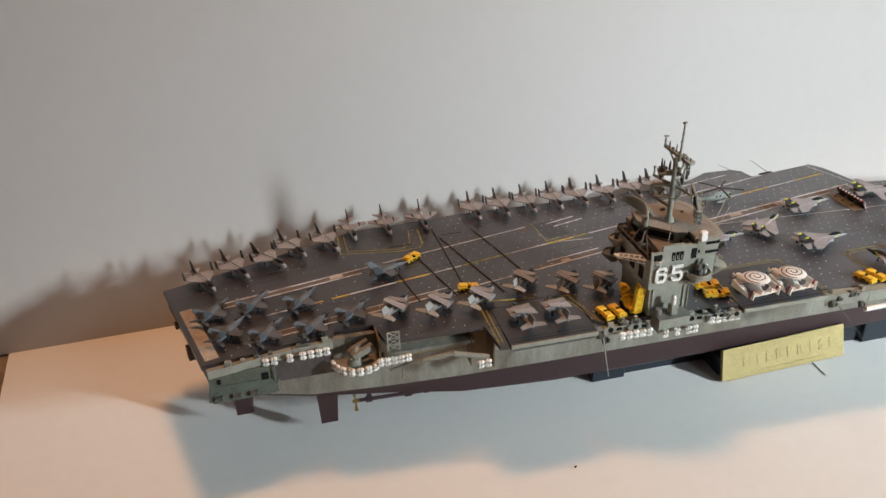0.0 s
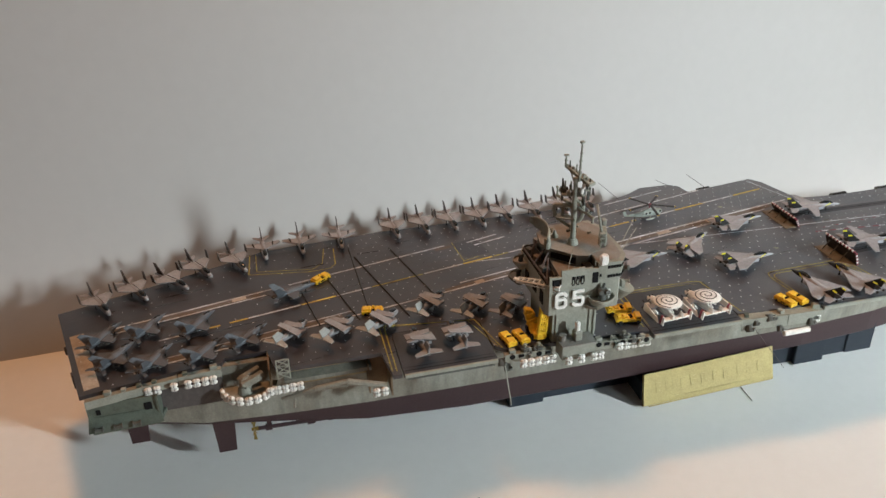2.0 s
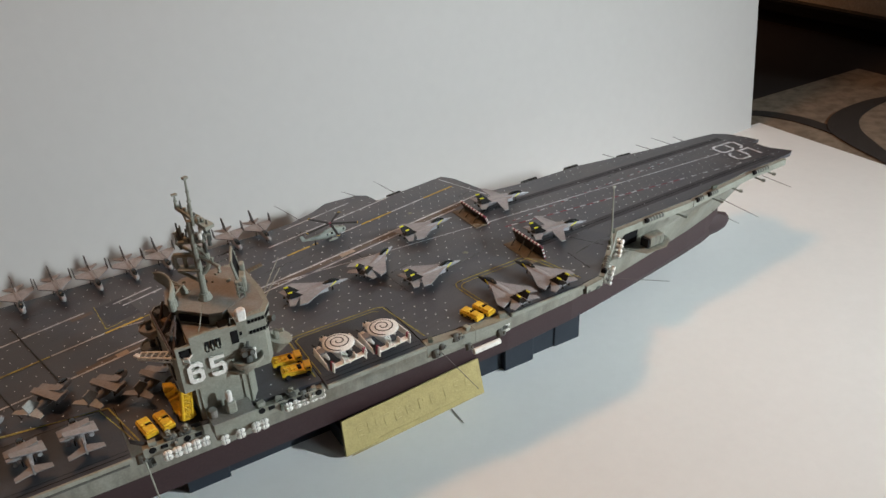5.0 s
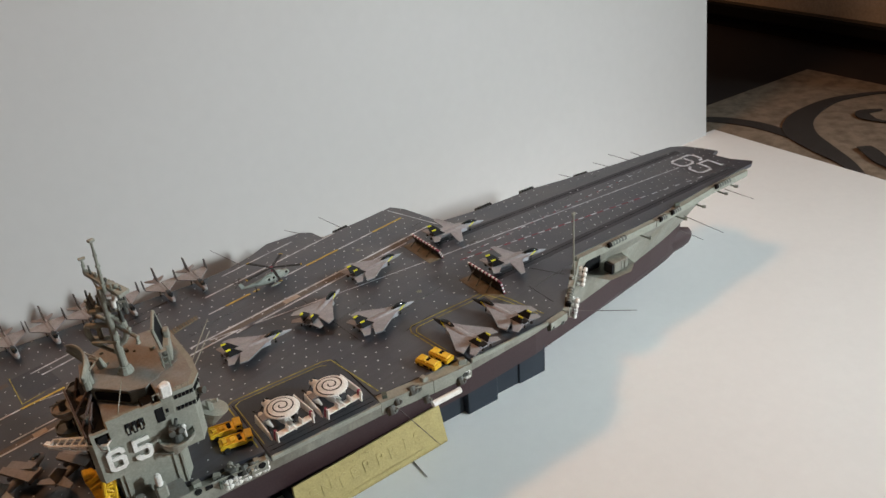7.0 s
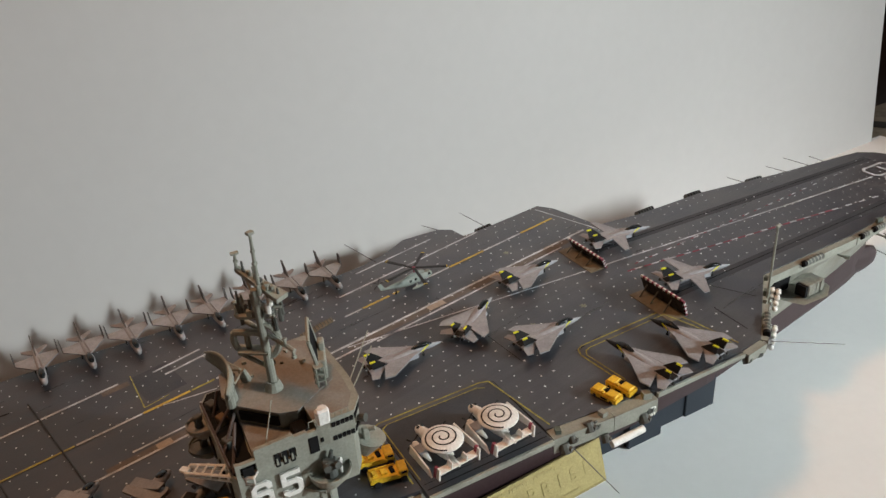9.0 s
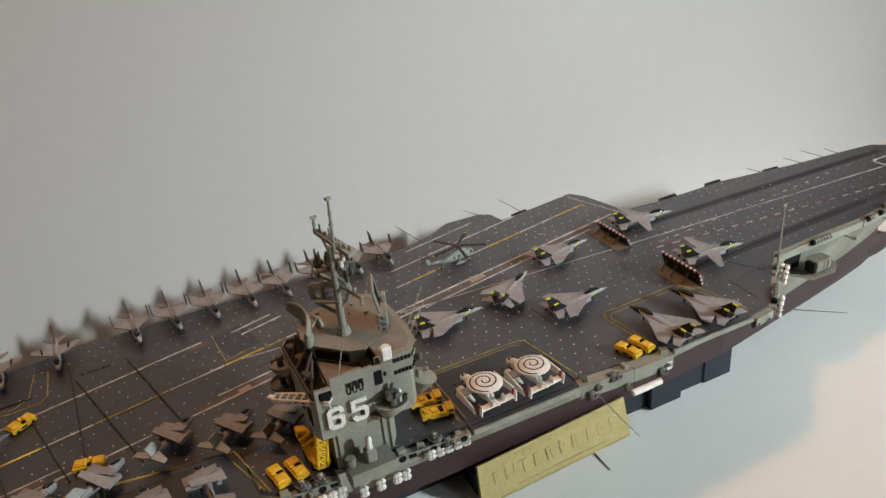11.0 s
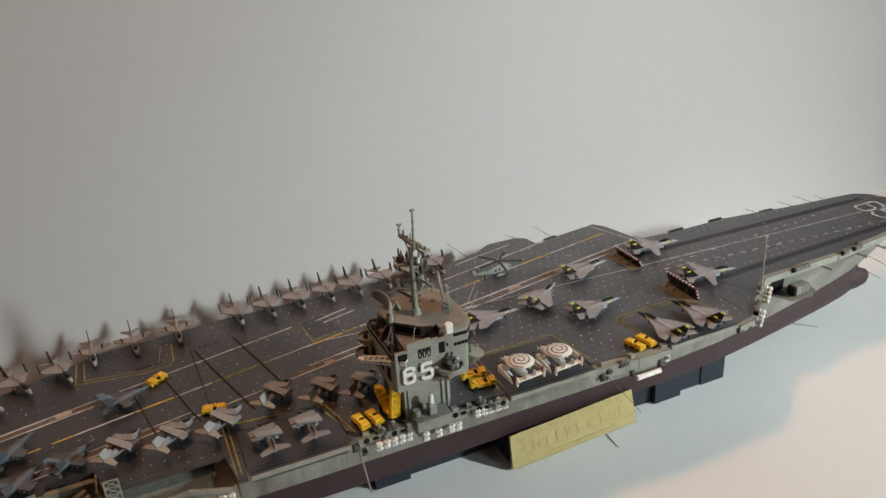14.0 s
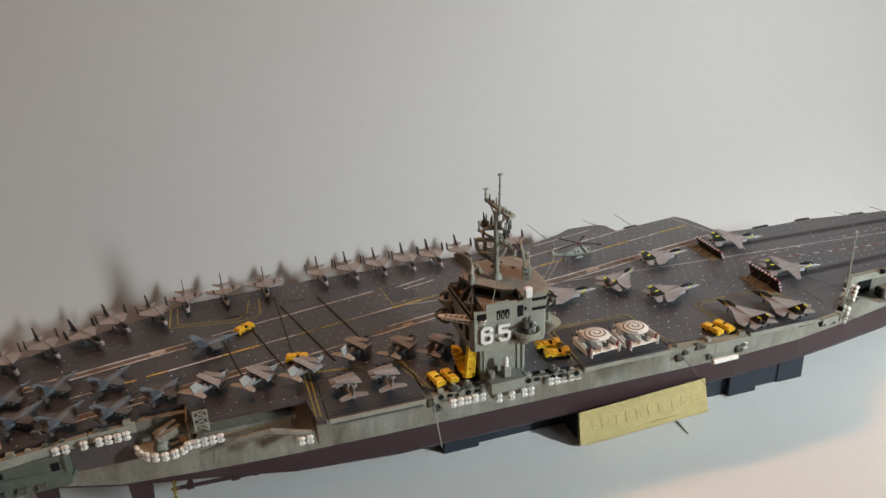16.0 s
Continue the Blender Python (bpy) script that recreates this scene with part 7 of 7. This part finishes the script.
    # boat crane booms along the side
    for p, q, r in (((-0.3420, -0.0930, 0.0830), (-0.3180, -0.0975, 0.0905), 0.0016), ((-0.3180, -0.0975, 0.0905), (-0.2960, -0.0985, 0.0930), 0.0020), ((-0.2960, -0.0985, 0.0930), (-0.2690, -0.1010, 0.0860), 0.0023),
                    ((-0.3330, -0.0870, 0.0830), (-0.2960, -0.0980, 0.0890), 0.0010), ((-0.3330, -0.0970, 0.0850), (-0.3340, -0.1010, 0.0800), 0.0009)):
        b = bm_new()
        tube(b, p, q, r, n=8)
        part("boat_boom", b, M_HULL, ship, "pale grey boat boom")
    # ochre hangar bay beside the elevator
    for c, s, m in (((-0.2720, -0.0805, 0.0860), (0.0160, 0.0010, 0.0260), M_OCHRE), ((-0.2795, -0.0855, 0.0860), (0.0010, 0.0100, 0.0260), M_OCHRE), ((-0.2645, -0.0900, 0.0880), (0.0010, 0.0200, 0.0260), M_OCHRE),
                    ((-0.3080, -0.0845, 0.0945), (0.0620, 0.0110, 0.0030), M_HULL)):
        b = bm_new()
        box(b, c, s)
        part("hangar_bay", b, m, ship, "ochre lit hangar bay")
    b = bm_new()
    box(b, (-0.3090, -0.0800, 0.0905), (0.0580, 0.0010, 0.0120))
    part("hangar_bay", b, M_BAY, ship, "yellowish hangar bay wall")
    # rudders, shafts and screws
    for x, y, zt, zb in ((-0.3880, -0.0600, 0.0530, 0.0180), (-0.4520, -0.0410, 0.0600, 0.0255), (-0.4520, 0.0170, 0.0600, 0.0255), (-0.3880, 0.0360, 0.0530, 0.0180)):
        b = bm_new()
        slab(b, [(x - 0.0085, y, zt), (x + 0.0085, y, zt), (x + 0.0060, y, zb), (x - 0.0070, y, zb)], (0, 0.0022, 0))
        part("rudder", b, M_RED, ship, "dark red rudder")
    for y in (-0.0600, 0.0360):
        b = bm_new()
        inner = y + 0.0050 if y < 0 else y - 0.0050
        tube(b, (-0.3660, y, 0.0340), (-0.2100, inner, 0.0250), 0.0015, n=10)
        for x, r, w in ((-0.3560, 0.0026, 0.005), (-0.3240, 0.0027, 0.006), (-0.3090, 0.0021, 0.004)):
            k = (x + 0.3660) / 0.1560
            c = Vector((x, y + (inner - y) * k, 0.0340 - 0.0090 * k))
            tube(b, c - Vector((w / 2, 0, 0)), c + Vector((w / 2, 0, 0)), r, n=10)
            if x < -0.3200:
                slab(b, [c + Vector((-0.0018, 0, 0.001)), c + Vector((0.0018, 0, 0.001)), c + Vector((0.0040, 0.004 if y < 0 else -0.004, 0.0150)), c + Vector((0.0004, 0.004 if y < 0 else -0.004, 0.0150))], (0, 0.0010, 0))
        sh = part("propeller_shaft", b, M_RED, ship, "dark propeller shaft")
        b = bm_new()
        tube(b, (-0.3690, y, 0.0340), (-0.3640, y, 0.0340), 0.0012, 0.0016, 8)
        for k in range(5):
            a = k * 2 * math.pi / 5 + 0.3
            c, s = math.cos(a), math.sin(a)
            slab(b, [(-0.3670, y + 0.0010 * c, 0.0340 + 0.0010 * s), (-0.3680, y + 0.0080 * c - 0.0018 * s, 0.0340 + 0.0080 * s + 0.0018 * c), (-0.3655, y + 0.0080 * c + 0.0018 * s, 0.0340 + 0.0080 * s - 0.0018 * c)], (0.0005, 0, 0))
        part("propeller", b, M_BRASS, sh, "brass propeller")


stern_quarter()


def bow_side():
    # launcher sponson with a box on it
    b = bm_new()
    pts = [(0.2180, -0.0660), (0.2300, -0.0860), (0.2520, -0.0870), (0.2640, -0.0790), (0.2690, -0.0600), (0.2180, -0.0560)]
    prism(b, pts, 0.0780, 0.0825, [(0.2350 + (x - 0.2350) * 0.8, -0.045 + (y + 0.045) * 0.45) for x, y in pts])
    sp = part("launcher_sponson", b, M_HULL, ship, "pale grey bow sponson with a box launcher")
    b = bm_new()
    box(b, (0.2460, -0.0770, 0.0880), (0.0170, 0.0090, 0.0090), rz=4, bev=0.0007)
    bx = part("box_launcher", b, M_HULL, sp)
    b = bm_new()
    box(b, (0.2365, -0.0775, 0.0880), (0.0030, 0.0080, 0.0080), rz=4)
    part("launcher_face", b, M_DARK, bx, "dark launcher face")
    for dx in (-0.004, 0.0, 0.004):
        b = bm_new()
        box(b, (0.2460 + dx, -0.0817, 0.0880), (0.0005, 0.0006, 0.0090))
        part("cell_rib", b, M_GREY, bx)
    # flat dark panel on the hull, for the triangle of shade beside the launcher
    b = bm_new()
    slab(b, [(0.2160, -0.0655, 0.0835), (0.2370, -0.0655, 0.0835), (0.2370, -0.0665, 0.0960), (0.2240, -0.0665, 0.0960)], (0, 0.0012, 0))
    part("launcher_shade", b, M_DARK, ship, "dark panel standing for the shade behind the bow launcher")
    for x, y, k in ((0.2850, -0.0640, 1.0), (0.3330, -0.0600, 1.1), (0.3640, -0.0560, 1.0), (0.4000, -0.0530, 0.9), (0.4200, -0.0500, 0.8)):
        b = bm_new()
        tube(b, (x, y + 0.006, 0.0950), (x + 0.0050 * k, y - 0.0070 * k, 0.0925), 0.0011, 0.0008, 8)
        box(b, (x + 0.0050 * k, y - 0.0070 * k, 0.0930), (0.0030, 0.0034, 0.0022), rz=35, bev=0.0004)
        part("bow_bracket", b, M_GREY, ship, "short grey bracket on the bow side")
    # canister racks: short drums side by side
    for p, q, n in (((0.2380, -0.0738, 0.1058), (0.2583, -0.0728, 0.1058), 6), ((0.3012, -0.0705, 0.1058), (0.3097, -0.0695, 0.1058), 3), ((0.3177, -0.0688, 0.1058), (0.3299, -0.0673, 0.1058), 4), ((0.3857, -0.0605, 0.1058), (0.4069, -0.0595, 0.1058), 6),
                    ((0.1530, -0.1185, 0.1072), (0.1700, -0.1040, 0.1072), 6), ((0.3300, 0.0440, 0.1038), (0.3150, 0.0450, 0.1038), 5), ((0.2700, 0.0530, 0.1038), (0.2550, 0.0530, 0.1038), 5), ((0.2200, 0.0530, 0.1038), (0.2030, 0.0520, 0.1038), 6), ((0.1000, 0.1030, 0.1038), (0.0860, 0.1010, 0.1038), 5)):
        p, q = Vector(p), Vector(q)
        d = (q - p) / n
        side = Vector((d.y, -d.x, 0)).normalized()
        for i in range(n):
            c = p + d * (i + 0.5)
            b = bm_new()
            tube(b, c - d * 0.40, c + d * 0.40, 0.0022, n=12)
            drum = part("canister", b, M_DARK if i == 0 or p.y > 0 else M_GEAR, ship, "dark grey drum on a deck edge rack")
            b = bm_new()
            tube(b, c + d * 0.40, c + d * 0.58, 0.0024, n=12)
            part("ring", b, M_GEAR if p.y > 0 else M_GREY, drum)
    for x, y, r in ((0.3050, -0.0560, 0.0022), (0.3200, -0.0540, 0.0022), (0.3600, -0.0470, 0.0020)):
        b = bm_new()
        tube(b, (x, y - 0.0030, 0.0930), (x + 0.001, y + 0.0030, 0.0935), r, r, 10)
        part("hull_fairlead", b, M_DARK, ship, "dark hull opening")
    # long white tube and gear near the forward elevator
    b = bm_new()
    tube(b, (0.0290, -0.1300, 0.0930), (0.0510, -0.1290, 0.0925), 0.0021, n=12)
    part("white_tube", b, M_WHITE, ship, "long white cylindrical float")
    for x, y, z, s in ((0.0030, -0.1240, 0.0985, 0.0050), (0.0080, -0.1235, 0.1020, 0.0038), (0.0190, -0.1230, 0.1045, 0.0050), (0.0225, -0.1230, 0.1040, 0.0040), (0.0270, -0.1270, 0.0960, 0.0040), (0.0530, -0.1265, 0.0970, 0.0050), (0.0570, -0.1250, 0.1000, 0.0040),
                       (-0.1870, -0.1140, 0.0985, 0.0050), (-0.1830, -0.1150, 0.0940, 0.0045), (-0.1680, -0.1150, 0.1050, 0.0045), (-0.1630, -0.1150, 0.1050, 0.0040), (-0.1030, -0.1190, 0.1035, 0.0040), (-0.0900, -0.1200, 0.1040, 0.0050), (-0.0850, -0.1200, 0.1040, 0.0040),
                       (0.1320, -0.1235, 0.1010, 0.0040), (0.1420, -0.1230, 0.1005, 0.0035)):
        b = bm_new()
        s *= 1.3
        tube(b, (x, y - s * 0.2, z - s * 0.3), (x, y + s * 0.2, z + s * 0.4), s * 0.5, s * 0.42, 10)
        box(b, (x + s * 0.2, y - s * 0.25, z + s * 0.1), (s * 0.35, s * 0.6, s * 0.35), rz=25)
        part("deck_edge_gear", b, M_GEAR, ship, "dark grey winch or gun mount")
    # struts under the elevators' edge
    for x in (-0.2450, -0.2050, -0.0600, -0.0200, 0.0550, 0.0850, 0.1150):
        b = bm_new()
        slab(b, [(x, -0.1180, 0.1020), (x, -0.0900, 0.1020), (x, -0.0900, 0.0920)], (0.0016, 0, 0))
        part("elevator_bracket", b, M_HULL, ship)


bow_side()


def rust_streaks():
    """Thin brown runs below the fittings along the starboard side."""
    rng = random.Random(21)
    for x, y, z in ((-0.245, -0.0862, 0.096), (-0.215, -0.0862, 0.097), (-0.055, -0.0922, 0.095), (-0.030, -0.0922, 0.096), (0.055, -0.0982, 0.098), (0.090, -0.0982, 0.099)):
        for k in range(2):
            w, h = rng.uniform(0.0006, 0.0012), rng.uniform(0.004, 0.008)
            o = rng.uniform(-0.008, 0.008)
            b = bm_new()
            slab(b, [(x + o - w, y - 0.0002, z), (x + o + w, y - 0.0002, z), (x + o + w * 0.3, y - 0.0002, z - h), (x + o - w * 0.3, y - 0.0002, z - h)], (0, -0.0001, 0))
            part("rust_streak", b, M_RUST, ship, "thin brown rust streak")


rust_streaks()
